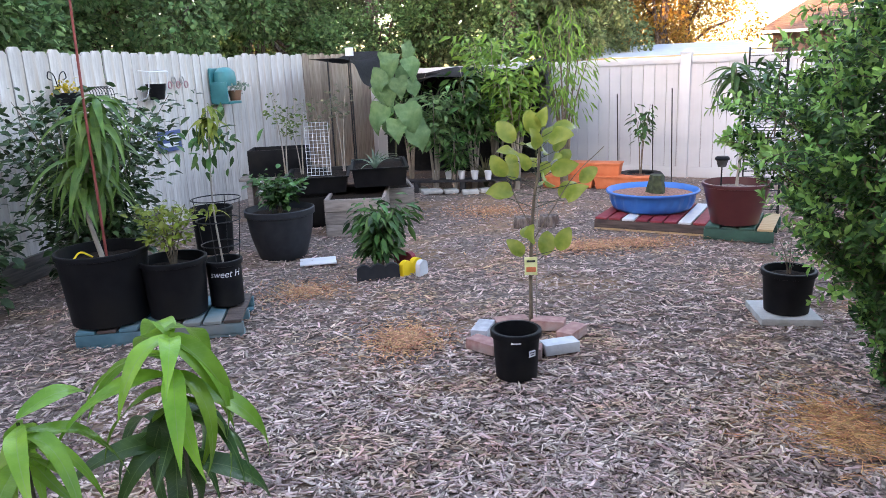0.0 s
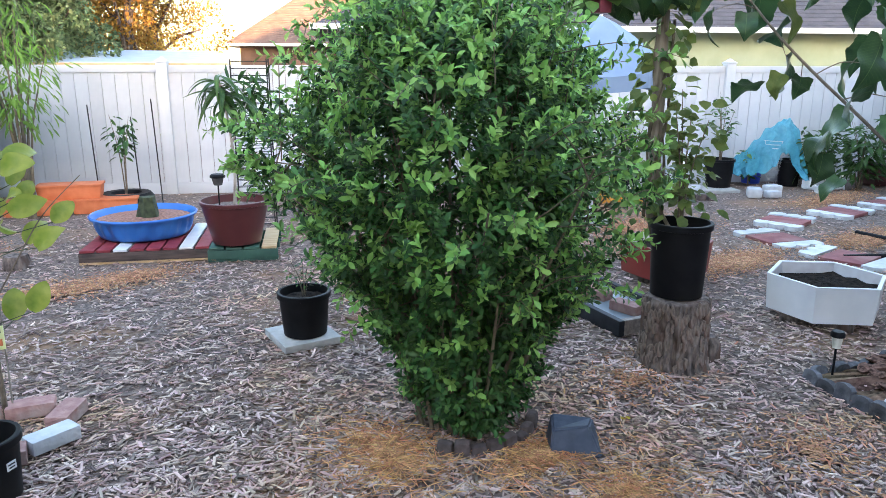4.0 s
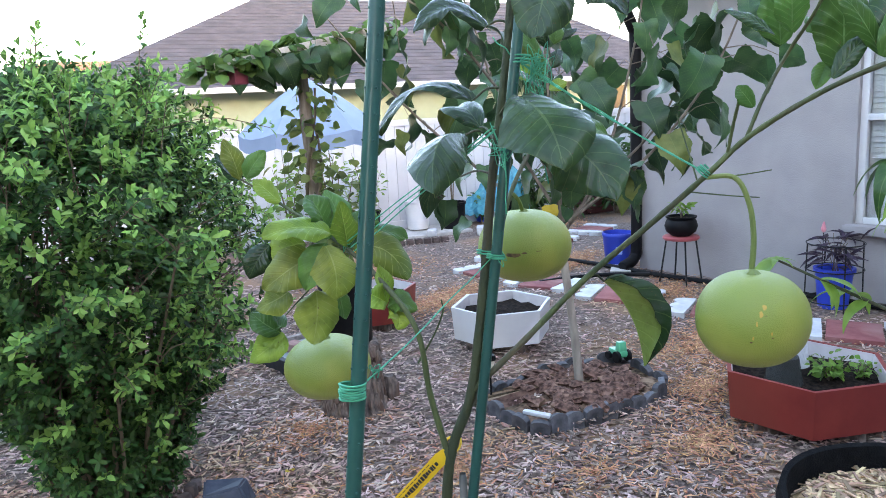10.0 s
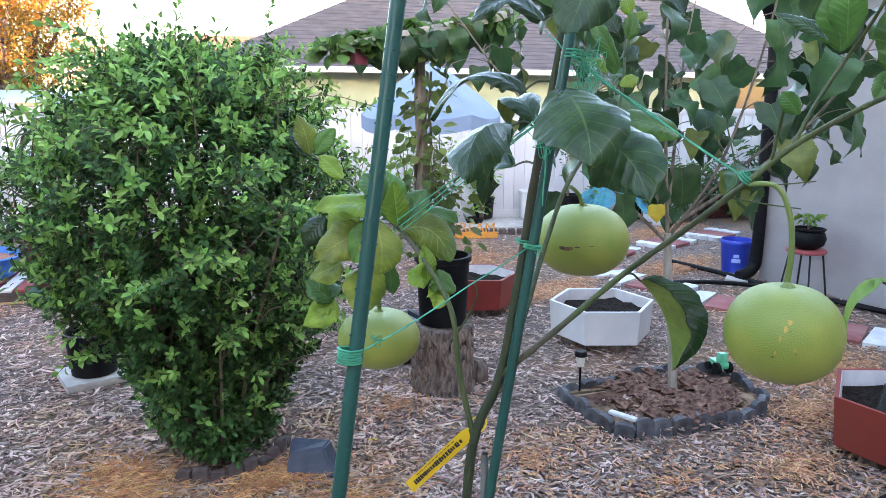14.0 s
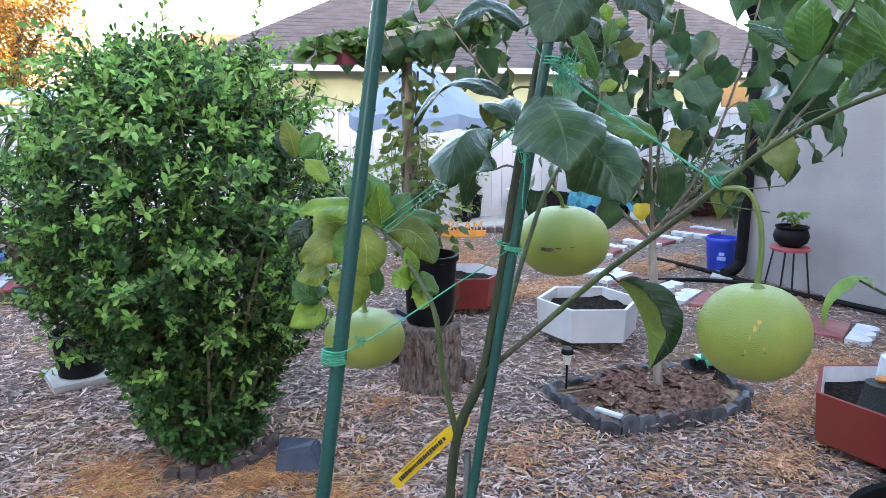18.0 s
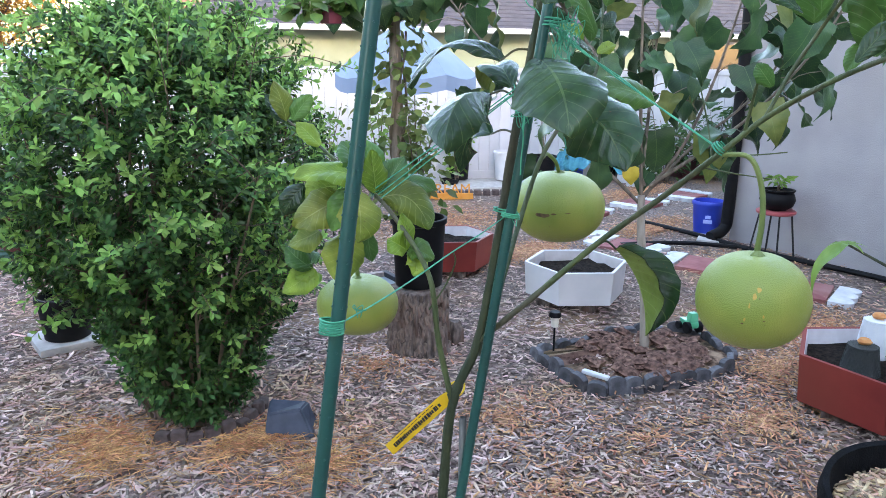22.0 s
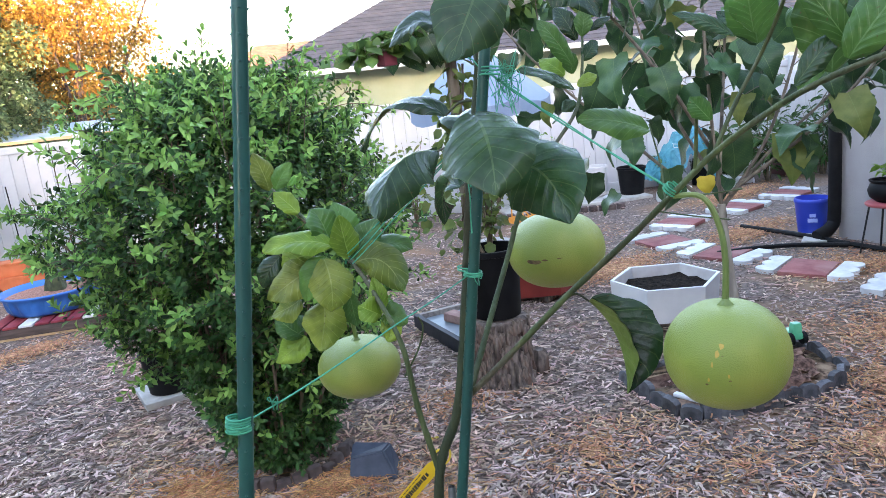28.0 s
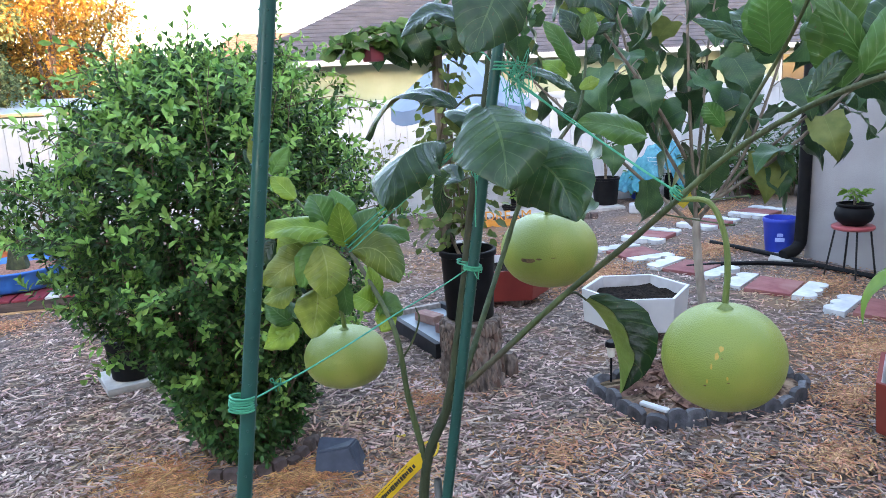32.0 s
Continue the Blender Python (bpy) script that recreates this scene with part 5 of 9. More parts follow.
    blade((1.287, 0.763, 1.499), (1.277, 0.774, 1.515), (1.265, 0.787, 1.532), 0.032, (-0.16, -0.84, 0.51), N, 0.2, 0.05)
    # leaves of the upper branch
    blade((1.475, 0.183, 1.655), (1.467, 0.184, 1.683), (1.458, 0.186, 1.714), 0.046, (-0.77, -0.61, -0.20), M, 0.2, 0.04)
    blade((1.501, 0.131, 1.623), (1.494, 0.129, 1.667), (1.487, 0.134, 1.714), 0.060, (-0.84, -0.53, -0.11), M, 0.15, 0.04)
    blade((1.504, 0.145, 1.636), (1.497, 0.147, 1.624), (1.485, 0.151, 1.608), 0.022, (-0.83, -0.15, 0.53), M, 0.3, 0.04)
    blade((1.475, 0.183, 1.654), (1.475, 0.200, 1.671), (1.471, 0.220, 1.688), 0.026, (-0.44, -0.63, 0.63), A, 0.3, 0.04)
    blade((1.497, 0.162, 1.681), (1.492, 0.151, 1.674), (1.501, 0.143, 1.667), 0.030, (-0.72, -0.50, 0.47), M, 0.2, 0.04)
    lf((1.432, 0.179, 1.662), (1.402, 0.219, 1.687), 0.016, (-0.70, -0.24, 0.67), A, 0.20, 0.14, 0.05)
    lf((1.437, 0.165, 1.663), (1.425, 0.165, 1.709), 0.033, (-0.88, -0.30, 0.37), M, 0.22, 0.14, 0.05)
    lf((1.447, 0.165, 1.710), (1.438, 0.202, 1.730), 0.019, (-0.74, -0.25, 0.63), A, 0.20, 0.14, 0.05)
    lf((1.461, 0.147, 1.698), (1.477, 0.152, 1.734), 0.031, (-0.91, -0.31, 0.28), M, 0.22, 0.14, 0.05)
    lf((1.458, 0.130, 1.708), (1.468, 0.114, 1.729), 0.020, (-0.85, -0.28, 0.45), N, 0.25, 0.14, 0.05)
    lf((1.430, 0.127, 1.617), (1.456, 0.104, 1.657), 0.021, (-0.88, -0.30, 0.37), A, 0.20, 0.14, 0.05)
    lf((1.456, 0.091, 1.635), (1.435, 0.131, 1.703), 0.023, (-0.85, -0.28, 0.45), M, 0.22, 0.14, 0.05)
    lf((1.468, 0.089, 1.637), (1.508, 0.082, 1.717), 0.050, (-0.91, -0.31, 0.28), A, 0.20, 0.14, 0.05)
    lf((1.435, 0.089, 1.634), (1.462, 0.047, 1.698), 0.043, (-0.88, -0.30, 0.37), M, 0.22, 0.14, 0.05)
    lf((1.483, 0.050, 1.646), (1.512, 0.034, 1.712), 0.038, (-0.91, -0.31, 0.28), A, 0.20, 0.14, 0.05)
    lf((1.450, 0.054, 1.648), (1.458, 0.013, 1.675), 0.026, (-0.78, -0.26, 0.57), M, 0.22, 0.14, 0.05)
    lf((1.481, 0.025, 1.649), (1.516, -0.012, 1.706), 0.020, (-0.88, -0.30, 0.37), M, 0.22, 0.14, 0.05)
    lf((1.483, 0.017, 1.647), (1.511, -0.013, 1.681), 0.020, (-0.85, -0.28, 0.45), A, 0.20, 0.14, 0.05)
    lf((1.414, 0.193, 1.594), (1.403, 0.206, 1.615), 0.019, (-0.88, -0.30, 0.37), M, 0.22, 0.14, 0.05)
    # the young shoot behind the trunk
    lf((1.637, 0.547, 1.658), (1.603, 0.577, 1.727), 0.031, (-0.53, -0.72, 0.46), M, 0.22, 0.14, 0.05)
    lf((1.649, 0.548, 1.695), (1.648, 0.586, 1.747), 0.030, (-0.56, -0.77, 0.29), A, 0.20, 0.14, 0.05)
    lf((1.648, 0.537, 1.698), (1.659, 0.538, 1.737), 0.027, (-0.56, -0.77, 0.29), M, 0.22, 0.14, 0.05)
    lf((1.666, 0.538, 1.705), (1.694, 0.522, 1.722), 0.014, (-0.46, -0.62, 0.63), A, 0.20, 0.14, 0.05)
    lf((1.666, 0.542, 1.725), (1.687, 0.531, 1.741), 0.018, (-0.53, -0.72, 0.46), N, 0.25, 0.14, 0.05)
    lf((1.653, 0.542, 1.734), (1.652, 0.550, 1.761), 0.025, (-0.56, -0.77, 0.29), N, 0.25, 0.14, 0.05)
    lf((1.636, 0.540, 1.631), (1.661, 0.526, 1.644), 0.021, (-0.50, -0.69, 0.52), N, 0.25, 0.14, 0.05)
    lf((1.632, 0.543, 1.627), (1.537, 0.557, 1.660), 0.031, (-0.39, -0.54, 0.75), A, 0.20, 0.14, 0.05)
    lf((1.628, 0.541, 1.611), (1.611, 0.550, 1.598), 0.020, (-0.50, -0.69, 0.52), A, 0.20, 0.14, 0.05)
    lf((1.648, 0.574, 1.648), (1.639, 0.613, 1.675), 0.034, (-0.53, -0.72, 0.46), N, 0.25, 0.14, 0.05)
    lf((1.666, 0.553, 1.666), (1.695, 0.551, 1.692), 0.024, (-0.55, -0.75, 0.38), A, 0.20, 0.14, 0.05)
    lf((1.650, 0.561, 1.649), (1.650, 0.568, 1.682), 0.025, (-0.56, -0.77, 0.29), M, 0.22, 0.14, 0.05)
    lf((1.720, 0.486, 1.558), (1.626, 0.536, 1.584), 0.053, (-0.48, -0.66, 0.58), M, 0.22, 0.14, 0.05)
    # the grafted foot and its tie
    part("graft_sleeve", lathem([(0.004, 0), (0.005, 0.006), (0.005, 0.11), (0.004, 0.115)], 10, c=(1.305, 0.492, 1.055)), M_DULLSTEEL, e, "dull metal strip tied at the graft")
    return e


M_DULLSTEEL = mat("dull_strip", (0.20, 0.21, 0.20), (0.32, 0.33, 0.31), 0.35, 0.6, scale=20, bump=0.1)
M_BLUSH = mat("fruit_blush", (0.56, 0.31, 0.05), (0.44, 0.33, 0.06), 0.5, scale=60, bump=0.2)
build_pomelo()

for p0, p1 in (((0.806, 0.42, -0.1), (1.125, 0.367, 2.02)), ((1.1425, 0.5746, -0.1), (1.4125, 0.4186, 1.94))):
    e = thing("garden_stake", "dark green plastic coated garden stake", "garden stake", group="stakes at the pomelo tree")
    a, b = Vector(p0), Vector(p1)
    bm = bmesh.new()
    n = 60
    # the coating has rows of small nubs
    tube(bm, [a, a.lerp(b, 0.5), b], 0.0064, 0.0064, 14)
    part("stake_tube", bm, M_STAKE, e)
    nub = bmesh.new()
    d = (b - a).normalized()
    u = d.orthogonal().normalized()
    w = d.cross(u)
    for i in range(110):
        c = a.lerp(b, (i + 0.5) / 110)
        for k in range(4):
            t = k * math.tau / 4 + 0.4
            o = (u * math.cos(t) + w * math.sin(t))
            q = c + o * 0.0062
            bmesh.ops.create_icosphere(nub, subdivisions=1, radius=0.0013, matrix=Matrix.Translation(q))
    tagged(part("stake_nub", nub, M_STAKE, e), kind="stuff")


# ---- green twine that ties the tree ----
def build_twine():
    e = thing("garden_twine", "bright green garden twine tying branches to the stakes", "twine")
    rg = random.Random(9)

    def strand(a, b, sag=0.0, r=0.0008, n=5):
        a, b = Vector(a), Vector(b)
        pts = [a.lerp(b, i / n) + Vector((rg.uniform(-1, 1), rg.uniform(-1, 1), rg.uniform(-1, 1))) * 0.0012 - Vector((0, 0, sag * 4 * (i / n) * (1 - i / n))) for i in range(n + 1)]
        part("strand", tubem(pts, r, r, 5, 4), M_TWINE, e)

    def wrap(c, d, r, turns, h):
        c, d = Vector(c), Vector(d).normalized()
        u = d.orthogonal().normalized()
        w = d.cross(u)
        pts = []
        for i in range(turns * 8 + 1):
            t = i / 8 * math.tau
            pts.append(c + d * (h * (i / (turns * 8) - 0.5)) + (u * math.cos(t) + w * math.sin(t)) * (r + rg.uniform(0, 0.0012)))
        part("wrap", tubem(pts, 0.001, 0.001, 5, 2), M_TWINE, e)

    def tangle(c, r, n):
        pts = [Vector(c) + Vector((rg.gauss(0, r), rg.gauss(0, r), rg.gauss(0, r * 1.6))) * 0.72 for _ in range(n)]
        part("tangle", tubem(pts, 0.0005, 0.0005, 5, 4), M_TWINE, e)
    d1, d2 = (0.15, -0.025, 1), (0.139, -0.08, 1)
    wrap((1.026, 0.384, 1.397), d1, 0.0093, 6, 0.013)
    wrap((1.346, 0.458, 1.437), d2, 0.0098, 3, 0.006)
    wrap((1.352, 0.474, 1.440), d2, 0.0115, 2, 0.006)
    strand((1.034, 0.386, 1.396), (1.342, 0.462, 1.436), 0.004)
    tangle((1.06, 0.392, 1.40), 0.004, 9)
    tangle((1.345, 0.452, 1.436), 0.006, 10)
    # the guy that lifts the fruiting branch
    k1, k2 = (1.383, 0.436, 1.655), (1.427, 0.245, 1.530)
    for o in (0.0, 0.004, -0.003):
        strand(k1, (k2[0], k2[1] + o, k2[2] + o * 0.6), 0.003)
    wrap((1.425, 0.243, 1.530), (0.1, -0.5, 0.5), 0.007, 3, 0.008)
    wrap((1.381, 0.437, 1.66), d2, 0.0105, 3, 0.012)
    for j in range(4):
        tangle((1.388, 0.420, 1.648), 0.013, 16)
    strand((1.362, 0.46, 1.685), k1, 0.0)
    for j in range(3):
        tangle((1.345, 0.445, 1.565), 0.010, 12)
    # the guy to the left cluster
    for o in (0.0, 0.006, -0.005):
        strand((1.335, 0.445, 1.585 + o * 0.5), (1.292, 0.64 + o, 1.445 + o), 0.0)
    strand((1.33, 0.43, 1.58), (1.328, 0.43, 1.49), 0.0)
    strand((1.37, 0.41, 1.60), (1.372, 0.40, 1.52), 0.0)
    tangle((1.293, 0.65, 1.447), 0.006, 10)


build_twine()


# ---- the yellow plant tag ----
def build_tag():
    a, b = Vector((1.297, 0.509, 1.197)), Vector((1.268, 0.596, 1.094))
    e = thing("plant_tag", "long yellow plastic plant tag with black print", "plant tag", m=aim(a, b, (-0.80, -0.55, 0.30)))
    L = (b - a).length
    bm = bmesh.new()
    n, h = 12, 0.0085
    rows = [[bm.verts.new((L * i / n, s * h * (0.75 if i == 0 else 1), 0.004 * math.sin(i / n * 3.1))) for s in (-1, 1)] for i in range(n + 1)]
    for p, q in zip(rows, rows[1:]):
        bm.faces.new((p[0], q[0], q[1], p[1]))
    bmesh.ops.solidify(bm, geom=bm.faces[:], thickness=0.0008)
    part("tag_strip", bm, M_TAG, e)
    part("tie_loop", tubem([(0, -0.004, 0.001), (-0.012, -0.01, -0.006), (-0.02, 0, -0.014), (-0.012, 0.008, -0.008), (0, 0.004, 0.001)], 0.0015, n=6), M_TAG, e)
    rg = random.Random(2)
    x = 0.02
    while x < L - 0.014:
        w = rg.uniform(0.0022, 0.0042)
        z = 0.004 * math.sin(x / L * 3.1) + 0.0015
        part("print_bar", boxm((w, rg.choice((0.0045, 0.0060)), 0.0004), (x, 0.0005, z)), M_INK, e, smooth=False)
        x += w + 0.0013
    for i in range(10):
        part("print_bar", boxm((0.006, 0.0008, 0.0004), (0.03 + i * 0.0085, -0.0055, 0.0052 if i > 2 else 0.0048)), M_INK, e, smooth=False)


build_tag()


# ---- pots and planters ----
M_LINER = mat("pale_liner", (0.55, 0.50, 0.49), (0.66, 0.62, 0.61), 0.6, scale=12, bump=0.1, c3=(0.42, 0.36, 0.34))

def hex_planter(label, x, y, rz, material, rb, rt, h, z=0.06):
    e = thing("hexagonal_planter", label, "planter", x, y, 0, rz, group="hexagonal planters")
    part("planter_bowl", lathem([(0, z), (rb, z), (rt, z + h), (rt - 0.022, z + h), (rb - 0.022, z + 0.1), (0, z + 0.1)], 6), material, e, smooth=False)
    part("base_block", boxm((rb * 1.3, rb * 1.2, z), (0, 0, z / 2), 0.008), M_BARK, e)
    part("liner", lathem([(rb - 0.03, z + 0.08), (rt - 0.026, z + h - 0.003), (rt - 0.022, z + h - 0.003)], 6), M_LINER, e, "pale inner lining", smooth=False)
    rs = rb + (rt - rb) * 0.66 - 0.028
    bm = lathem([(0, z + h * 0.74), (rs * 0.35, z + h * 0.73), (rs * 0.7, z + h * 0.72), (rs, z + h * 0.69)], 24)
    rg = random.Random(int(x * 50))
    for v in bm.verts:
        a = math.atan2(v.co.y, v.co.x) % (math.pi / 3) - math.pi / 6
        k = 0.866 / math.cos(a)
        v.co = Vector((v.co.x * k, v.co.y * k, v.co.z + rg.uniform(-0.012, 0.014)))
    part("potting_soil", bm, M_EARTH, e, "dark crumbly soil")
    return e


hex_planter("white hexagonal planter filled with dark soil", 4.76, 2.68, 198, M_WHITE, 0.345, 0.362, 0.23)
hex_planter("red hexagonal planter with seedlings under wire", 4.45, 0.68, 197, M_RED, 0.40, 0.42, 0.24, 0.05)
hex_planter("red hexagonal planter on the mulch", 4.68, 3.83, 200, M_RED, 0.32, 0.345, 0.24)
hex_planter("white hexagonal planter beside the path", 4.32, -1.02, 195, M_WHITE, 0.35, 0.37, 0.26)

nursery_pot("nursery_pot", "empty black plastic nursery pot with white labels", 0.27, 3.5, 0, 0.105, 0.129, 0.256, M_BLACK, 0.3)
nursery_pot("plant_pot", "black nursery pot on a concrete slab by the bush", 1.92, 4.27, 0.045, 0.124, 0.155, 0.26, M_BLACK)
nursery_pot("plant_pot", "large maroon plastic pot on a green pallet", 2.31, 6.36, 0.13, 0.195, 0.285, 0.36, M_MAROON, soilmat=M_SOIL)
nursery_pot("plant_pot", "large black pot on the teal pallet", -2.21, 4.2, 0.12, 0.225, 0.272, 0.45, M_BLACK)
nursery_pot("plant_pot", "black nursery pot on the teal pallet", -1.81, 4.28, 0.12, 0.172, 0.205, 0.36, M_BLACK)
nursery_pot("plant_pot", "small black pot with white handwriting", -1.56, 4.45, 0.12, 0.105, 0.122, 0.30, M_BLACK)
e = thing("plant_pot", "round bowl-shaped charcoal pot on the mulch", "plant pot", -1.64, 6.07, 0)
part("pot_body", lathem([(0, 0), (0.185, 0), (0.20, 0.02), (0.24, 0.14), (0.268, 0.26), (0.283, 0.385), (0.298, 0.392), (0.30, 0.44), (0.288, 0.445), (0.272, 0.39), (0, 0.37)], 44), M_CHAR, e)
part("potting_soil", lathem([(0, 0.40), (0.15, 0.398), (0.27, 0.392)], 28), M_EARTH, e)
nursery_pot("plant_pot", "tall black nursery pot on a tree stump", 3.382, 2.812, 0.385, 0.134, 0.162, 0.395, M_BLACK)
solo("bucket", lathem([(0, 0), (0.118, 0), (0.122, 0.01), (0.15, 0.30), (0.157, 0.31), (0.157, 0.33), (0.15, 0.345), (0.146, 0.345), (0.115, 0.02), (0, 0.02)], 36), M_BUCKET, "bright blue plastic bucket by the downpipe", "bucket", 7.43, 2.98)
def stump_mesh():
    bm = lathem([(0.205, 0), (0.185, 0.04), (0.175, 0.1), (0.172, 0.16), (0.170, 0.22), (0.168, 0.28), (0.167, 0.34), (0.164, 0.375), (0.15, 0.385), (0, 0.382)], 96)
    for v in bm.verts:
        r = math.hypot(v.co.x, v.co.y)
        if r > 0.155:
            a = math.atan2(v.co.y, v.co.x)
            g = noise.noise(Vector((math.cos(a) * 5.5, math.sin(a) * 5.5, v.co.z * 3.0)))
            c = noise.noise(Vector((math.cos(a) * 14, math.sin(a) * 14, v.co.z * 9.0)))
            k = 1 + 0.10 * g + 0.07 * c - (0.06 if c < -0.15 else 0)
            v.co = Vector((v.co.x * k, v.co.y * k, v.co.z))
    return bm


def build_stump():
    """A stump whose bark has cracked into upright plates."""
    rg = random.Random(17)
    e = thing("tree_stump", "rough sawn tree stump with cracked plated bark", "tree stump", 3.366, 2.79, 0)
    part("stump_wood", stump_mesh(), M_BARK, e)
    kinds = []
    for k in range(7):
        bm = bmesh.new()
        w, h = rg.uniform(0.011, 0.02), rg.uniform(0.028, 0.055)
        rim = [(w * math.cos(t) * rg.uniform(0.75, 1.15), h * math.sin(t) * rg.uniform(0.8, 1.1)) for t in [j * math.tau / 9 for j in range(9)]]
        low = [bm.verts.new((-0.012, y, z)) for y, z in rim]
        top = [bm.verts.new((0.004 + rg.uniform(-0.002, 0.003) - 6.0 * y * y * 0.4, y * 0.82, z * 0.88)) for y, z in rim]
        mid = bm.verts.new((0.007, 0, 0))
        for j in range(9):
            i = (j + 1) % 9
            bm.faces.new((low[j], low[i], top[i], top[j]))
            bm.faces.new((top[j], top[i], mid))
        kinds.append(finish(bm, "bark_plate", M_PLATE, smooth=False))
    for row in range(4):
        z = 0.06 + row * 0.088
        for j in range(42):
            if rg.random() < 0.16:
                continue
            a = (j + 0.5 * (row % 2) + rg.uniform(-0.35, 0.35)) * math.tau / 42
            r = 0.172 + 0.028 * max(0.0, 1 - z / 0.08) + rg.uniform(-0.005, 0.004)
            m = Matrix.Translation((r * math.cos(a), r * math.sin(a), z + rg.uniform(-0.035, 0.03))) @ Matrix.Rotation(a, 4, "Z") @ Matrix.Rotation(rg.uniform(-0.2, 0.2), 4, "X")
            part("bark_plate", kinds[(j + row * 3) % 7], None, e, m=m)


M_PLATE = mat("bark_plate", (0.12, 0.088, 0.07), (0.32, 0.245, 0.205), 0.95, scale=30, stretch=(1, 1, 0.5), bump=0.9, bscale=60, big=6, c3=(0.16, 0.08, 0.055))
build_stump()

M_REDCHIP = mat("red_chips", (0.18, 0.07, 0.05), (0.44, 0.21, 0.14), 0.95, scale=45, bump=1.0, bscale=60)
# the blue wading pool planter on its pallet
e = thing("wading_pool", "blue plastic wading pool planted as a bed", "wading pool", 1.77, 7.13, 0.13)
bm = lathem([(0, 0), (0.35, 0), (0.37, 0.015), (0.385, 0.05), (0.395, 0.09), (0.402, 0.125), (0.41, 0.16), (0.44, 0.165), (0.447, 0.182), (0.435, 0.192), (0.41, 0.172), (0.37, 0.03), (0, 0.03)], 120)
for v in bm.verts:
    if 0.03 < v.co.z < 0.15 and math.hypot(v.co.x, v.co.y) > 0.375:
        k = 1 + 0.03 * math.sin(20 * math.atan2(v.co.y, v.co.x)) * math.sin((v.co.z - 0.01) / 0.15 * math.pi)
        v.co.x, v.co.y = v.co.x * k, v.co.y * k
part("pool_shell", bm, M_BLUE, e)
part("pool_soil", lathem([(0, 0.165), (0.25, 0.155), (0.398, 0.14)], 32), M_REDCHIP, e, "red-brown bark chips")


M_DARKWOOD = mat("dark_pallet_wood", (0.05, 0.035, 0.03), (0.12, 0.085, 0.07), 0.85, scale=6, stretch=(1, 6, 6), vary=0.12, bump=0.4)


def pallet(label, x, y, rz, lx, ly, h, mats, n):
    e = thing("pallet", label, "pallet", x, y, 0, rz)
    rg = random.Random(int(x * 77))
    w = lx / n
    for i in range(n):
        part("deck_board", boxm((w * 0.86, ly, 0.02), (-lx / 2 + (i + 0.5) * w, 0, h - 0.01), 0.003), mats[i % len(mats)], e)
    for yy in (-ly / 2 + 0.02, 0, ly / 2 - 0.02):
        part("stringer", boxm((lx, 0.04, h - 0.045), (0, yy, 0.022 + (h - 0.045) / 2), 0.003), M_DARKWOOD if mats[0] is M_REDPAINT else mats[0], e)
    for yy in (-ly / 2 + 0.05, ly / 2 - 0.05):
        part("bottom_board", boxm((lx, 0.09, 0.02), (0, yy, 0.011), 0.003), M_TAN if mats[0] is M_REDPAINT else mats[0], e)
    return e


pallet("low wooden pallet with red and white painted boards", 1.83, 7.02, -26, 1.02, 0.95, 0.12, (M_REDPAINT, M_REDPAINT, M_WHITE, M_REDPAINT, M_REDPAINT, M_REDPAINT, M_WHITE), 8)
pallet("dark green painted pallet with one tan board", 2.44, 6.5, -26, 0.56, 0.72, 0.12, (M_GREENPAINT, M_GREENPAINT, M_GREENPAINT, M_TAN), 4)
pallet("teal painted wooden pallet under black pots", -1.90, 4.33, 11, 0.98, 0.56, 0.11, (M_TEAL, M_DARKWOOD, M_TEAL), 8)
solo("concrete_slab", boxm((0.34, 0.36, 0.045), (0, 0, 0.0225), 0.008), M_CONC, "square pale concrete slab under a pot", "paving slab", 1.91, 4.29, 0, -5)


# the shallow round tub with a staked mango
def build_tub():
    e = thing("round_tub", "wide black fabric tub filled with golden wood chips", "planter", 2.68, 0.04, 0)
    part("tub_wall", lathem([(0, 0), (0.31, 0), (0.33, 0.03), (0.345, 0.28), (0.36, 0.50), (0.372, 0.51), (0.376, 0.535), (0.368, 0.575), (0.352, 0.57), (0.342, 0.50), (0.335, 0.40), (0, 0.40)], 64, wob=0.008), M_FABRIC, e)
    part("tub_fill", lathem([(0, 0.525), (0.17, 0.515), (0.345, 0.495)], 32), M_CHIPGOLD, e, "golden wood chips")
    rng = np.random.default_rng(8)
    n = 2200
    a, k = rng.uniform(0, math.tau, n), np.sqrt(rng.uniform(0, 1, n)) * 0.335
    x, y = k * np.cos(a), k * np.sin(a)
    z = 0.525 - 0.03 * (k / 0.34) ** 2 + rng.uniform(0, 0.012, n)
    V, F = [], []
    for i in range(n):
        m = pose(x[i], y[i], z[i], rng.normal(0, 14), rng.normal(0, 10), rng.uniform(0, 360))
        l, w, t = rng.uniform(0.015, 0.08), rng.uniform(0.003, 0.013), 0.003
        o = len(V)
        V += [tuple(m @ Vector((sx * l / 2, sy * w / 2, sz * t))) for sz in (0, 1) for sx, sy in ((-1, -1), (1, -0.8), (0.9, 1), (-1, 0.7))]
        F += [(o + 4, o + 5, o + 6, o + 7), (o, o + 1, o + 5, o + 4), (o + 1, o + 2, o + 6, o + 5), (o + 2, o + 3, o + 7, o + 6), (o + 3, o, o + 4, o + 7)]
    tagged(part("chip_layer", sheet_from(V, F, "chip_layer", M_CHIPGOLD, False), None, e), kind="stuff")


build_tub()


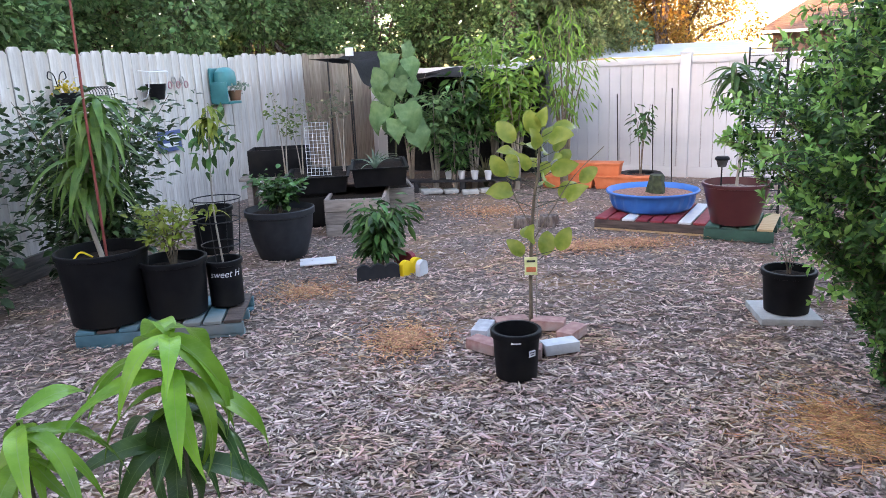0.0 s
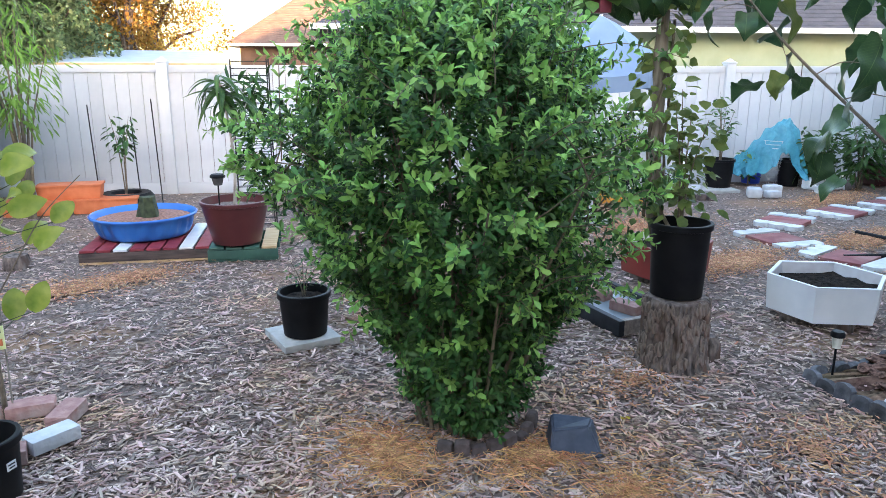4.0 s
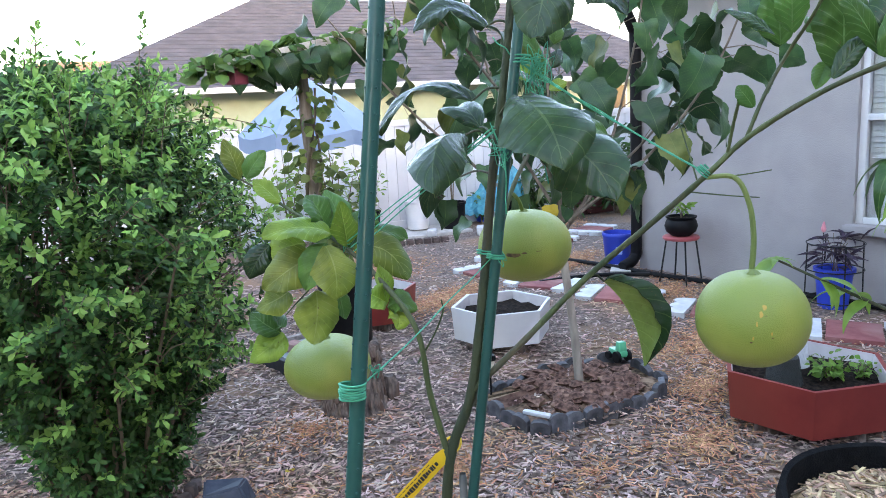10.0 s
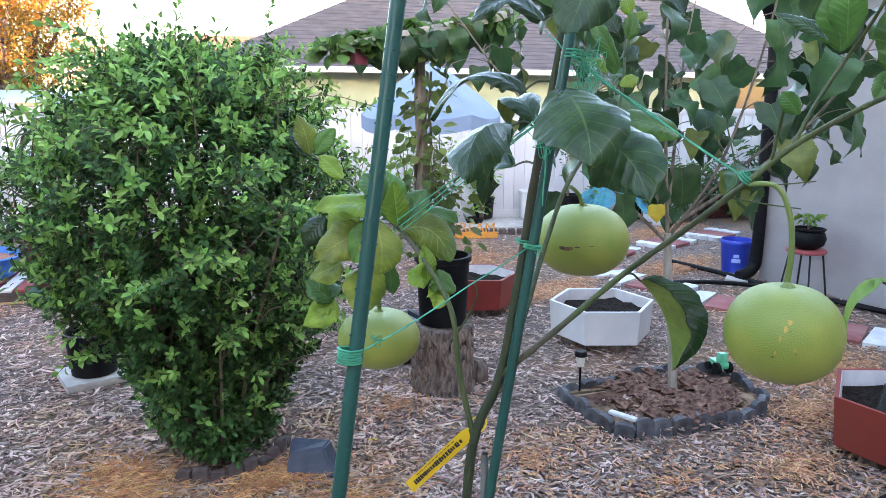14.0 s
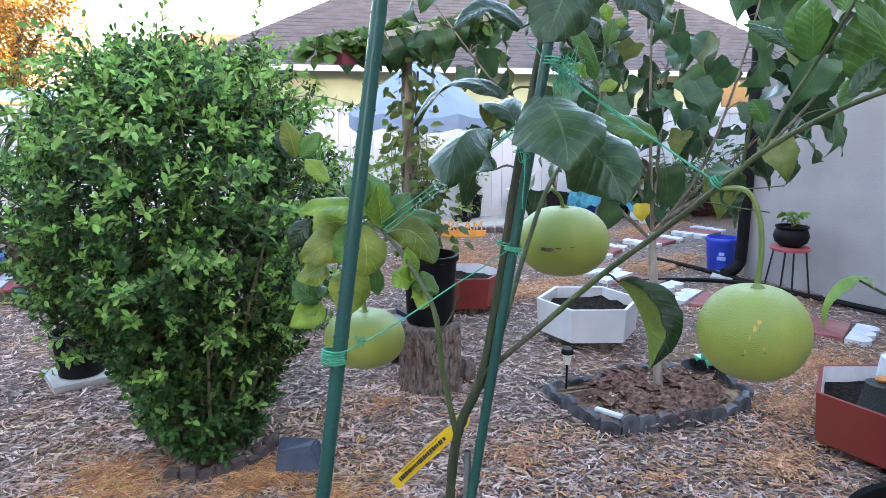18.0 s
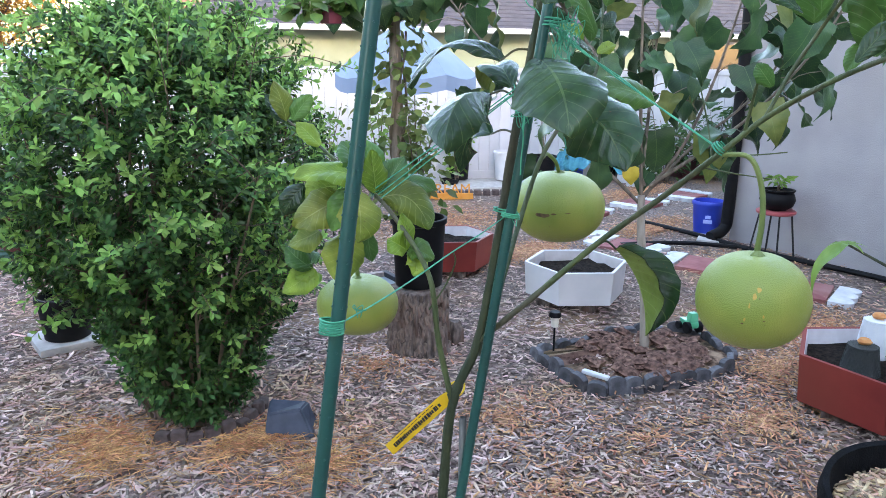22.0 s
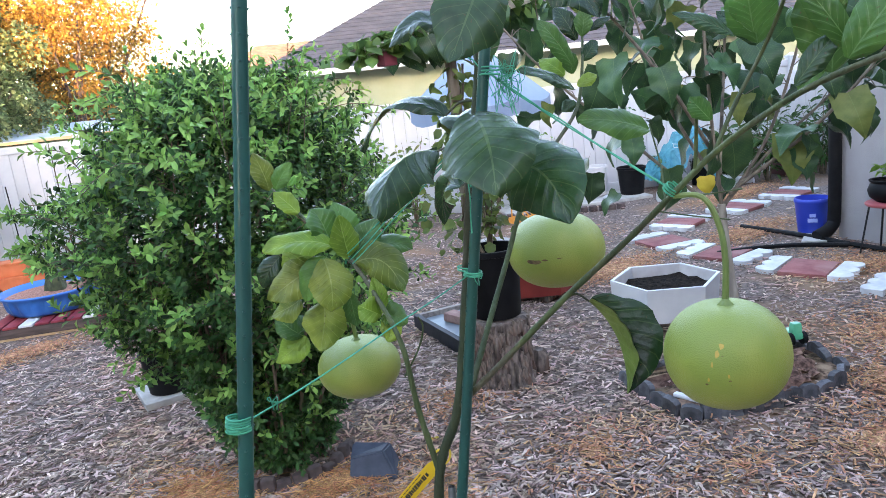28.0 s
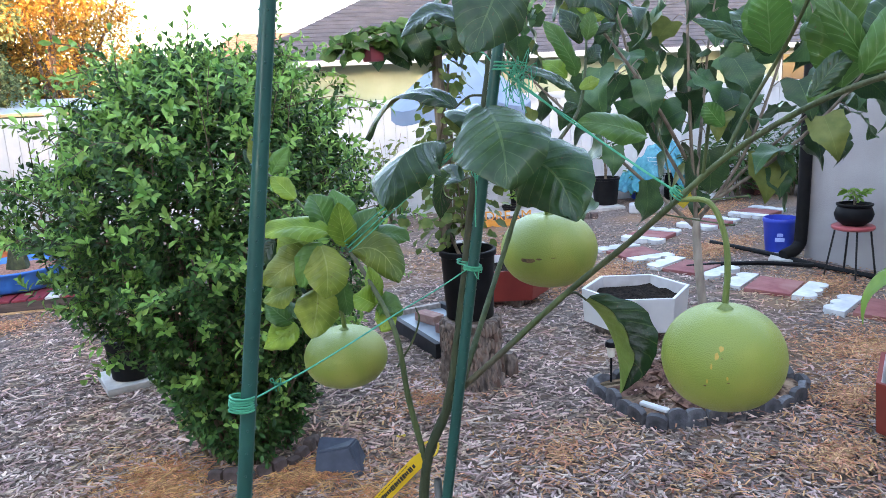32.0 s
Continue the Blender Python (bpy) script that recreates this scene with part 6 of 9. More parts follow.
# ---- edged bed with the mulberry tree ----
BED = spline([(3.72, 2.22), (3.65, 2.03), (3.60, 1.86), (3.62, 1.68), (3.84, 1.57), (4.09, 1.44), (4.40, 1.38), (4.55, 1.50), (4.66, 1.77), (4.45, 2.02), (4.02, 2.16), (3.72, 2.22)], 6)


def build_bed():
    e = thing("edged_bed", "bed of bark mulch ringed with grey scalloped edging stones", "garden bed")
    rg = random.Random(4)
    bm = bmesh.new()
    prof = [(-0.05, 0), (0.05, 0), (0.05, 0.095), (0.034, 0.11), (0, 0.116), (-0.034, 0.11), (-0.05, 0.095)]
    fr = [bm.verts.new((x, -0.017, z)) for x, z in prof]
    bk = [bm.verts.new((x, 0.017, z)) for x, z in prof]
    bm.faces.new(fr)
    bm.faces.new(bk[::-1])
    for i in range(7):
        bm.faces.new((fr[i], bk[i], bk[(i + 1) % 7], fr[(i + 1) % 7]))
    me = finish(bm, "edging_stone", M_EDGE, False)
    acc = 0.0
    for p, q in zip(BED, BED[1:]):
        seg = (q - p).length
        while acc < seg:
            c = p.lerp(q, acc / seg)
            d = q - p
            part("edging_stone", me, None, e, m=pose(c.x, c.y, -0.035 + rg.uniform(-0.02, 0.016), rg.uniform(-16, 16), rg.uniform(-7, 7), math.degrees(math.atan2(d.y, d.x)) + rg.uniform(-8, 8)))
            acc += 0.104
        acc -= seg
    bm = bmesh.new()
    c = bm.verts.new((4.13, 1.78, 0.07))
    ring = [bm.verts.new((4.13 + (p.x - 4.13) * 0.97, 1.78 + (p.y - 1.78) * 0.97, 0.035)) for p in BED[:-1]]
    mid = [bm.verts.new((4.13 + (p.x - 4.13) * 0.55, 1.78 + (p.y - 1.78) * 0.55, 0.05 + rg.uniform(-0.02, 0.03))) for p in BED[:-1]]
    for i in range(len(ring)):
        j = (i + 1) % len(ring)
        bm.faces.new((ring[i], ring[j], mid[j], mid[i]))
        bm.faces.new((mid[i], mid[j], c))
    part("bed_mulch", bm, M_MULCHDARK, e)


build_bed()


M_LIMB = mat("mulberry_limb", (0.13, 0.10, 0.075), (0.25, 0.20, 0.155), 0.9, scale=16, stretch=(2, 2, 0.6), bump=0.4)
L_MULBPALE = leaf_mat("pale_mulberry_leaf", (0.10, 0.13, 0.03), (0.18, 0.20, 0.05), 0.45, 0.0, vary=0.3, thin=0.3, veins=0.25)


def build_mulberry():
    rng = np.random.default_rng(31)
    e = thing("mulberry_tree", "young mulberry tree with large drooping heart-shaped leaves", "tree", 4.15, 1.77, 0)
    bm = bmesh.new()
    tube(bm, [(0, 0, -0.02), (-0.02, 0.02, 0.35), (-0.06, 0.05, 0.75), (-0.07, 0.06, 0.95)], 0.026, 0.02, 10)
    part("trunk", bm, M_BARKPALE, e)
    limbs = [((-0.07, 0.06, 0.95), (-0.12, 0.08, 1.5), (-0.1, 0.12, 2.2), (-0.05, 0.1, 3.0)), ((-0.07, 0.06, 0.9), (-0.3, 0.35, 1.25), (-0.55, 0.75, 1.7), (-0.75, 1.1, 2.2)),
             ((-0.07, 0.06, 0.92), (0.12, -0.1, 1.3), (0.3, -0.2, 1.9), (0.35, -0.3, 2.6)), ((-0.06, 0.05, 1.0), (-0.1, 0.35, 1.5), (-0.2, 0.5, 2.1), (-0.3, 0.7, 2.7)),
             ((-0.1, 0.07, 1.2), (-0.45, 0.1, 1.6), (-0.7, 0.3, 2.0), (-0.9, 0.5, 2.2)), ((-0.08, 0.06, 1.1), (0.2, 0.2, 1.5), (0.5, 0.35, 1.9), (0.7, 0.4, 2.3)),
             ((-0.05, 0.03, 1.0), (0.15, -0.35, 1.35), (0.3, -0.62, 1.75), (0.35, -0.8, 2.2)), ((-0.06, 0.05, 0.95), (0.25, -0.05, 1.2), (0.55, -0.25, 1.5), (0.75, -0.4, 1.95))]
    pos, out = [], []
    for lb in limbs:
        bm = bmesh.new()
        tube(bm, lb, 0.0105, 0.004, 7)
        q = spline(lb, 8)
        for k in range(6, len(q)):
            for _ in range(2):
                if rng.random() < 0.3:
                    continue
                o = Vector((rng.normal(0, 1), rng.normal(0, 1), rng.normal(0, 0.35))).normalized()
                t = q[k] + o * rng.uniform(0.04, 0.3)
                if rng.random() < 0.5:
                    tube(bm, [q[k], q[k].lerp(t, 0.5) + Vector((0, 0, 0.03)), t], 0.003, 0.0018, 4, 2)
                pos.append(t)
                out.append(o)
        part("limb", bm, M_LIMB, e)
    # each leaf is a blade of its own on a few shared meshes
    kinds = [finish(blade_mesh(0.21, 0.17, "heart", c, 0.16, 0.10, 20, 4, s), "leaf", mt) for s, c, mt in ((1, 0.3, L_MULB), (2, 0.5, L_MULB), (3, 0.2, L_MULB), (4, 0.35, L_MULBPALE))]
    for p, o in zip(pos, out):
        d = Vector((o.x * 0.7 + rng.normal(0, 0.25), o.y * 0.7 + rng.normal(0, 0.25), -0.7 + rng.normal(0, 0.45)))
        k = rng.uniform(0.55, 1.12)
        part("leaf", kinds[3 if rng.random() < 0.10 else rng.integers(3)], None, e, m=aim(p, p + d, (o.x + rng.normal(0, 0.5), o.y + rng.normal(0, 0.5), 0.6)) @ Matrix.Scale(k, 4))


build_mulberry()

# ---- vine trellis behind the stump ----
def build_trellis():
    rng = np.random.default_rng(41)
    e = thing("vine_trellis", "wooden post and beam overgrown with a leafy vine", "trellis", 3.425, 3.05, 0)
    part("post", tubem([(0.02, -0.01, 0.74), (0.012, 0.0, 1.0), (0.02, 0.01, 1.3), (0.0, 0.0, 1.6), (-0.01, 0.0, 1.98)], 0.037, 0.031, 12, 6, 0.12), M_OLDPOST, e, "gnarled barky post")
    part("lower_stake", tubem([(0.0, 0.0, 0.78), (0.06, -0.05, 0.4), (0.12, -0.10, -0.02)], 0.017, 0.017, 8), M_TWIG, e, "thin dark lower stake")
    part("vine_stem", tubem([(-0.05, -0.2, 0.70), (-0.03, -0.1, 0.80), (-0.02, -0.03, 0.92), (0.03, 0.02, 1.1)], 0.011, 0.008, 7), M_TWIG, e)
    for dy in (-0.028, 0.028):
        part("beam", boxm((1.0, 0.03, 0.05), (0.0 - dy * 0.4, -0.02 - dy, 2.005), 0.006, Matrix.Rotation(radians(-24), 3, "Z") @ Matrix.Rotation(radians(-12), 3, "Y")), M_PALEBEAM, e)
    for k in range(3):
        pts = [(0.02 + 0.045 * math.cos(i * 0.7 + k * 2), 0.045 * math.sin(i * 0.7 + k * 2), 0.75 + i * 0.13) for i in range(9)]
        part("vine_stem", tubem(pts, 0.013 - 0.003 * k, 0.007, 7, 5, 0.2), M_TWIG, e)
    beam = [Vector((-0.52, 0.21, 1.91)), Vector((-0.25, 0.09, 1.97)), Vector((0.0, 0.0, 2.02)), Vector((0.5, -0.24, 2.12))]
    part("vine_stem", tubem(beam, 0.006, 0.004, 6, 5), M_TWIG, e)
    pos, out = [], []
    for i in range(300):
        a, z = rng.uniform(0, math.tau), 0.80 + 1.13 * rng.uniform(0, 1) ** 1.3
        rr = rng.uniform(0.03, 0.34 if z < 1.4 else 0.15)
        pos.append((rr * math.cos(a) + 0.02, rr * math.sin(a), z))
        out.append((math.cos(a), math.sin(a), -0.2))
    part("vine_foliage", leaf_cloud("vine_foliage", L_VINE, np.array(pos), np.array(out), 0.07, 0.95, rng, 0.5, 0.5), None, e, "small yellowing green vine leaves")
    pos, out = [], []
    sp = spline(beam, 16)
    for p in sp:
        for _ in range(7):
            pos.append(p + Vector((rng.normal(0, 0.04), rng.normal(0, 0.05), rng.uniform(-0.05, 0.05))))
            out.append((rng.normal(0, 1), rng.normal(0, 1), -0.3))
    part("beam_foliage", leaf_cloud("beam_foliage", L_BRIGHT2, np.array(pos), np.array(out), 0.085, 0.95, rng, 0.6, 0.4), None, e, "green leaves along the beam")
    box_m = mat("plum_paint", (0.20, 0.035, 0.06), (0.27, 0.055, 0.08), 0.6, scale=8, bump=0.1)
    part("bird_box", boxm((0.085, 0.08, 0.075), (-0.34, 0.13, 1.855), 0.006), box_m, e, "small plum-red wooden box under the beam")
    # large hanging leaves at the right end of the beam
    me = [finish(blade_mesh(0.17, 0.14, "heart", c, 0.14, 0.10, 14, 4, s), "leaf", L_MULB) for s, c in ((11, 0.3), (12, 0.5))]
    for i in range(52):
        p = sp[rng.integers(16, len(sp))] + Vector((rng.normal(0, 0.1), rng.normal(0, 0.1), -0.03))
        d = Vector((rng.normal(0, 0.35), rng.normal(0, 0.35), -1))
        part("leaf", me[i % 2], None, e, m=aim(p, p + d, (rng.normal(-0.6, 0.4), rng.normal(-0.6, 0.4), 0.3)) @ Matrix.Scale(rng.uniform(0.6, 1.1), 4))


L_VINE = leaf_mat("vine_leaf", (0.07, 0.12, 0.028), (0.16, 0.20, 0.05), 0.5, 0.45)
M_OLDPOST = mat("old_post", (0.16, 0.12, 0.09), (0.31, 0.245, 0.195), 0.9, scale=6, stretch=(6, 6, 0.8), bump=0.5, bscale=30)
M_PALEBEAM = mat("pale_beam", (0.36, 0.32, 0.28), (0.52, 0.47, 0.42), 0.9, scale=6, stretch=(1, 6, 6), bump=0.4)
L_BRIGHT2 = leaf_mat("beam_vine_leaf", (0.05, 0.12, 0.03), (0.12, 0.22, 0.05), 0.45, 0.35)
build_trellis()


# ---- small leafy plants ----
def leafy(name, label, category, x, y, z, h, r, material, n, leaf, width=0.5, seed=1, stems=5, stemmat=None, droop=0.3, low=0.35, group="", lean=(0, 0), hang=0.0):
    """A plant of a few stems with a leafy top."""
    rng = np.random.default_rng(seed)
    e = thing(name, label, category, x, y, z, group=group)
    pos, out = [], []
    per = max(1, n // stems)
    for k in range(stems):
        a = k * 2.4 + rng.uniform(0, 0.6)
        q = r * math.sqrt((k + 0.4) / stems) * 0.8
        t = Vector((q * math.cos(a) + lean[0], q * math.sin(a) + lean[1], h * rng.uniform(0.75, 1.0)))
        m = Vector((t.x * 0.3, t.y * 0.3, t.z * 0.5))
        part("stem", tubem([(0.2 * t.x * 0.3, 0.2 * t.y * 0.3, -0.02), m, t], max(0.003, 0.009 * h), 0.002, 6, 4), stemmat or M_TWIG, e)
        sp = spline([(0, 0, 0), m, t], 10)
        for i in range(per):
            p = sp[int(rng.uniform(low, 1) * (len(sp) - 1))]
            b = rng.uniform(0, math.tau)
            o = Vector((math.cos(b), math.sin(b), rng.uniform(-0.2, 0.6)))
            pos.append(p + o * rng.uniform(0.0, r * 0.45))
            out.append(o)
    part("foliage", leaf_cloud("foliage", material, np.array(pos), np.array(out), leaf, width, rng, droop, 0.35, hang), None, e)
    return e


def whorl_plant(name, label, category, x, y, z, stem_pts, whorls, material, length, width, seed=1, r0=0.008, stemmat=None, parts=None, droop=0.6, group="", shape="lance"):
    """A stem with whorls of long leaves; whorls are (place along the stem 0..1, count, size)."""
    rng = np.random.default_rng(seed)
    e = parts or thing(name, label, category, x, y, z, group=group)
    part("stem", tubem(stem_pts, r0, r0 * 0.4, 8, 8), stemmat or M_BARKPALE, e)
    sp = spline(stem_pts, 12)
    kinds = [finish(blade_mesh(length * k, width, shape, c, 0.28, 0.09, 12, 4, seed * 7 + s), "leaf", material) for s, c, k in ((1, 0.5, 1.0), (2, 0.8, 0.9), (3, 0.35, 1.1), (4, 0.65, 0.8))]
    for f, count, size in whorls:
        p = sp[int(f * (len(sp) - 1))]
        for k in range(count):
            a = k * 2.4 + rng.uniform(0, 0.5)
            d = Vector((math.cos(a), math.sin(a), rng.uniform(0.3, 0.9) - droop * rng.uniform(0.4, 1.5)))
            part("leaf", kinds[k % 4], None, e, m=aim(p + Vector((0, 0, rng.uniform(-0.04, 0.03))), p + d, (rng.normal(0, 0.25), rng.normal(0, 0.25), 1)) @ Matrix.Scale(size * rng.uniform(0.75, 1.1), 4))
    return e


# ---- foreground mango at the start ----
whorl_plant("mango_plant", "young mango plant with bright green drooping leaves", "plant", -0.54, 1.48, 0, [(-0.05, 0, 0), (-0.02, 0.02, 0.5), (-0.02, 0.03, 0.99)], ((1.0, 8, 1.0), (0.95, 7, 1.05), (0.88, 5, 0.9)), L_MANGOBRIGHT, 0.26, 0.06, 3, 0.008, M_STEM, droop=0.85)
whorl_plant("mango_plant", "young mango plant with bright green drooping leaves", "plant", -0.82, 1.33, 0, [(0, 0, 0), (0.02, 0, 0.4), (0, 0.02, 0.88)], ((1.0, 8, 0.9), (0.92, 7, 0.9)), L_MANGOBRIGHT, 0.26, 0.05, 5, 0.008, M_STEM, droop=0.85)
whorl_plant("mango_plant", "young mango plant with dark green lower leaves", "plant", -0.62, 1.56, 0, [(0, 0, 0), (0.02, 0, 0.4), (0, 0.02, 0.78)], ((1.0, 9, 0.9), (0.9, 8, 1.0)), L_MANGO, 0.26, 0.06, 6, 0.008, M_STEM, droop=0.9)

L_DROOP = leaf_mat("drooping_mango_leaf", (0.06, 0.14, 0.03), (0.12, 0.22, 0.045), 0.4, 0.0, vary=0.35, veins=0.25)
# ---- plants of the teal pallet ----
e = whorl_plant("mango_plant", "mango plant with long drooping green leaves in a black pot", "plant", -2.21, 4.2, 0.5, [(0, 0, 0), (-0.08, 0.05, 0.3), (-0.05, 0.1, 0.6), (0.04, 0.12, 0.95)], ((0.45, 8, 0.9), (0.55, 12, 1.0), (0.63, 10, 1.05), (0.7, 14, 1.1), (0.82, 16, 1.15), (0.93, 18, 1.1), (1.0, 16, 1.0)), L_DROOP, 0.36, 0.05, 8, 0.016, droop=0.8)
part("side_stem", tubem([(-0.06, 0.03, 0.25), (-0.18, 0.1, 0.5), (-0.2, 0.12, 0.8)], 0.008, 0.004, 6), M_BARKPALE, e)
part("yellow_tie", tubem([(-0.05, -0.02, 0.02), (-0.1, -0.06, 0.06), (-0.13, -0.1, 0.02)], 0.006, n=6), M_YELLOW, e)
solo("red_stake", tubem([(-2.14, 4.12, 0.45), (-2.13, 4.12, 1.4), (-2.11, 4.12, 2.15)], 0.008, 0.007, 8), mat("rusty_red_paint", (0.22, 0.04, 0.03), (0.30, 0.06, 0.05), 0.6, scale=14, bump=0.2), "thin red-brown garden stake in a pot", "garden stake")
leafy("garden_shrub", "dark green leafy shrub against the fence", "bush", -2.95, 5.5, 0, 1.45, 0.85, L_DARKSHRUB, 5200, 0.075, 0.6, 12, 22, low=0.1)
leafy("garden_shrub", "dark green leafy shrub against the fence", "bush", -3.35, 4.4, 0, 0.75, 0.5, L_DARKSHRUB, 1400, 0.09, 0.6, 13, 9, low=0.2)
leafy("potted_shrub", "small bushy plant with yellow-green leaves in a black pot", "plant", -1.81, 4.28, 0.42, 0.42, 0.26, L_SAPLING, 420, 0.045, 0.7, 14, 10, low=0.4)
e = whorl_plant("mango_plant", "thin mango plant with pale new leaves in a black pot", "plant", -1.56, 4.45, 0.36, [(0, 0, 0), (-0.03, 0.02, 0.4), (0.0, 0.0, 0.8), (0.02, 0.0, 1.02)], ((0.35, 4, 0.6), (0.85, 10, 0.85), (0.93, 8, 0.9), (1.0, 6, 0.8)), L_SAPLING, 0.18, 0.04, 15, 0.007, droop=1.0)
part("lower_foliage", leaf_cloud("lower_foliage", L_BUSH, np.random.default_rng(3).normal(0, 0.09, (60, 3)) + (0.0, 0, 0.82), np.random.default_rng(4).normal(0, 1, (60, 3)), 0.10, 0.4, None, 0.8, 0.3), None, e)


def cage(x, y, z, r, h, label):
    e = thing("plant_cage", label, "plant cage", x, y, z)
    for k in range(4):
        a = k * math.tau / 4
        part("leg", tubem([(r * 0.7 * math.cos(a), r * 0.7 * math.sin(a), 0), (r * math.cos(a), r * math.sin(a), h)], 0.003, n=6), M_DARKMETAL, e)
    for f in (0.35, 0.7, 1.0):
        rr = r * (0.7 + 0.3 * f)
        part("hoop", tubem([(rr * math.cos(i * math.tau / 24), rr * math.sin(i * math.tau / 24), h * f) for i in range(25)], 0.004, n=6, per=2), M_DARKMETAL, e)


cage(-1.56, 4.45, 0.36, 0.15, 0.45, "black wire plant cage in a pot")
nursery_pot("plant_pot", "black nursery pot by the wooden fence", -2.35, 6.35, 0, 0.16, 0.19, 0.42, M_BLACK)
leafy("potted_plant", "dense green leafy plant in a charcoal pot", "plant", -1.64, 6.07, 0.38, 0.36, 0.27, L_BUSH, 420, 0.075, 0.6, 17, 9, low=0.3)
leafy("ground_plant", "small dark green plant with drooping leaves", "plant", -0.72, 5.62, 0, 0.56, 0.27, L_BUSH, 520, 0.13, 0.33, 18, 9, droop=0.8, low=0.3)


def scallop(label, x, y, rz, n, material, group="scalloped edging pieces"):
    e = thing("edging_piece", label, "garden edging", x, y, 0, rz, group=group)
    bm = bmesh.new()
    w = 0.11
    pts = [(0, 0)]
    for k in range(n):
        for i in range(1, 7):
            a = math.pi - math.pi * i / 7
            pts.append((w * (k + 0.5) + w / 2 * math.cos(a), 0.075 + 0.045 * math.sin(a)))
    pts.append((w * n, 0))
    fr = [bm.verts.new((px, -0.022, pz)) for px, pz in pts]
    bk = [bm.verts.new((px, 0.022, pz)) for px, pz in pts]
    bm.faces.new(fr)
    bm.faces.new(bk[::-1])
    for i in range(len(pts)):
        j = (i + 1) % len(pts)
        bm.faces.new((fr[i], bk[i], bk[j], fr[j]))
    part("scalloped_block", bm, material, e)


scallop("charcoal scalloped concrete edging on the mulch", -0.86, 5.28, 14, 3, M_CHAR)
scallop("yellow painted scalloped edging piece", -0.53, 5.36, 50, 2, M_YELLOW)
scallop("red painted scalloped edging piece", -0.62, 5.78, -40, 2, M_REDPAINT)
scallop("white painted scalloped edging piece", -0.40, 5.36, 60, 1, M_PAVERW)
solo("white_tile", boxm((0.3, 0.22, 0.012), (0, 0, 0.022), 0.003), M_WHITE, "square white tile lying on the mulch", "tile", -1.28, 5.82, 0, 14)

# ---- raised boxes, trays and the crate ----
def plank_box(label, x, y, rz, lx, ly, h, rows):
    e = thing("raised_box", label, "raised bed", x, y, 0, rz)
    for k in range(rows):
        hh = h / rows
        for c, s in (((0, -ly / 2, hh * (k + 0.5)), (lx, 0.03, hh * 0.96)), ((0, ly / 2, hh * (k + 0.5)), (lx, 0.03, hh * 0.96)), ((-lx / 2, 0, hh * (k + 0.5)), (0.03, ly - 0.034, hh * 0.96)), ((lx / 2, 0, hh * (k + 0.5)), (0.03, ly - 0.034, hh * 0.96))):
            part("plank", boxm(s, c, 0.003), M_WOOD, e)
    part("soil", boxm((lx - 0.04, ly - 0.04, 0.02), (0, 0, h - 0.04)), M_EARTH, e)
    return e


plank_box("weathered wooden raised box holding a black tray", -1.16, 7.3, 4, 0.56, 0.95, 0.37, 3)
e = thing("storage_tub", "black plastic storage tub under a seedling tray", "storage tub", -1.80, 7.6, 0, 8)
part("tub_body", boxm((0.62, 0.72, 0.33), (0, 0, 0.165), 0.02, None, 1.08), M_BLACK, e)
part("tub_rim", boxm((0.70, 0.80, 0.03), (0, 0, 0.35), 0.008), M_BLACK, e)
plank_box("weathered wooden raised box holding a black tray", -0.98, 8.05, 12, 0.5, 1.0, 0.34, 2)


def tray(label, x, y, z, rz, lx, ly, h):
    e = thing("black_tray", label, "tray", x, y, z, rz)
    bm = bmesh.new()
    o, t = 0.93, 0.02
    rings = []
    for sx, sy, zz in ((lx * o, ly * o, 0), (lx, ly, h), (lx + 0.04, ly + 0.04, h), (lx + 0.04, ly + 0.04, h + 0.012), (lx - t, ly - t, h + 0.012), (lx * o - t, ly * o - t, h * 0.6)):
        rings.append([bm.verts.new((sx / 2 * a, sy / 2 * b, zz)) for a, b in ((-1, -1), (1, -1), (1, 1), (-1, 1))])
    bm.faces.new(rings[0][::-1])
    bm.faces.new(rings[-1])
    for a, b in zip(rings, rings[1:]):
        for i in range(4):
            bm.faces.new((a[i], a[(i + 1) % 4], b[(i + 1) % 4], b[i]))
    part("tray_shell", bm, M_BLACK, e, smooth=False)
    part("tray_soil", boxm((lx * 0.94, ly * 0.94, 0.01), (0, 0, h * 0.8)), M_EARTH, e)


tray("black plastic tray planted with seedlings", -1.62, 7.55, 0.37, 9, 0.62, 0.8, 0.16)
tray("black plastic tray planted with aloe", -0.98, 7.60, 0.42, 9, 0.55, 0.85, 0.18)
e = thing("black_crate", "black plastic crate on a plank by the fence", "crate", -2.2, 8.2, 0.0, 9)
for c, s in (((0, -0.22, 0.6), (0.66, 0.02, 0.3)), ((0, 0.22, 0.6), (0.66, 0.02, 0.3)), ((-0.32, 0, 0.6), (0.02, 0.42, 0.3)), ((0.32, 0, 0.6), (0.02, 0.42, 0.3))):
    part("crate_side", boxm(s, c, 0.004), M_BLACK, e)
part("crate_floor", boxm((0.64, 0.42, 0.02), (0, 0, 0.46)), M_BLACK, e)
part("plank_shelf", boxm((0.9, 0.5, 0.03), (0, 0, 0.43), 0.004), M_WOOD, e)
for sx in (-0.35, 0.35):
    part("shelf_leg", boxm((0.06, 0.4, 0.415), (sx, 0, 0.2075)), M_WOOD, e)
e = thing("wire_rack", "white wire rack panel standing in a tray", "wire rack", -1.58, 7.42, 0.52, 8)
for i in range(7):
    part("upright_wire", tubem([(-0.12 + i * 0.04, 0, 0), (-0.12 + i * 0.04, 0.03, 0.55)], 0.0025, n=5), M_WHITE, e)
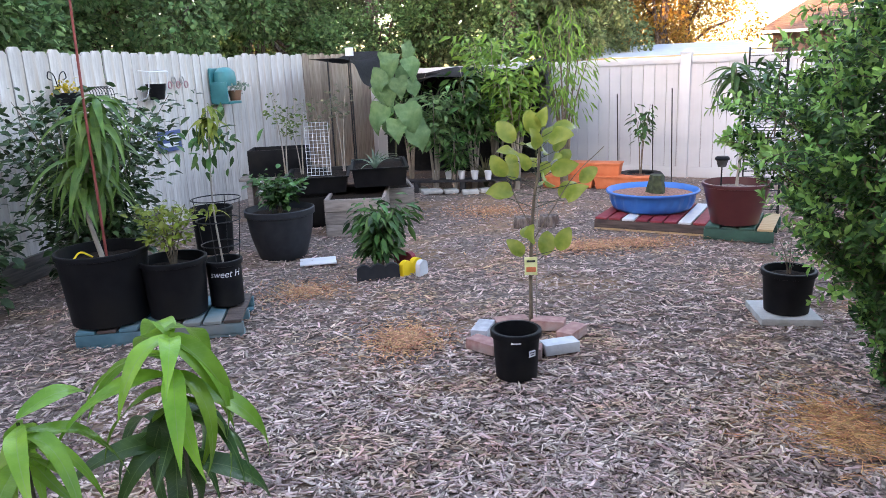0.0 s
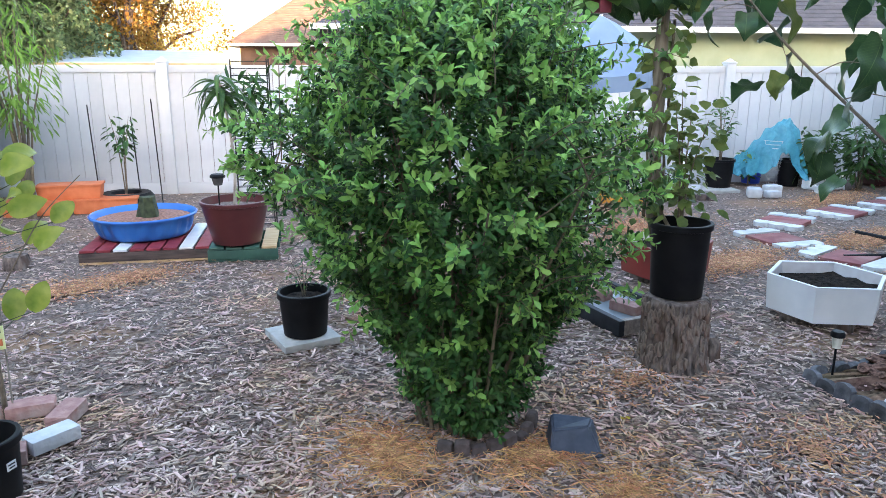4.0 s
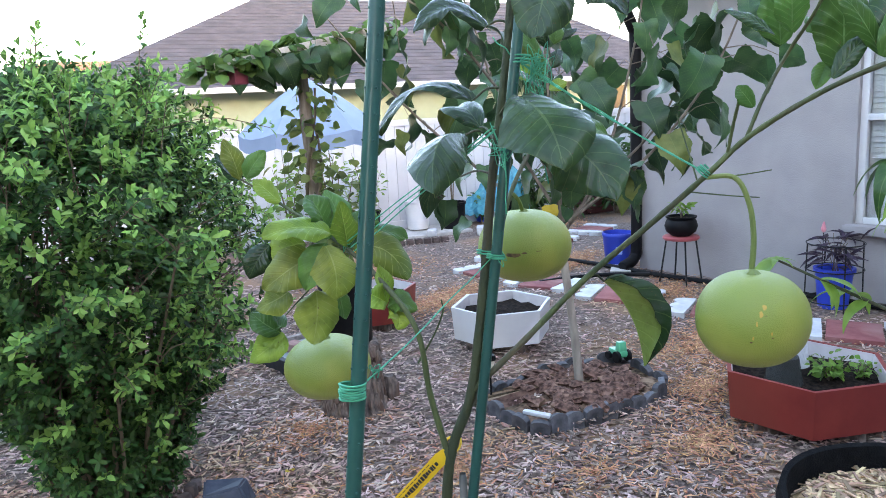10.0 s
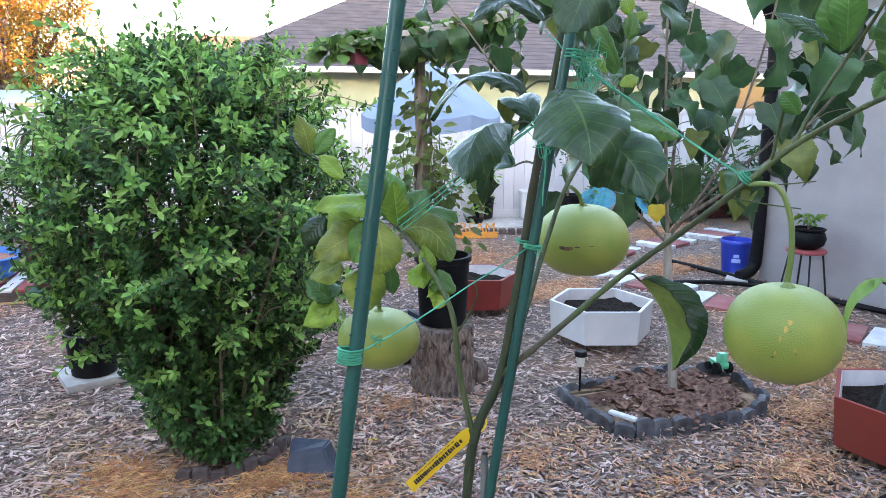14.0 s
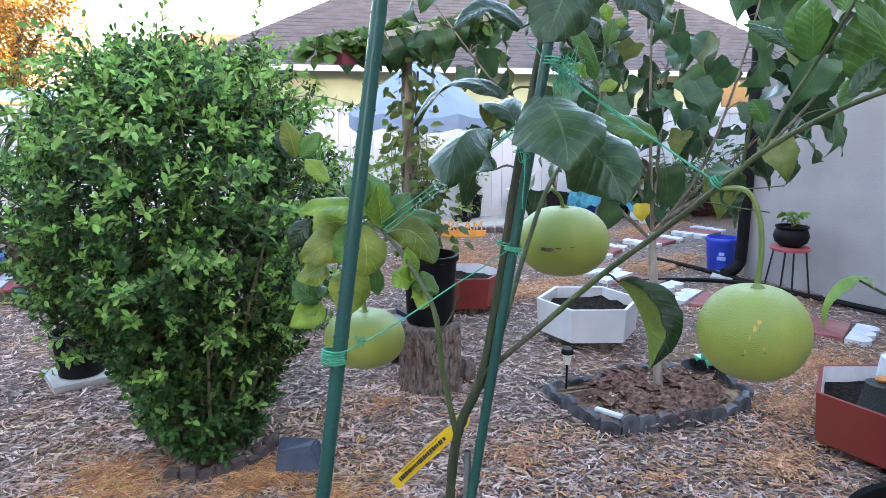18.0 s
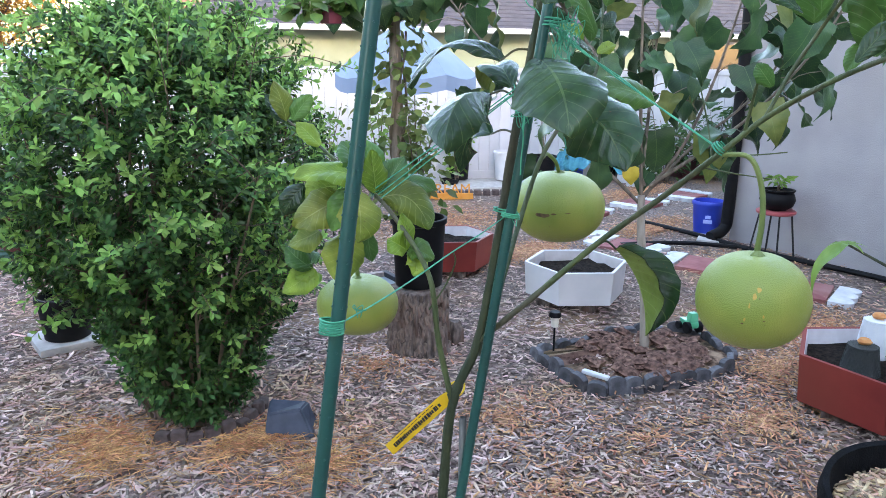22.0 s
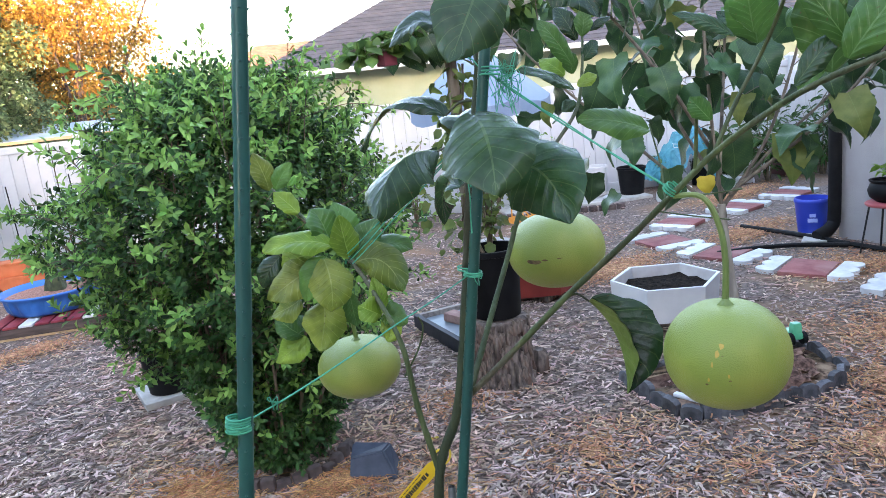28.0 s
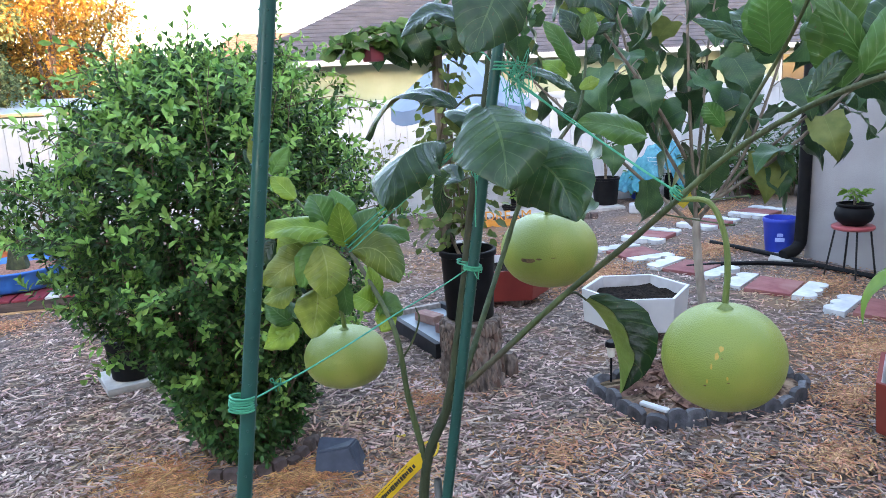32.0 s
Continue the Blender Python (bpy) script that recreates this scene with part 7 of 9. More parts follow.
for i in range(16):
    part("cross_wire", tubem([(-0.125, 0.002 * i, i * 0.036 + 0.005), (0.125, 0.002 * i, i * 0.036 + 0.005)], 0.002, n=5), M_WHITE, e)
for i, (x, y, h) in enumerate(((-1.95, 7.5, 1.05), (-1.83, 7.7, 0.9), (-1.55, 7.8, 0.95), (-1.4, 7.85, 1.0))):
    leafy("moringa_seedling", "thin seedling with pale feathery leaves in a tray", "plant", x, y, 0.45, h, 0.22, L_GRASS if i > 1 else L_VINE, 90, 0.05, 0.6, 60 + i, 2, low=0.65, stemmat=M_BARKPALE)
# strap leaves
def strap_plant(name, label, category, x, y, z, n, length, width, seed, material):
    rng = np.random.default_rng(seed)
    e = thing(name, label, category, x, y, z)
    for k in range(n):
        a = k * 2.4
        me = finish(blade_mesh(length * rng.uniform(0.6, 1.1), width, "lance", rng.uniform(0.2, 0.9), 0.5, 0, 7, 2, k), "strap_leaf", material)
        part("strap_leaf", me, None, e, m=aim((0, 0, 0), (math.cos(a) * 0.5, math.sin(a) * 0.5, rng.uniform(0.7, 1.6)), (-math.cos(a), -math.sin(a), 0.6)))


strap_plant("aloe_plant", "grey-green spiky aloe in a black tray", "plant", -1.0, 7.45, 0.55, 12, 0.32, 0.03, 5, leaf_mat("aloe_leaf", (0.12, 0.19, 0.12), (0.22, 0.29, 0.20), 0.5, 0.0, vary=0.2))
strap_plant("dry_grass_clump", "clump of dry brown strap-leaved grass", "plant", 0.15, 9.5, 0, 40, 0.75, 0.022, 6, L_GRASS)
strap_plant("spider_plant", "small green strap-leaved plant", "plant", 1.55, 9.35, 0.15, 12, 0.25, 0.02, 7, L_BRIGHT)

# the big-leaved young tree behind the trays
rg = random.Random(44)
L_BROAD = leaf_mat("broad_leaf", (0.10, 0.20, 0.075), (0.17, 0.29, 0.12), 0.5, 0.0, vary=0.2, veins=0.15)
e = thing("broadleaf_plant", "tall plant with very large pale green heart-shaped leaves", "plant", -0.87, 8.2, 0)
part("stem", tubem([(0, 0, 0), (0.01, 0, 0.8), (0.05, 0.0, 1.75)], 0.014, 0.006, 8), M_STEM, e)
bl = [finish(blade_mesh(0.34, 0.29, "heart", c, 0.22, 0.10, 14, 6, 90 + s), "leaf", L_BROAD) for s, c in ((1, 0.3), (2, 0.5))]
for k in range(17):
    a = k * 2.4
    z = 0.98 + k * 0.052
    sp_r = rg.uniform(0.06, 0.20) * (1.25 - 0.5 * k / 20)
    p = Vector((0.04 + sp_r * math.cos(a), sp_r * math.sin(a), z + rg.uniform(-0.06, 0.06)))
    part("leaf", bl[k % 2], None, e, m=aim(p, p + Vector((0.5 * math.cos(a), 0.5 * math.sin(a) - 0.2, -0.8)), (0.4 * math.cos(a), 0.4 * math.sin(a) - 0.8, 0.5)) @ Matrix.Scale(rg.uniform(0.65, 0.98) * (1.15 - 0.35 * k / 20), 4))
    part("leaf_stalk", tubem([(0.02, 0, z - 0.04), p], 0.003, n=5), M_STEM, e)

# ---- shade cloth over the back corner ----
def build_shade():
    e = thing("shade_cloth_shelter", "black shade cloth draped over poles above plants", "shade shelter")
    top = [(-2.1, 9.55, 1.74), (-1.55, 9.5, 1.70), (-1.3, 9.45, 1.36), (-0.5, 9.5, 1.45), (0.3, 9.4, 1.42), (0.85, 9.25, 1.52), (0.95, 9.2, 1.05)]
    bm = bmesh.new()
    sp = spline(top, 5)
    rows = []
    for j in range(7):
        f = j / 6
        rows.append([bm.verts.new((p.x + f * 0.25, p.y + f * 1.8, p.z + 0.12 * f - 0.12 * math.sin(f * 3.14) * (0.5 + 0.5 * math.sin(i * 0.7)))) for i, p in enumerate(sp)])
    for a, b in zip(rows, rows[1:]):
        for i in range(len(a) - 1):
            bm.faces.new((a[i], a[i + 1], b[i + 1], b[i]))
    bmesh.ops.solidify(bm, geom=bm.faces[:], thickness=0.004)
    part("shade_cloth", bm, M_SHADE, e)
    bm = bmesh.new()
    rows = []
    for j in range(6):
        f = j / 5
        rows.append([bm.verts.new((-1.35 + 2.3 * i / 14, 11.2 - 0.06 * i + 0.03 * math.sin(i * 2 + j), 1.5 - 1.45 * f)) for i in range(15)])
    for a, b in zip(rows, rows[1:]):
        for i in range(14):
            bm.faces.new((a[i], a[i + 1], b[i + 1], b[i]))
    bmesh.ops.solidify(bm, geom=bm.faces[:], thickness=0.004)
    part("back_cloth", bm, M_SHADE, e)
    for x, y, h in ((-1.85, 9.55, 1.74), (-1.55, 9.5, 1.8), (0.85, 9.25, 1.55), (-1.9, 11.3, 1.8), (1.1, 11.0, 1.6)):
        part("pole", tubem([(x, y, 0), (x, y, h)], 0.011, n=8), M_DARKMETAL, e)
    part("white_cap", lathem([(0, 0.1), (0.05, 0.1), (0.055, 0.09), (0.055, 0), (0, 0)], 16, c=(-1.55, 9.5, 1.76)), M_WHITE, e)


build_shade()
for i, (x, y, h, r, mt, lf, n) in enumerate(((-0.5, 9.3, 1.4, 0.5, L_WOODS, 0.16, 480), (0.0, 9.45, 1.6, 0.55, L_BUSH, 0.17, 520), (0.55, 9.25, 1.8, 0.5, L_BRIGHT, 0.14, 560), (0.3, 9.75, 2.05, 0.7, L_BRIGHT, 0.15, 620), (-0.9, 10.2, 1.5, 0.5, L_BUSH, 0.16, 380), (-0.25, 9.25, 0.8, 0.35, L_BUSH, 0.12, 260))):
    leafy("garden_shrub", "tall leafy green shrub under the shade cloth", "bush", x, y, 0, h, r, mt, n, lf, 0.36, 200 + i, 9, low=0.5, droop=0.6, stemmat=M_BARKPALE)
e = leafy("peach_tree", "slender tree with long narrow drooping leaves", "tree", 1.14, 9.2, 0, 2.42, 0.62, L_BRIGHT, 480, 0.14, 0.2, 210, 9, low=0.5, droop=1.0, hang=0.3)
for i in range(5):
    x = -1.0 + i * 0.17
    solo("white_cup", lathem([(0, 0), (0.035, 0), (0.05, 0.11), (0.046, 0.11), (0.033, 0.01), (0, 0.01)], 20), M_WHITE, "small white plastic cup of seedlings", "cup", x + 0.5, 9.35 - 0.05 * i, 0.16, group="row of white cups")
e = thing("garden_bench_plank", "dark low plank shelf under white cups", "shelf", -0.15, 9.3, 0, -4)
part("plank", boxm((1.5, 0.2, 0.03), (0, 0, 0.143), 0.004), M_CHAR, e)
for sx in (-0.6, 0, 0.6):
    part("support", boxm((0.06, 0.18, 0.128), (sx, 0, 0.064)), M_CHAR, e)
rg = random.Random(5)
for x, y, s in ((-0.05, 9.05, 0.16), (-0.3, 9.15, 0.14), (-0.55, 9.18, 0.2), (-0.75, 9.4, 0.18), (0.15, 9.15, 0.13)):
    solo("flat_stone", boxm((s * 1.3, s, 0.05), (0, 0, 0.025), 0.015), M_CONC, "flat pale stone on the mulch", "stone", x, y, 0, rg.uniform(-30, 30), group="flat stones")
for x, y in ((0.5, 6.97), (0.75, 7.02)):
    solo("wood_log", lathem([(0, 0), (0.10, 0), (0.10, 0.05), (0.085, 0.11), (0, 0.12)], 14, wob=0.06), M_BARK, "short grey log stub on the mulch", "log", x, y, 0, group="log stubs")

# ---- orange planters by the white fence ----
for x, y, z, lx in ((1.22, 9.35, 0, 0.62), (1.86, 9.12, 0, 0.62), (1.55, 9.27, 0.16, 0.6)):
    e = thing("orange_planter", "long terracotta orange plastic planter box", "planter", x, y, z, -20, group="orange planters")
    part("planter_body", boxm((lx, 0.24, 0.15), (0, 0, 0.075), 0.008, None, 1.08), M_ORANGE, e)
    part("planter_rim", boxm((lx * 1.1, 0.28, 0.025), (0, 0, 0.146), 0.006), M_ORANGE, e)
e = thing("tire_planter", "black rubber tire planter by the white fence", "planter", 2.12, 9.3, 0.0)
part("tire", lathem([(0.12, 0), (0.26, 0), (0.30, 0.05), (0.30, 0.11), (0.26, 0.16), (0.17, 0.16), (0.15, 0.12), (0.15, 0.05), (0.12, 0)], 32), M_BLACK, e)
part("soil", lathem([(0, 0.1), (0.15, 0.09)], 20), M_EARTH, e)
leafy("young_tree", "thin young tree with sparse dark leaves", "tree", 2.12, 9.3, 0.1, 0.95, 0.18, L_BUSH, 110, 0.1, 0.4, 220, 3, low=0.6, droop=0.9)
for x, y, h in ((1.85, 9.35, 1.15), (2.5, 9.25, 1.2), (2.3, 9.4, 1.0)):
    solo("garden_stake", tubem([(x, y, 0), (x - 0.03, y, h)], 0.007, n=6), M_DARKMETAL, "thin dark garden stake by the white fence", "garden stake", group="dark stakes by the fence")

# ---- pool, maroon pot and wire tower ----
e = solo("mossy_block", lathem([(0, 0), (0.095, 0), (0.085, 0.06), (0.07, 0.14), (0.062, 0.2), (0, 0.21)], 12, wob=0.14), mat("mossy_wood", (0.02, 0.03, 0.015), (0.07, 0.085, 0.035), 0.9, scale=16, bump=0.8), "mossy wooden block in the wading pool bed", "wood block", 1.80, 7.08, 0.26, 20)
e = whorl_plant("mango_plant", "mango plant with long drooping leaves in a maroon pot", "plant", 2.31, 6.36, 0.42, [(0, 0, 0), (0.02, 0, 0.4), (-0.02, 0, 0.8), (-0.06, 0.02, 1.05)], ((0.7, 7, 0.9), (0.8, 10, 1.1), (0.88, 11, 1.2), (0.95, 11, 1.2), (1.0, 9, 1.0)), L_MANGO, 0.30, 0.042, 230, 0.014, droop=0.75)
part("side_stem", tubem([(-0.0, 0, 0.5), (0.15, 0.05, 0.8), (0.28, 0.1, 0.95)], 0.008, 0.004, 6), M_BARKPALE, e)
part("side_foliage", leaf_cloud("side_foliage", L_BUSH, np.random.default_rng(5).normal(0, 0.08, (60, 3)) + (0.26, 0.1, 0.95), np.random.default_rng(6).normal(0, 1, (60, 3)), 0.19, 0.22, None, 0.9, 0.3), None, e)


def solar_lamp(label, x, y, z, h, head, cap, glass, group="solar path lamps"):
    e = thing("solar_lamp", label, "garden lamp", x, y, z, group=group)
    part("stake", tubem([(0, 0, -0.03), (0, 0, h)], 0.006, n=8), M_BLACK, e)
    part("lens", lathem([(0, 0), (head * 0.55, 0), (head * 0.8, 0.06), (0, 0.06)], 16, c=(0, 0, h)), glass, e)
    part("cap", lathem([(0, 0), (head, 0), (head, 0.015), (head * 0.8, 0.028), (0, 0.03)], 16, c=(0, 0, h + 0.06)), cap, e)


M_DARKPANE = mat("smoky_pane", (0.05, 0.05, 0.05), (0.10, 0.10, 0.10), 0.2, scale=10, bump=0)
M_LENS = mat("frosted_lens", (0.62, 0.58, 0.48), (0.72, 0.68, 0.58), 0.35, scale=10, bump=0.05)
solar_lamp("black solar lantern on a stake in a maroon pot", 2.14, 6.24, 0.4, 0.24, 0.06, M_BLACK, M_DARKPANE)
solar_lamp("black solar path lamp at the mulberry bed", 3.815, 2.155, 0, 0.19, 0.034, M_BLACK, M_LENS)
e = thing("wire_tower", "tall black wire shelf tower by the bush", "wire tower", 2.72, 6.9, 0, -20)
for x in (-0.16, 0.16):
    for y in (-0.16, 0.16):
        part("upright_wire", tubem([(x, y, 0), (x, y, 1.62)], 0.006, n=6), M_DARKMETAL, e)
for i in range(26):
    z = 0.1 + i * 0.06
    part("cross_wire", tubem([(-0.16, -0.16, z), (0.16, -0.16, z)], 0.0035, n=5), M_DARKMETAL, e)
    part("cross_wire", tubem([(-0.16, 0.16, z), (0.16, 0.16, z)], 0.0035, n=5), M_DARKMETAL, e)
    part("cross_wire", tubem([(-0.16, -0.16, z), (-0.16, 0.16, z)], 0.0035, n=5), M_DARKMETAL, e)
leafy("potted_seedling", "few thin green stems in a black nursery pot", "plant", 1.92, 4.27, 0.26, 0.22, 0.15, L_BUSH, 60, 0.03, 0.5, 240, 5, low=0.4)

# ---- the sapling in its brick ring ----
e = thing("sapling", "young sapling with rounded yellow-green leaves", "sapling", 0.39, 4.17, 0)
part("stem", tubem([(0, 0, -0.02), (0.0, 0, 0.35), (0.02, 0.0, 0.75), (0.05, 0, 0.95), (0.06, 0, 1.14)], 0.013, 0.006, 8), M_TWIG, e)
part("side_branch", tubem([(0.02, 0, 0.55), (0.12, -0.02, 0.72), (0.25, -0.02, 0.92), (0.42, 0, 1.08)], 0.004, 0.002, 6), M_TWIG, e)
part("side_branch", tubem([(0.01, 0, 0.62), (-0.08, 0, 0.8), (-0.16, 0, 1.0)], 0.004, 0.002, 6), M_TWIG, e)
part("tie_stake", tubem([(0.03, 0.02, 0), (0.05, 0.02, 1.05)], 0.004, n=6), M_BARKPALE, e)
ol = [finish(blade_mesh(0.135, 0.092, "oval", c, 0.28, 0.06, 10, 4, 300 + s), "leaf", L_SAPLING) for s, c in ((1, 0.15), (2, 0.3))]
rg = random.Random(46)
for k in range(34):
    a = k * 2.4
    if k < 24:
        z = 0.88 + 0.34 * (k / 24)
        rr = rg.uniform(0.03, 0.22) * (1.2 - 0.75 * k / 24)
    elif k < 29:
        z, rr = 0.44 + 0.03 * (k - 24), rg.uniform(0.04, 0.16)
    else:
        z, rr = 0.78 + 0.02 * (k - 29), rg.uniform(0.14, 0.26)
    p = Vector((0.05 + rr * math.cos(a), rr * math.sin(a), z))
    part("leaf", ol[k % 2], None, e, m=aim(p, p + Vector((0.5 * math.cos(a), 0.5 * math.sin(a), rg.uniform(0.1, 1.1))), (rg.uniform(-0.6, 0.6), rg.uniform(-1, -0.2), rg.uniform(0.2, 0.7))) @ Matrix.Scale(rg.uniform(0.7, 1.15), 4))
    part("leaf_stalk", tubem([(0.04 if z > 0.8 else 0.0, 0, z - 0.05), p], 0.002, n=4, per=2), M_STEM, e)
t = part("nursery_label", boxm((0.075, 0.004, 0.11), (0.0, -0.03, 0.40), 0.002), mat("label_card", (0.70, 0.72, 0.30), (0.80, 0.80, 0.45), 0.5, scale=30, bump=0.02), e, "yellow-green nursery label")
part("print_bar", boxm((0.05, 0.002, 0.012), (0.0, -0.034, 0.43)), M_INK, t)
part("print_bar", boxm((0.055, 0.002, 0.03), (0.0, -0.034, 0.38)), M_ORANGE, t)
e = thing("brick_ring", "ring of red, grey and white bricks round a sapling", "brick edging", 0.37, 4.0, 0)
bk = boxm((0.2, 0.1, 0.062), (0, 0, 0.031), 0.006)
brick = finish(bk, "brick", M_BRICKR)
bg = brick.copy()
bg.materials.clear()
bg.materials.append(M_BRICKG)
bw = brick.copy()
bw.materials.clear()
bw.materials.append(M_PAVERW)
for x, y, rz, me in ((0.12, 0.16, -14, brick), (0.24, 0.0, 55, brick), (0.15, -0.2, 18, bw), (-0.27, 0.08, 75, bg), (-0.26, -0.16, -40, brick), (-0.1, 0.19, 12, brick), (-0.05, -0.26, -8, brick)):
    part("brick", me, None, e, m=pose(x, y, 0.004, 0, 0, rz))
# labels of the empty pot
for c, rz, w in (((0.27 - 0.005, 3.5 - 0.123, 0.232), 2, 0.05), ((0.27 + 0.075, 3.5 - 0.092, 0.155), 38, 0.04)):
    e = thing("pot_label", "small white paper label on a black pot", "label", *c, rz)
    part("label_paper", boxm((w, 0.002, 0.032), (0, 0, 0), 0.0), M_WHITE, e)
    part("print_bar", boxm((w * 0.7, 0.002, 0.005), (0, -0.0015, 0.006)), M_INK, e)
    part("print_bar", boxm((w * 0.6, 0.002, 0.005), (0, -0.0015, -0.006)), M_INK, e)

# ---- the wedge stone and edging bricks at the foot of the bush ----
bm = bmesh.new()
v = [bm.verts.new(q) for q in ((-0.105, -0.075, 0), (0.11, -0.08, 0), (0.12, 0.07, 0), (-0.11, 0.08, 0), (-0.095, -0.03, 0.10), (0.055, -0.035, 0.125), (0.085, 0.05, 0.12), (-0.09, 0.065, 0.135))]
for f in ((0, 1, 5, 4), (1, 2, 6, 5), (2, 3, 7, 6), (3, 0, 4, 7), (4, 5, 6, 7), (3, 2, 1, 0)):
    bm.faces.new([v[i] for i in f])
bmesh.ops.bevel(bm, geom=bm.edges[:], offset=0.008, segments=2, affect="EDGES")
solo("wedge_stone", bm, mat("slate_blue_rock", (0.032, 0.045, 0.068), (0.058, 0.074, 0.105), 0.6, scale=16, bump=0.2), "slate blue angular garden rock by the bush", "garden rock", 2.275, 2.475, 0, -38, smooth=False)
e = thing("bush_edging", "arc of dark rounded stones half sunk at the bush", "brick edging", 2.06, 2.95, 0)
M_DARKBRICK = mat("dark_sunk_brick", (0.07, 0.05, 0.045), (0.14, 0.10, 0.09), 0.9, scale=20, vary=0.2, bump=0.5)
bd = brick.copy()
bd.materials.clear()
bd.materials.append(M_DARKBRICK)
cob = finish(boxm((0.07, 0.05, 0.085), (0, 0, 0.012), 0.02), "cobble", M_DARKBRICK)
for k in range(9):
    a = radians(218 + k * 13)
    part("cobble", cob, None, e, m=pose(0.31 * math.cos(a), 0.31 * math.sin(a), 0.004 + 0.014 * math.sin(k * 2.1), 8 * math.sin(k * 1.7), 5 * math.sin(k * 2.9), math.degrees(a) + 90 + 8 * math.sin(k * 3.1)))


# ---- stepping path of red and white pavers ----
def build_path():
    rg = random.Random(14)
    red = finish(boxm((0.42, 0.34, 0.04), (0, 0, 0.012), 0.006), "paver", M_PAVER)
    bm = bmesh.new()
    out = [(-0.23, -0.05), (0.23, -0.05)]
    for k in range(3):
        for i in range(7):
            a = math.pi * (i + 0.5) / 7
            out.append((0.153 - 0.153 * k + 0.0765 * math.cos(a), 0.045 + 0.062 * math.sin(a)))
    lo = [bm.verts.new((x, y, -0.01)) for x, y in out]
    hi = [bm.verts.new((x, y, 0.036)) for x, y in out]
    bm.faces.new(hi)
    for i in range(len(out)):
        j = (i + 1) % len(out)
        bm.faces.new((lo[i], lo[j], hi[j], hi[i]))
    white = finish(bm, "edge_stone", M_PAVERW)
    spots = [(5.58, -1.12, 12), (5.80, -0.27, 12), (6.0, 0.66, 12), (6.16, 1.61, 11), (6.26, 2.45, 10), (6.38, 3.25, 5), (6.55, 3.98, -18), (7.38, 4.36, -75), (8.35, 4.25, -88), (9.3, 4.15, -90)]
    for x, y, rz in spots:
        e = thing("stepping_stone", "red square paver between two white edging stones", "stepping stone", x, y, 0, rz - 2, group="stepping stones of the path")
        part("paver", red, None, e, m=pose(0, 0, 0, rg.uniform(-1, 1), rg.uniform(-1, 1), rg.uniform(-3, 3)))
        for s in (-1, 1):
            part("edge_stone", white, None, e, m=pose(rg.uniform(-0.02, 0.02), s * 0.245, 0, 0, 0, rg.uniform(-5, 5) + (0 if s > 0 else 180)))


build_path()


# ---- along the house wall ----
def wall_pt(u, out, z=0.0):
    """A point u metres along the wall from its corner, out metres in front of it."""
    a = radians(WALL_RZ + 180)
    return Vector((7.37 + u * math.cos(a) + out * math.sin(a) * 1.0, 2.72 + u * math.sin(a) - out * math.cos(a) * 1.0, z))


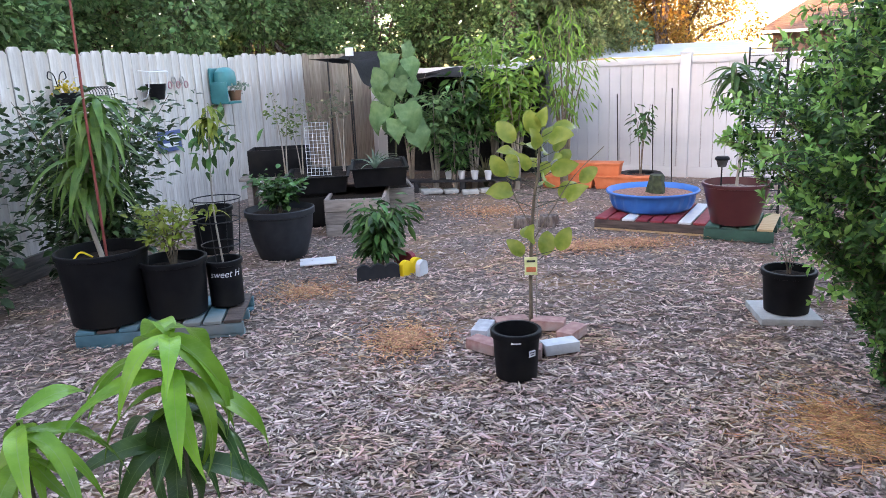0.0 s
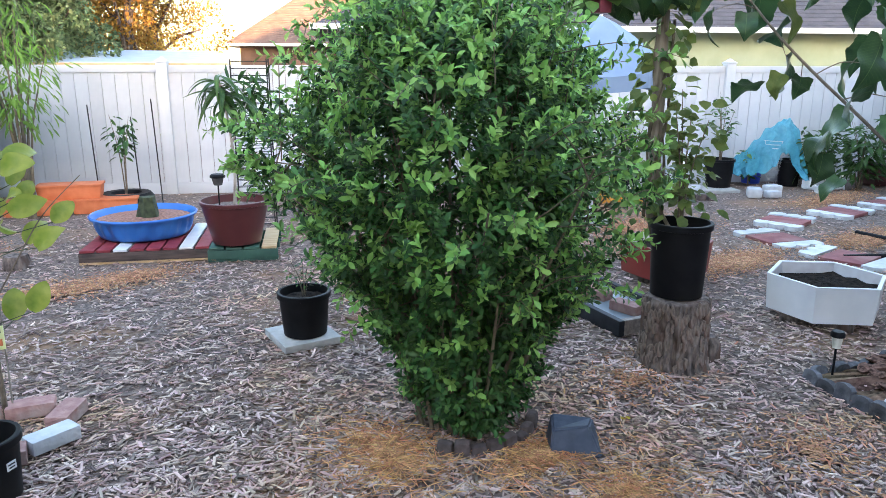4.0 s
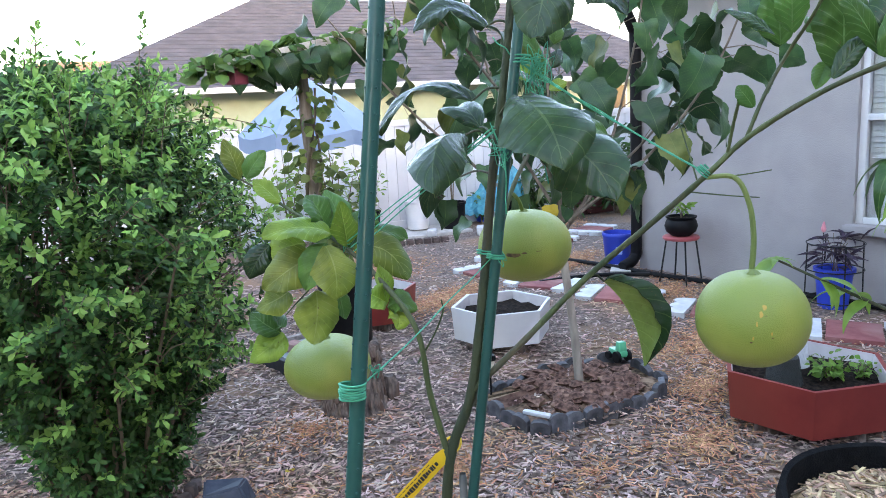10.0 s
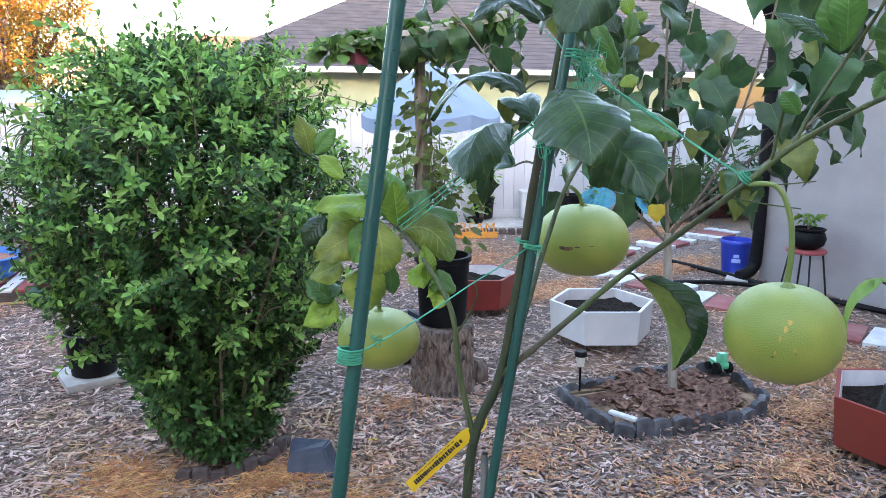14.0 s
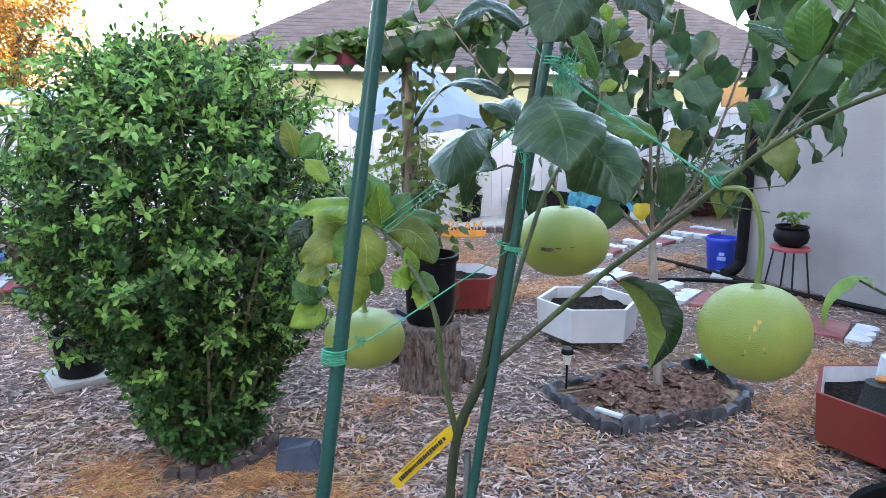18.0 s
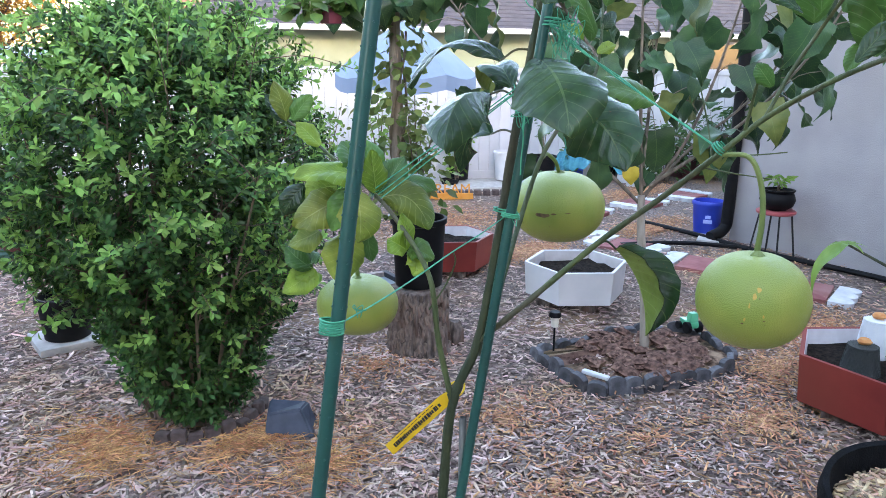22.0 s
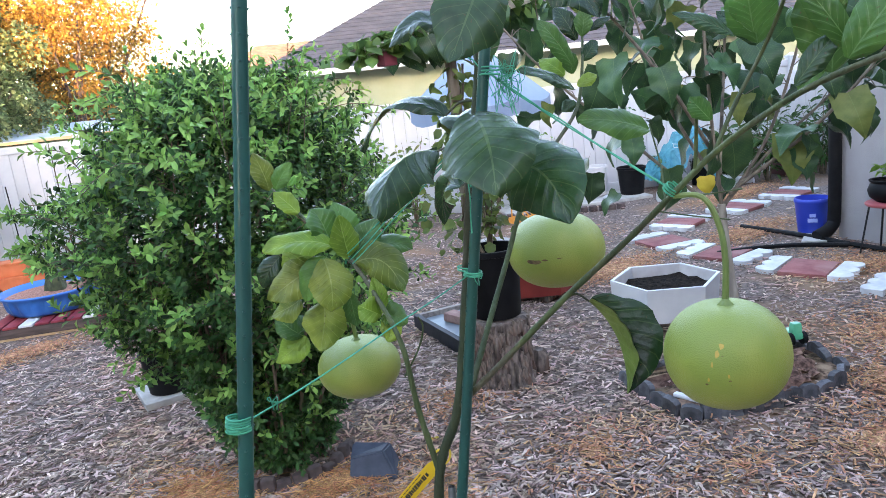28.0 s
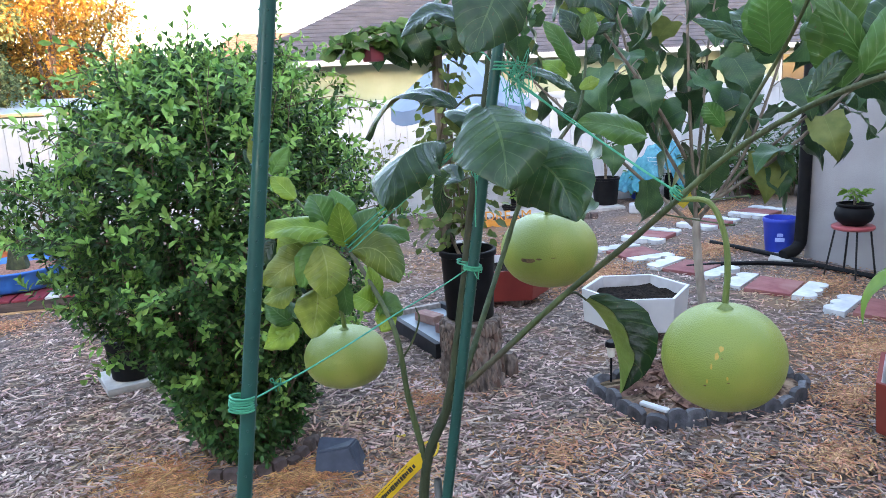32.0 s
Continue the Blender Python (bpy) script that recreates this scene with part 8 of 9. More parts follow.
def build_wall_things():
    pts = [wall_pt(u, 0.22 + 0.04 * math.sin(u * 3), 0.03) for u in (-0.9, -0.3, 0.3, 0.8, 1.4, 2.0, 2.6, 3.2, 3.8, 4.6, 6)]
    solo("lawn_edging", tubem(pts, 0.024, 0.024, 8), M_BLACK, "black plastic lawn edging along the house wall", "garden edging")
    pts = [wall_pt(u, 0.75 + 0.1 * math.sin(u * 2), 0.025) for u in (-0.9, -0.5, -0.1, 0.25)]
    solo("lawn_edging", tubem([wall_pt(-0.35, 1.1, 0.02), wall_pt(-0.2, 0.8, 0.03), wall_pt(0.0, 0.5, 0.03), wall_pt(0.3, 0.28, 0.03)], 0.02, 0.02, 8), M_BLACK, "black plastic lawn edging near the downpipe", "garden edging")
    # stool with the cauldron pot
    c = wall_pt(0.62, 0.28)
    e = thing("plant_stool", "small metal stool with a red seat and black legs", "stool", c.x, c.y, 0)
    part("seat", lathem([(0, 0.40), (0.15, 0.40), (0.16, 0.41), (0.16, 0.425), (0.15, 0.432), (0, 0.432)], 28), mat("red_seat", (0.35, 0.06, 0.07), (0.42, 0.09, 0.09), 0.5, scale=8, bump=0.05), e)
    for k in range(4):
        a = k * math.tau / 4 + 0.6
        part("leg", tubem([(0.13 * math.cos(a), 0.13 * math.sin(a), 0.40), (0.16 * math.cos(a), 0.16 * math.sin(a), 0.2), (0.19 * math.cos(a), 0.19 * math.sin(a), 0)], 0.008, n=6), M_DARKMETAL, e)
    e = thing("cauldron_pot", "round black cauldron-shaped plant pot on a stool", "plant pot", c.x, c.y, 0.434)
    part("pot_body", lathem([(0, 0), (0.08, 0), (0.13, 0.04), (0.145, 0.09), (0.13, 0.135), (0.118, 0.15), (0.135, 0.165), (0.135, 0.175), (0.118, 0.175), (0.11, 0.15), (0, 0.14)], 32), M_BLACK, e)
    part("potting_soil", lathem([(0, 0.162), (0.112, 0.155)], 20), M_EARTH, e)
    leafy("potted_plant", "small bright green plant in a cauldron pot", "plant", c.x, c.y, 0.59, 0.14, 0.1, L_BRIGHT, 36, 0.09, 0.45, 260, 5, low=0.5)
    # blue pots under and beside the window
    for u, out, sz, lab, n in ((1.93, 0.3, 0.14, "blue plastic pot of dark leafed plants by the wall", 60), (2.75, 0.28, 0.13, "blue plastic pot by the wall", 30), (4.0, 0.35, 0.16, "tapered blue plastic pot in a black wire stand", 40)):
        c = wall_pt(u, out)
        z = 0.0 if u < 3.5 else 0.06
        e = thing("blue_pot", lab, "plant pot", c.x, c.y, z, group="blue pots by the wall")
        part("pot_body", lathem([(0, 0), (sz * 0.75, 0), (sz * 0.95, sz * 2.0), (sz * 1.05, sz * 2.0), (sz * 1.05, sz * 2.2), (sz * 0.92, sz * 2.2), (sz * 0.88, sz * 1.9), (0, sz * 1.9)], 28), M_BUCKET, e)
        leafy("potted_plant", "dark purple-green plant in a blue pot", "plant", c.x, c.y, z + sz * 1.95, 0.3, 0.2, leaf_mat("purple_leaf", (0.05, 0.03, 0.06), (0.10, 0.08, 0.09), 0.4, 0.3) if n != 30 else L_BRIGHT, n, 0.17, 0.2, 270 + n, 6, low=0.2, droop=0.2)
    for u, out in ((1.93, 0.3), (4.0, 0.35)):
        c = wall_pt(u, out)
        e = thing("wire_stand", "black wire plant stand round a blue pot", "plant stand", c.x, c.y, 0)
        for k in range(4):
            a = k * math.tau / 4 + 0.5
            part("leg", tubem([(0.21 * math.cos(a), 0.21 * math.sin(a), 0), (0.2 * math.cos(a), 0.2 * math.sin(a), 0.5)], 0.006, n=6), M_DARKMETAL, e)
        for z in (0.06, 0.3, 0.5):
            part("hoop", tubem([(0.2 * math.cos(i * math.tau / 20), 0.2 * math.sin(i * math.tau / 20), z) for i in range(21)], 0.005, n=5, per=2), M_DARKMETAL, e)
    for u, z in ((1.82, 0.62), (4.1, 0.75)):
        c = wall_pt(u, 0.25)
        e = thing("flamingo_ornament", "small pink flamingo ornament on a wire", "garden ornament", c.x, c.y, 0)
        part("wire", tubem([(0, 0, 0), (0, 0, z - 0.06)], 0.003, n=5), M_DARKMETAL, e)
        part("bird_body", lathem([(0, -0.03), (0.014, -0.02), (0.02, 0), (0.013, 0.025), (0.007, 0.05), (0, 0.06)], 12, c=(0, 0, z - 0.03)), mat("pink_plastic", (0.75, 0.22, 0.28), (0.80, 0.35, 0.38), 0.5, scale=8, bump=0.05), e)
    c = wall_pt(3.42, 0.0)
    ring = lathem([(0.05, -0.012), (0.085, -0.012), (0.09, 0.0), (0.085, 0.012), (0.05, 0.012), (0.05, -0.012)], 28)
    solo("wall_vent", ring, M_STUCCO, "round grey vent ring on the stucco wall", "wall vent", m=Matrix.Translation(wall_pt(3.42, 0.012, 0.60)) @ Matrix.Rotation(radians(WALL_RZ), 4, "Z") @ Matrix.Rotation(radians(90), 4, "X"))


build_wall_things()
# the bucket's emblem, as plain shapes
e = thing("bucket_emblem", "pale printed emblem on the blue bucket", "emblem", 7.43, 2.98, 0)
a0 = math.atan2(-0.16 - 2.98, 0.85 - 7.43)
for z, w, h in ((0.20, 0.05, 0.03), (0.155, 0.08, 0.035)):
    r = 0.118 + 0.034 * z / 0.31 + 0.006
    part("emblem_bar", boxm((0.004, w, h), (r * math.cos(a0), r * math.sin(a0), z), 0, Matrix.Rotation(a0, 3, "Z")), mat("emblem_blue", (0.25, 0.35, 0.75), (0.35, 0.45, 0.8), 0.5, bump=0), e)
solo("paver_pad", boxm((0.42, 0.2, 0.03), (0, 0, 0.018), 0.006), M_CONC, "pale pink paving slab under the downpipe", "paving slab", 7.25, 2.86, 0, 20)

# ---- what grows in the red planter ----
def cloche(label, x, y, z, r, h, material, stone):
    e = thing("wire_cloche", label, "wire cloche", x, y, z, group="wire cloches")
    bm = bmesh.new()
    n, rows = 26, 12
    for d in (1, -1):
        for k in range(n):
            a0 = k * math.tau / n
            pts = []
            for i in range(rows + 1):
                f = i / rows
                a = a0 + d * f * 1.2
                rr = r * (1 - 0.28 * f)
                pts.append((rr * math.cos(a), rr * math.sin(a), h * f))
            tube(bm, pts, 0.0011, 0.0011, 3, 1, 0, False)
    tagged(part("mesh_wire", bm, material, e), kind="stuff")
    part("inner_cup", lathem([(r * 0.965, 0.002), (r * 0.69, h - 0.012), (0, h - 0.010)], 24), material, e)
    part("mesh_top", lathem([(0, h), (r * 0.72, h - 0.002), (r * 0.73, h - 0.008)], 20), material, e)
    part("base_hoop", tubem([(r * math.cos(i * math.tau / 24), r * math.sin(i * math.tau / 24), 0.004) for i in range(25)], 0.003, n=5, per=2), material, e)
    bm = lathem([(0, 0), (0.025, 0.004), (0.032, 0.016), (0.022, 0.028), (0, 0.032)], 12, wob=0.08)
    part("weight_stone", bm, stone, e, "orange stone weight", m=pose(0.01, 0, h + 0.001))


M_DARKWIRE = mat("dark_mesh", (0.03, 0.035, 0.032), (0.07, 0.075, 0.07), 0.55, 0.3, scale=160, bump=0.6, bscale=300)
M_WHITEWIRE = mat("white_mesh", (0.75, 0.76, 0.78), (0.8, 0.8, 0.8), 0.5, scale=20, bump=0)
M_ORANGESTONE = mat("orange_stone", (0.55, 0.20, 0.06), (0.70, 0.34, 0.12), 0.8, scale=20, bump=0.4)
cloche("dark wire mesh cloche weighted with an orange stone", 4.28, 0.74, 0.215, 0.09, 0.15, M_DARKWIRE, M_ORANGESTONE)
cloche("white wire mesh cloche weighted with a brown stone", 4.56, 0.76, 0.215, 0.085, 0.20, M_WHITEWIRE, M_ORANGESTONE)
leafy("seedling_clump", "low clump of pale green seedlings in a red planter", "plant", 4.42, 0.56, 0.215, 0.13, 0.13, L_BRIGHT, 150, 0.035, 0.8, 280, 12, low=0.3)
leafy("seedling_clump", "low clump of pale green seedlings in a red planter", "plant", 4.52, 0.44, 0.215, 0.09, 0.09, L_BRIGHT, 70, 0.03, 0.8, 281, 8, low=0.3)


# ---- the mango in the round tub ----
def build_tub_plants():
    e = thing("staked_mango", "young mango tree tied to a white painted stake", "tree", 2.73, -0.035, 0.49)
    part("trunk", tubem([(-0.01, 0.0, 0), (0.01, 0.01, 0.4), (0.05, 0.03, 0.75), (0.06, 0.02, 1.0), (0.08, 0.0, 1.35)], 0.013, 0.007, 8), M_BARKPALE, e)
    part("white_stake", tubem([(0.0, -0.012, -0.05), (0.05, 0.0, 0.6), (0.11, 0.015, 1.2), (0.12, 0.02, 1.35)], 0.0135, 0.011, 10), M_PAVERW, e, "white painted stake")
    part("green_stake", tubem([(0.03, -0.04, -0.05), (0.08, -0.035, 0.6), (0.13, -0.03, 1.3)], 0.006, 0.006, 8), M_STAKE, e, "thin green stake")
    part("tie_band", lathem([(0.018, 0), (0.02, 0.006), (0.018, 0.012)], 12, c=(0.005, -0.01, 0.07)), M_YELLOW, e)
    part("label_strip", boxm((0.002, 0.05, 0.014), (-0.02, -0.05, 0.075)), M_TAG, e)
    rng = np.random.default_rng(71)
    kinds = [finish(blade_mesh(0.135, 0.058, "lance", c, 0.22, 0.05, 8, 4, 400 + s), "leaf", mt) for s, c, mt in ((1, 0.5, L_MANGO), (2, 0.8, L_MANGO), (3, 0.4, L_MANGO), (4, 0.4, L_YELLOWLEAF), (5, 0.4, L_BRIGHT))]
    limbs = [((0.02, 0.02, 0.48), (-0.06, 0.26, 0.60), (-0.12, 0.46, 0.70)), ((0.04, 0.02, 0.62), (-0.02, 0.14, 0.78), (-0.03, 0.2, 0.95)), ((0.02, 0.01, 0.38), (0.02, -0.12, 0.42), (0.04, -0.28, 0.55)),
             ((0.05, 0.02, 0.68), (0.06, -0.14, 0.82), (0.08, -0.28, 1.05)), ((0.06, 0.02, 0.85), (0.02, 0.1, 1.0), (-0.02, 0.13, 1.1)), ((0.06, 0.02, 0.7), (0.16, -0.05, 0.9), (0.2, -0.12, 1.15))]
    for lb in limbs:
        part("limb", tubem(lb, 0.006, 0.003, 6), M_STEM, e)
        sp = spline(lb, 6)
        for k in range(7 if lb is limbs[0] else 27):
            p = sp[min(len(sp) - 1, int(rng.uniform(0.4, 1.0) * len(sp)))]
            a = k * 2.4 + rng.uniform(0, 1)
            d = Vector((math.cos(a), math.sin(a), rng.uniform(-0.95, 0.25)))
            part("leaf", kinds[4 if lb is limbs[0] or rng.random() < 0.14 else 3 if rng.random() < 0.12 else k % 3], None, e, m=aim(p, p + d, (0.2 * math.cos(a), 0.2 * math.sin(a), 1)) @ Matrix.Scale(rng.uniform(0.6, 1.1), 4))
        t = sp[-1]
        for k in range(6):
            a = k * 1.05
            part("young_leaf", NEWLEAF, None, e, m=aim(t, t + Vector((math.cos(a), math.sin(a), 0.2)), (0, 0, 1)) @ Matrix.Scale(rng.uniform(0.5, 0.9), 4))
    e = thing("white_brick", "white painted brick lying in the tub", "brick", 2.92, -0.08, 0.505, -80)
    part("brick_body", boxm((0.2, 0.09, 0.045), (0, 0, 0.0225), 0.006), M_PAVERW, e)
    e = thing("solar_lamp", "silver solar path lamp pushed into wood chips", "garden lamp", 2.72, -0.205, 0.462, group="solar path lamps")
    part("lens", lathem([(0, 0.0), (0.015, 0.0), (0.021, 0.11), (0, 0.11)], 16), M_LENS, e)
    part("cap", lathem([(0, 0), (0.025, 0), (0.028, 0.012), (0.028, 0.036), (0.025, 0.041), (0, 0.042)], 16, c=(0, 0, 0.11)), M_STEEL, e)
    part("solar_cell", boxm((0.030, 0.030, 0.003), (0, 0, 0.1535)), mat("solar_cell", (0.01, 0.015, 0.04), None, 0.15, bump=0), e)
    e = solo("thin_rod", tubem([(2.85, 0.08, 0.44), (2.84, 0.09, 0.8), (2.83, 0.10, 1.05)], 0.006, n=8), M_BARKPALE, "thin pale wooden rod standing in the tub", "garden stake")


L_YELLOWLEAF = leaf_mat("yellow_mango_leaf", (0.22, 0.22, 0.04), (0.32, 0.30, 0.06), 0.4, 0.0, vary=0.2)
NEWLEAF = finish(blade_mesh(0.07, 0.022, "lance", 0.3, 0.2, 0.02, 6, 2, 500), "young_leaf", L_BRIGHT)
build_tub_plants()
e = thing("butterfly_ornament", "pale turquoise butterfly ornament on a wire", "garden ornament", 4.62, 0.14, 0, 100)
part("wire", tubem([(0, 0, 0), (0.0, 0.0, 0.2), (0.01, 0, 0.42)], 0.0025, n=5), M_DARKMETAL, e)
M_TURQ = mat("turquoise_plastic", (0.30, 0.66, 0.68), (0.42, 0.76, 0.76), 0.4, scale=10, bump=0.05)
for s in (-1, 1):
    bm = blade_mesh(0.1, 0.075, "heart", 0.1, 0.1, 0, 8, 4, 600)
    bmesh.ops.solidify(bm, geom=bm.faces[:], thickness=0.002)
    part("upper_wing", bm, M_TURQ, e, m=aim((0.01, 0, 0.43), (0.01 + s * 0.08, 0.01, 0.50), (0, -1, 0.1)))
    bm = blade_mesh(0.07, 0.05, "heart", 0.1, 0.1, 0, 8, 4, 601)
    bmesh.ops.solidify(bm, geom=bm.faces[:], thickness=0.002)
    part("lower_wing", bm, M_TURQ, e, m=aim((0.01, 0, 0.42), (0.01 + s * 0.05, 0.01, 0.36), (0, -1, 0.1)))
part("body", tubem([(0.01, -0.003, 0.38), (0.01, -0.003, 0.46)], 0.004, n=6), M_DARKMETAL, e)

# green toy on the bed edge and a yellow leaf of the mulberry
M_TOY = mat("green_toy_plastic", (0.05, 0.42, 0.22), (0.10, 0.55, 0.32), 0.3, scale=8, bump=0.03, coat=0.3)
e = thing("toy_tractor", "small bright green plastic toy tractor in the bed", "toy", 4.60, 1.74, 0.075, 60)
part("body", boxm((0.12, 0.06, 0.04), (0, 0, 0.05), 0.012), M_TOY, e)
part("cab", boxm((0.05, 0.055, 0.06), (-0.03, 0, 0.095), 0.008, None, 0.85), M_TOY, e)
for x, r in ((-0.04, 0.035), (0.045, 0.024)):
    for s in (-1, 1):
        part("wheel", lathem([(0, -0.01), (r, -0.01), (r, 0.01), (0, 0.01)], 16), M_BLACK, e, m=pose(x, s * 0.038, r, 90))
M_YLEAF = finish(blade_mesh(0.17, 0.15, "heart", 0.25, 0.1, 0.04, 8, 4, 610), "yellow_leaf", L_YELLOW)
solo("fallen_leaf", M_YLEAF.copy(), None, "round yellow leaf caught on the mulberry tree", "leaf", m=aim((3.90, 1.80, 1.12), (3.88, 1.77, 0.95), (-1, -0.6, 0.1)) @ Matrix.Scale(0.55, 4))
solo("fallen_leaf", M_YLEAF.copy(), None, "small yellow leaf lying on the mulch", "leaf", m=aim((2.63, 2.49, 0.02), (2.66, 2.53, 0.02), (0, 0, 1)) @ Matrix.Scale(0.3, 4))

# bark lumps inside the mulberry bed
rng = np.random.default_rng(15)
rg = random.Random(16)
lump = [finish(lathem([(0, 0), (0.034, 0.004), (0.04, 0.016), (0.024, 0.03), (0, 0.033)], 9, wob=0.22, sx=1.4), "bark_lump", M_MULCHDARK) for _ in range(2)]
e = thing("bark_nuggets", "loose dark bark nuggets in the edged bed", "bark", 4.13, 1.78, 0.04)
for k in range(110):
    a, q = rng.uniform(0, math.tau), math.sqrt(rng.uniform(0, 1)) * 0.34
    part("bark_nugget", lump[k % 2], None, e, m=pose(q * math.cos(a) * 1.05, q * math.sin(a), 0.015 + 0.02 * (1 - q / 0.4), rg.uniform(-20, 20), rg.uniform(-20, 20), rg.uniform(0, 360)) @ Matrix.Scale(rg.uniform(0.5, 1.3), 4))

solo("white_stone", boxm((0.15, 0.035, 0.02), (0, 0, 0.01), 0.008), M_PAVERW, "long white stone resting on the bed edging", "stone", 3.64, 1.76, 0.072, 95, group="white stones")
# ---- low frame beside the stump ----
e = thing("cold_frame", "low grey timber cold frame lying on the mulch", "cold frame", 3.75, 3.56, 0, 78)
for c, s in (((0, -0.22, 0.05), (0.82, 0.04, 0.1)), ((0, 0.22, 0.05), (0.82, 0.04, 0.1)), ((-0.39, 0, 0.05), (0.04, 0.4, 0.1)), ((0.39, 0, 0.05), (0.04, 0.4, 0.1))):
    part("frame_board", boxm(s, c, 0.004), M_CHAR if c[0] == 0 else M_WOOD, e)
part("frame_lid", boxm((0.74, 0.4, 0.01), (0, 0, 0.06)), mat("weathered_pane", (0.16, 0.20, 0.22), (0.24, 0.27, 0.29), 0.3, scale=6, bump=0.05), e)
for x in (-0.2, 0.12):
    part("brick", brick, None, e, m=pose(x, 0.02, 0.066, 0, 0, 15))
solo("bark_slab", lathem([(0, 0), (0.05, 0), (0.055, 0.1), (0.03, 0.14), (0, 0.14)], 10, wob=0.2), M_BARK, "broken slab of bark beside the stump", "bark", 3.57, 2.70, 0)
e = leafy("potted_vine", "woody vine with yellowing leaves in a tall black pot", "plant", 3.39, 2.83, 0.72, 0.75, 0.16, L_VINE, 170, 0.055, 0.9, 290, 4, low=0.25)


# ---- umbrella and the far corner ----
def build_umbrella():
    e = thing("patio_umbrella", "pale blue patio umbrella standing open", "umbrella", 5.72, 5.52, 0)
    part("pole", tubem([(0, 0, 0), (0, 0, 2.05)], 0.018, n=10), M_WHITE, e)
    n, R = 6, 0.72
    for k in range(n):
        a, b = k * math.tau / n + 0.35, (k + 1) * math.tau / n + 0.35
        bm = bmesh.new()
        rows = []
        for i in range(6):
            f = i / 5
            row = []
            for j in range(5):
                t = a + (b - a) * j / 4
                sag = 0.05 * math.sin(math.pi * j / 4) * f
                rr = R * f * (1 - 0.06 * math.sin(math.pi * j / 4))
                row.append(bm.verts.new((rr * math.cos(t), rr * math.sin(t), 2.04 - 0.52 * f ** 1.25 - sag)))
            rows.append(row)
        for p, q in zip(rows, rows[1:]):
            for j in range(4):
                bm.faces.new((p[j], p[j + 1], q[j + 1], q[j]))
        bmesh.ops.remove_doubles(bm, verts=bm.verts[:], dist=0.0005)
        part("canopy_panel", bm, M_PALEBLUE, e)
        # the hanging flap
        bm = bmesh.new()
        top = [Vector((R * (1 - 0.06 * math.sin(math.pi * j / 4)) * math.cos(a + (b - a) * j / 4), R * (1 - 0.06 * math.sin(math.pi * j / 4)) * math.sin(a + (b - a) * j / 4), 1.52 - 0.05 * math.sin(math.pi * j / 4))) for j in range(5)]
        up = [bm.verts.new(p) for p in top]
        dn = [bm.verts.new(p - Vector((0, 0, 0.14))) for p in top]
        for j in range(4):
            bm.faces.new((up[j], up[j + 1], dn[j + 1], dn[j]))
        part("valance", bm, M_PALEBLUE, e)
    part("base", lathem([(0, 0), (0.22, 0), (0.2, 0.05), (0.03, 0.07), (0, 0.07)], 24), M_CONC, e)


build_umbrella()

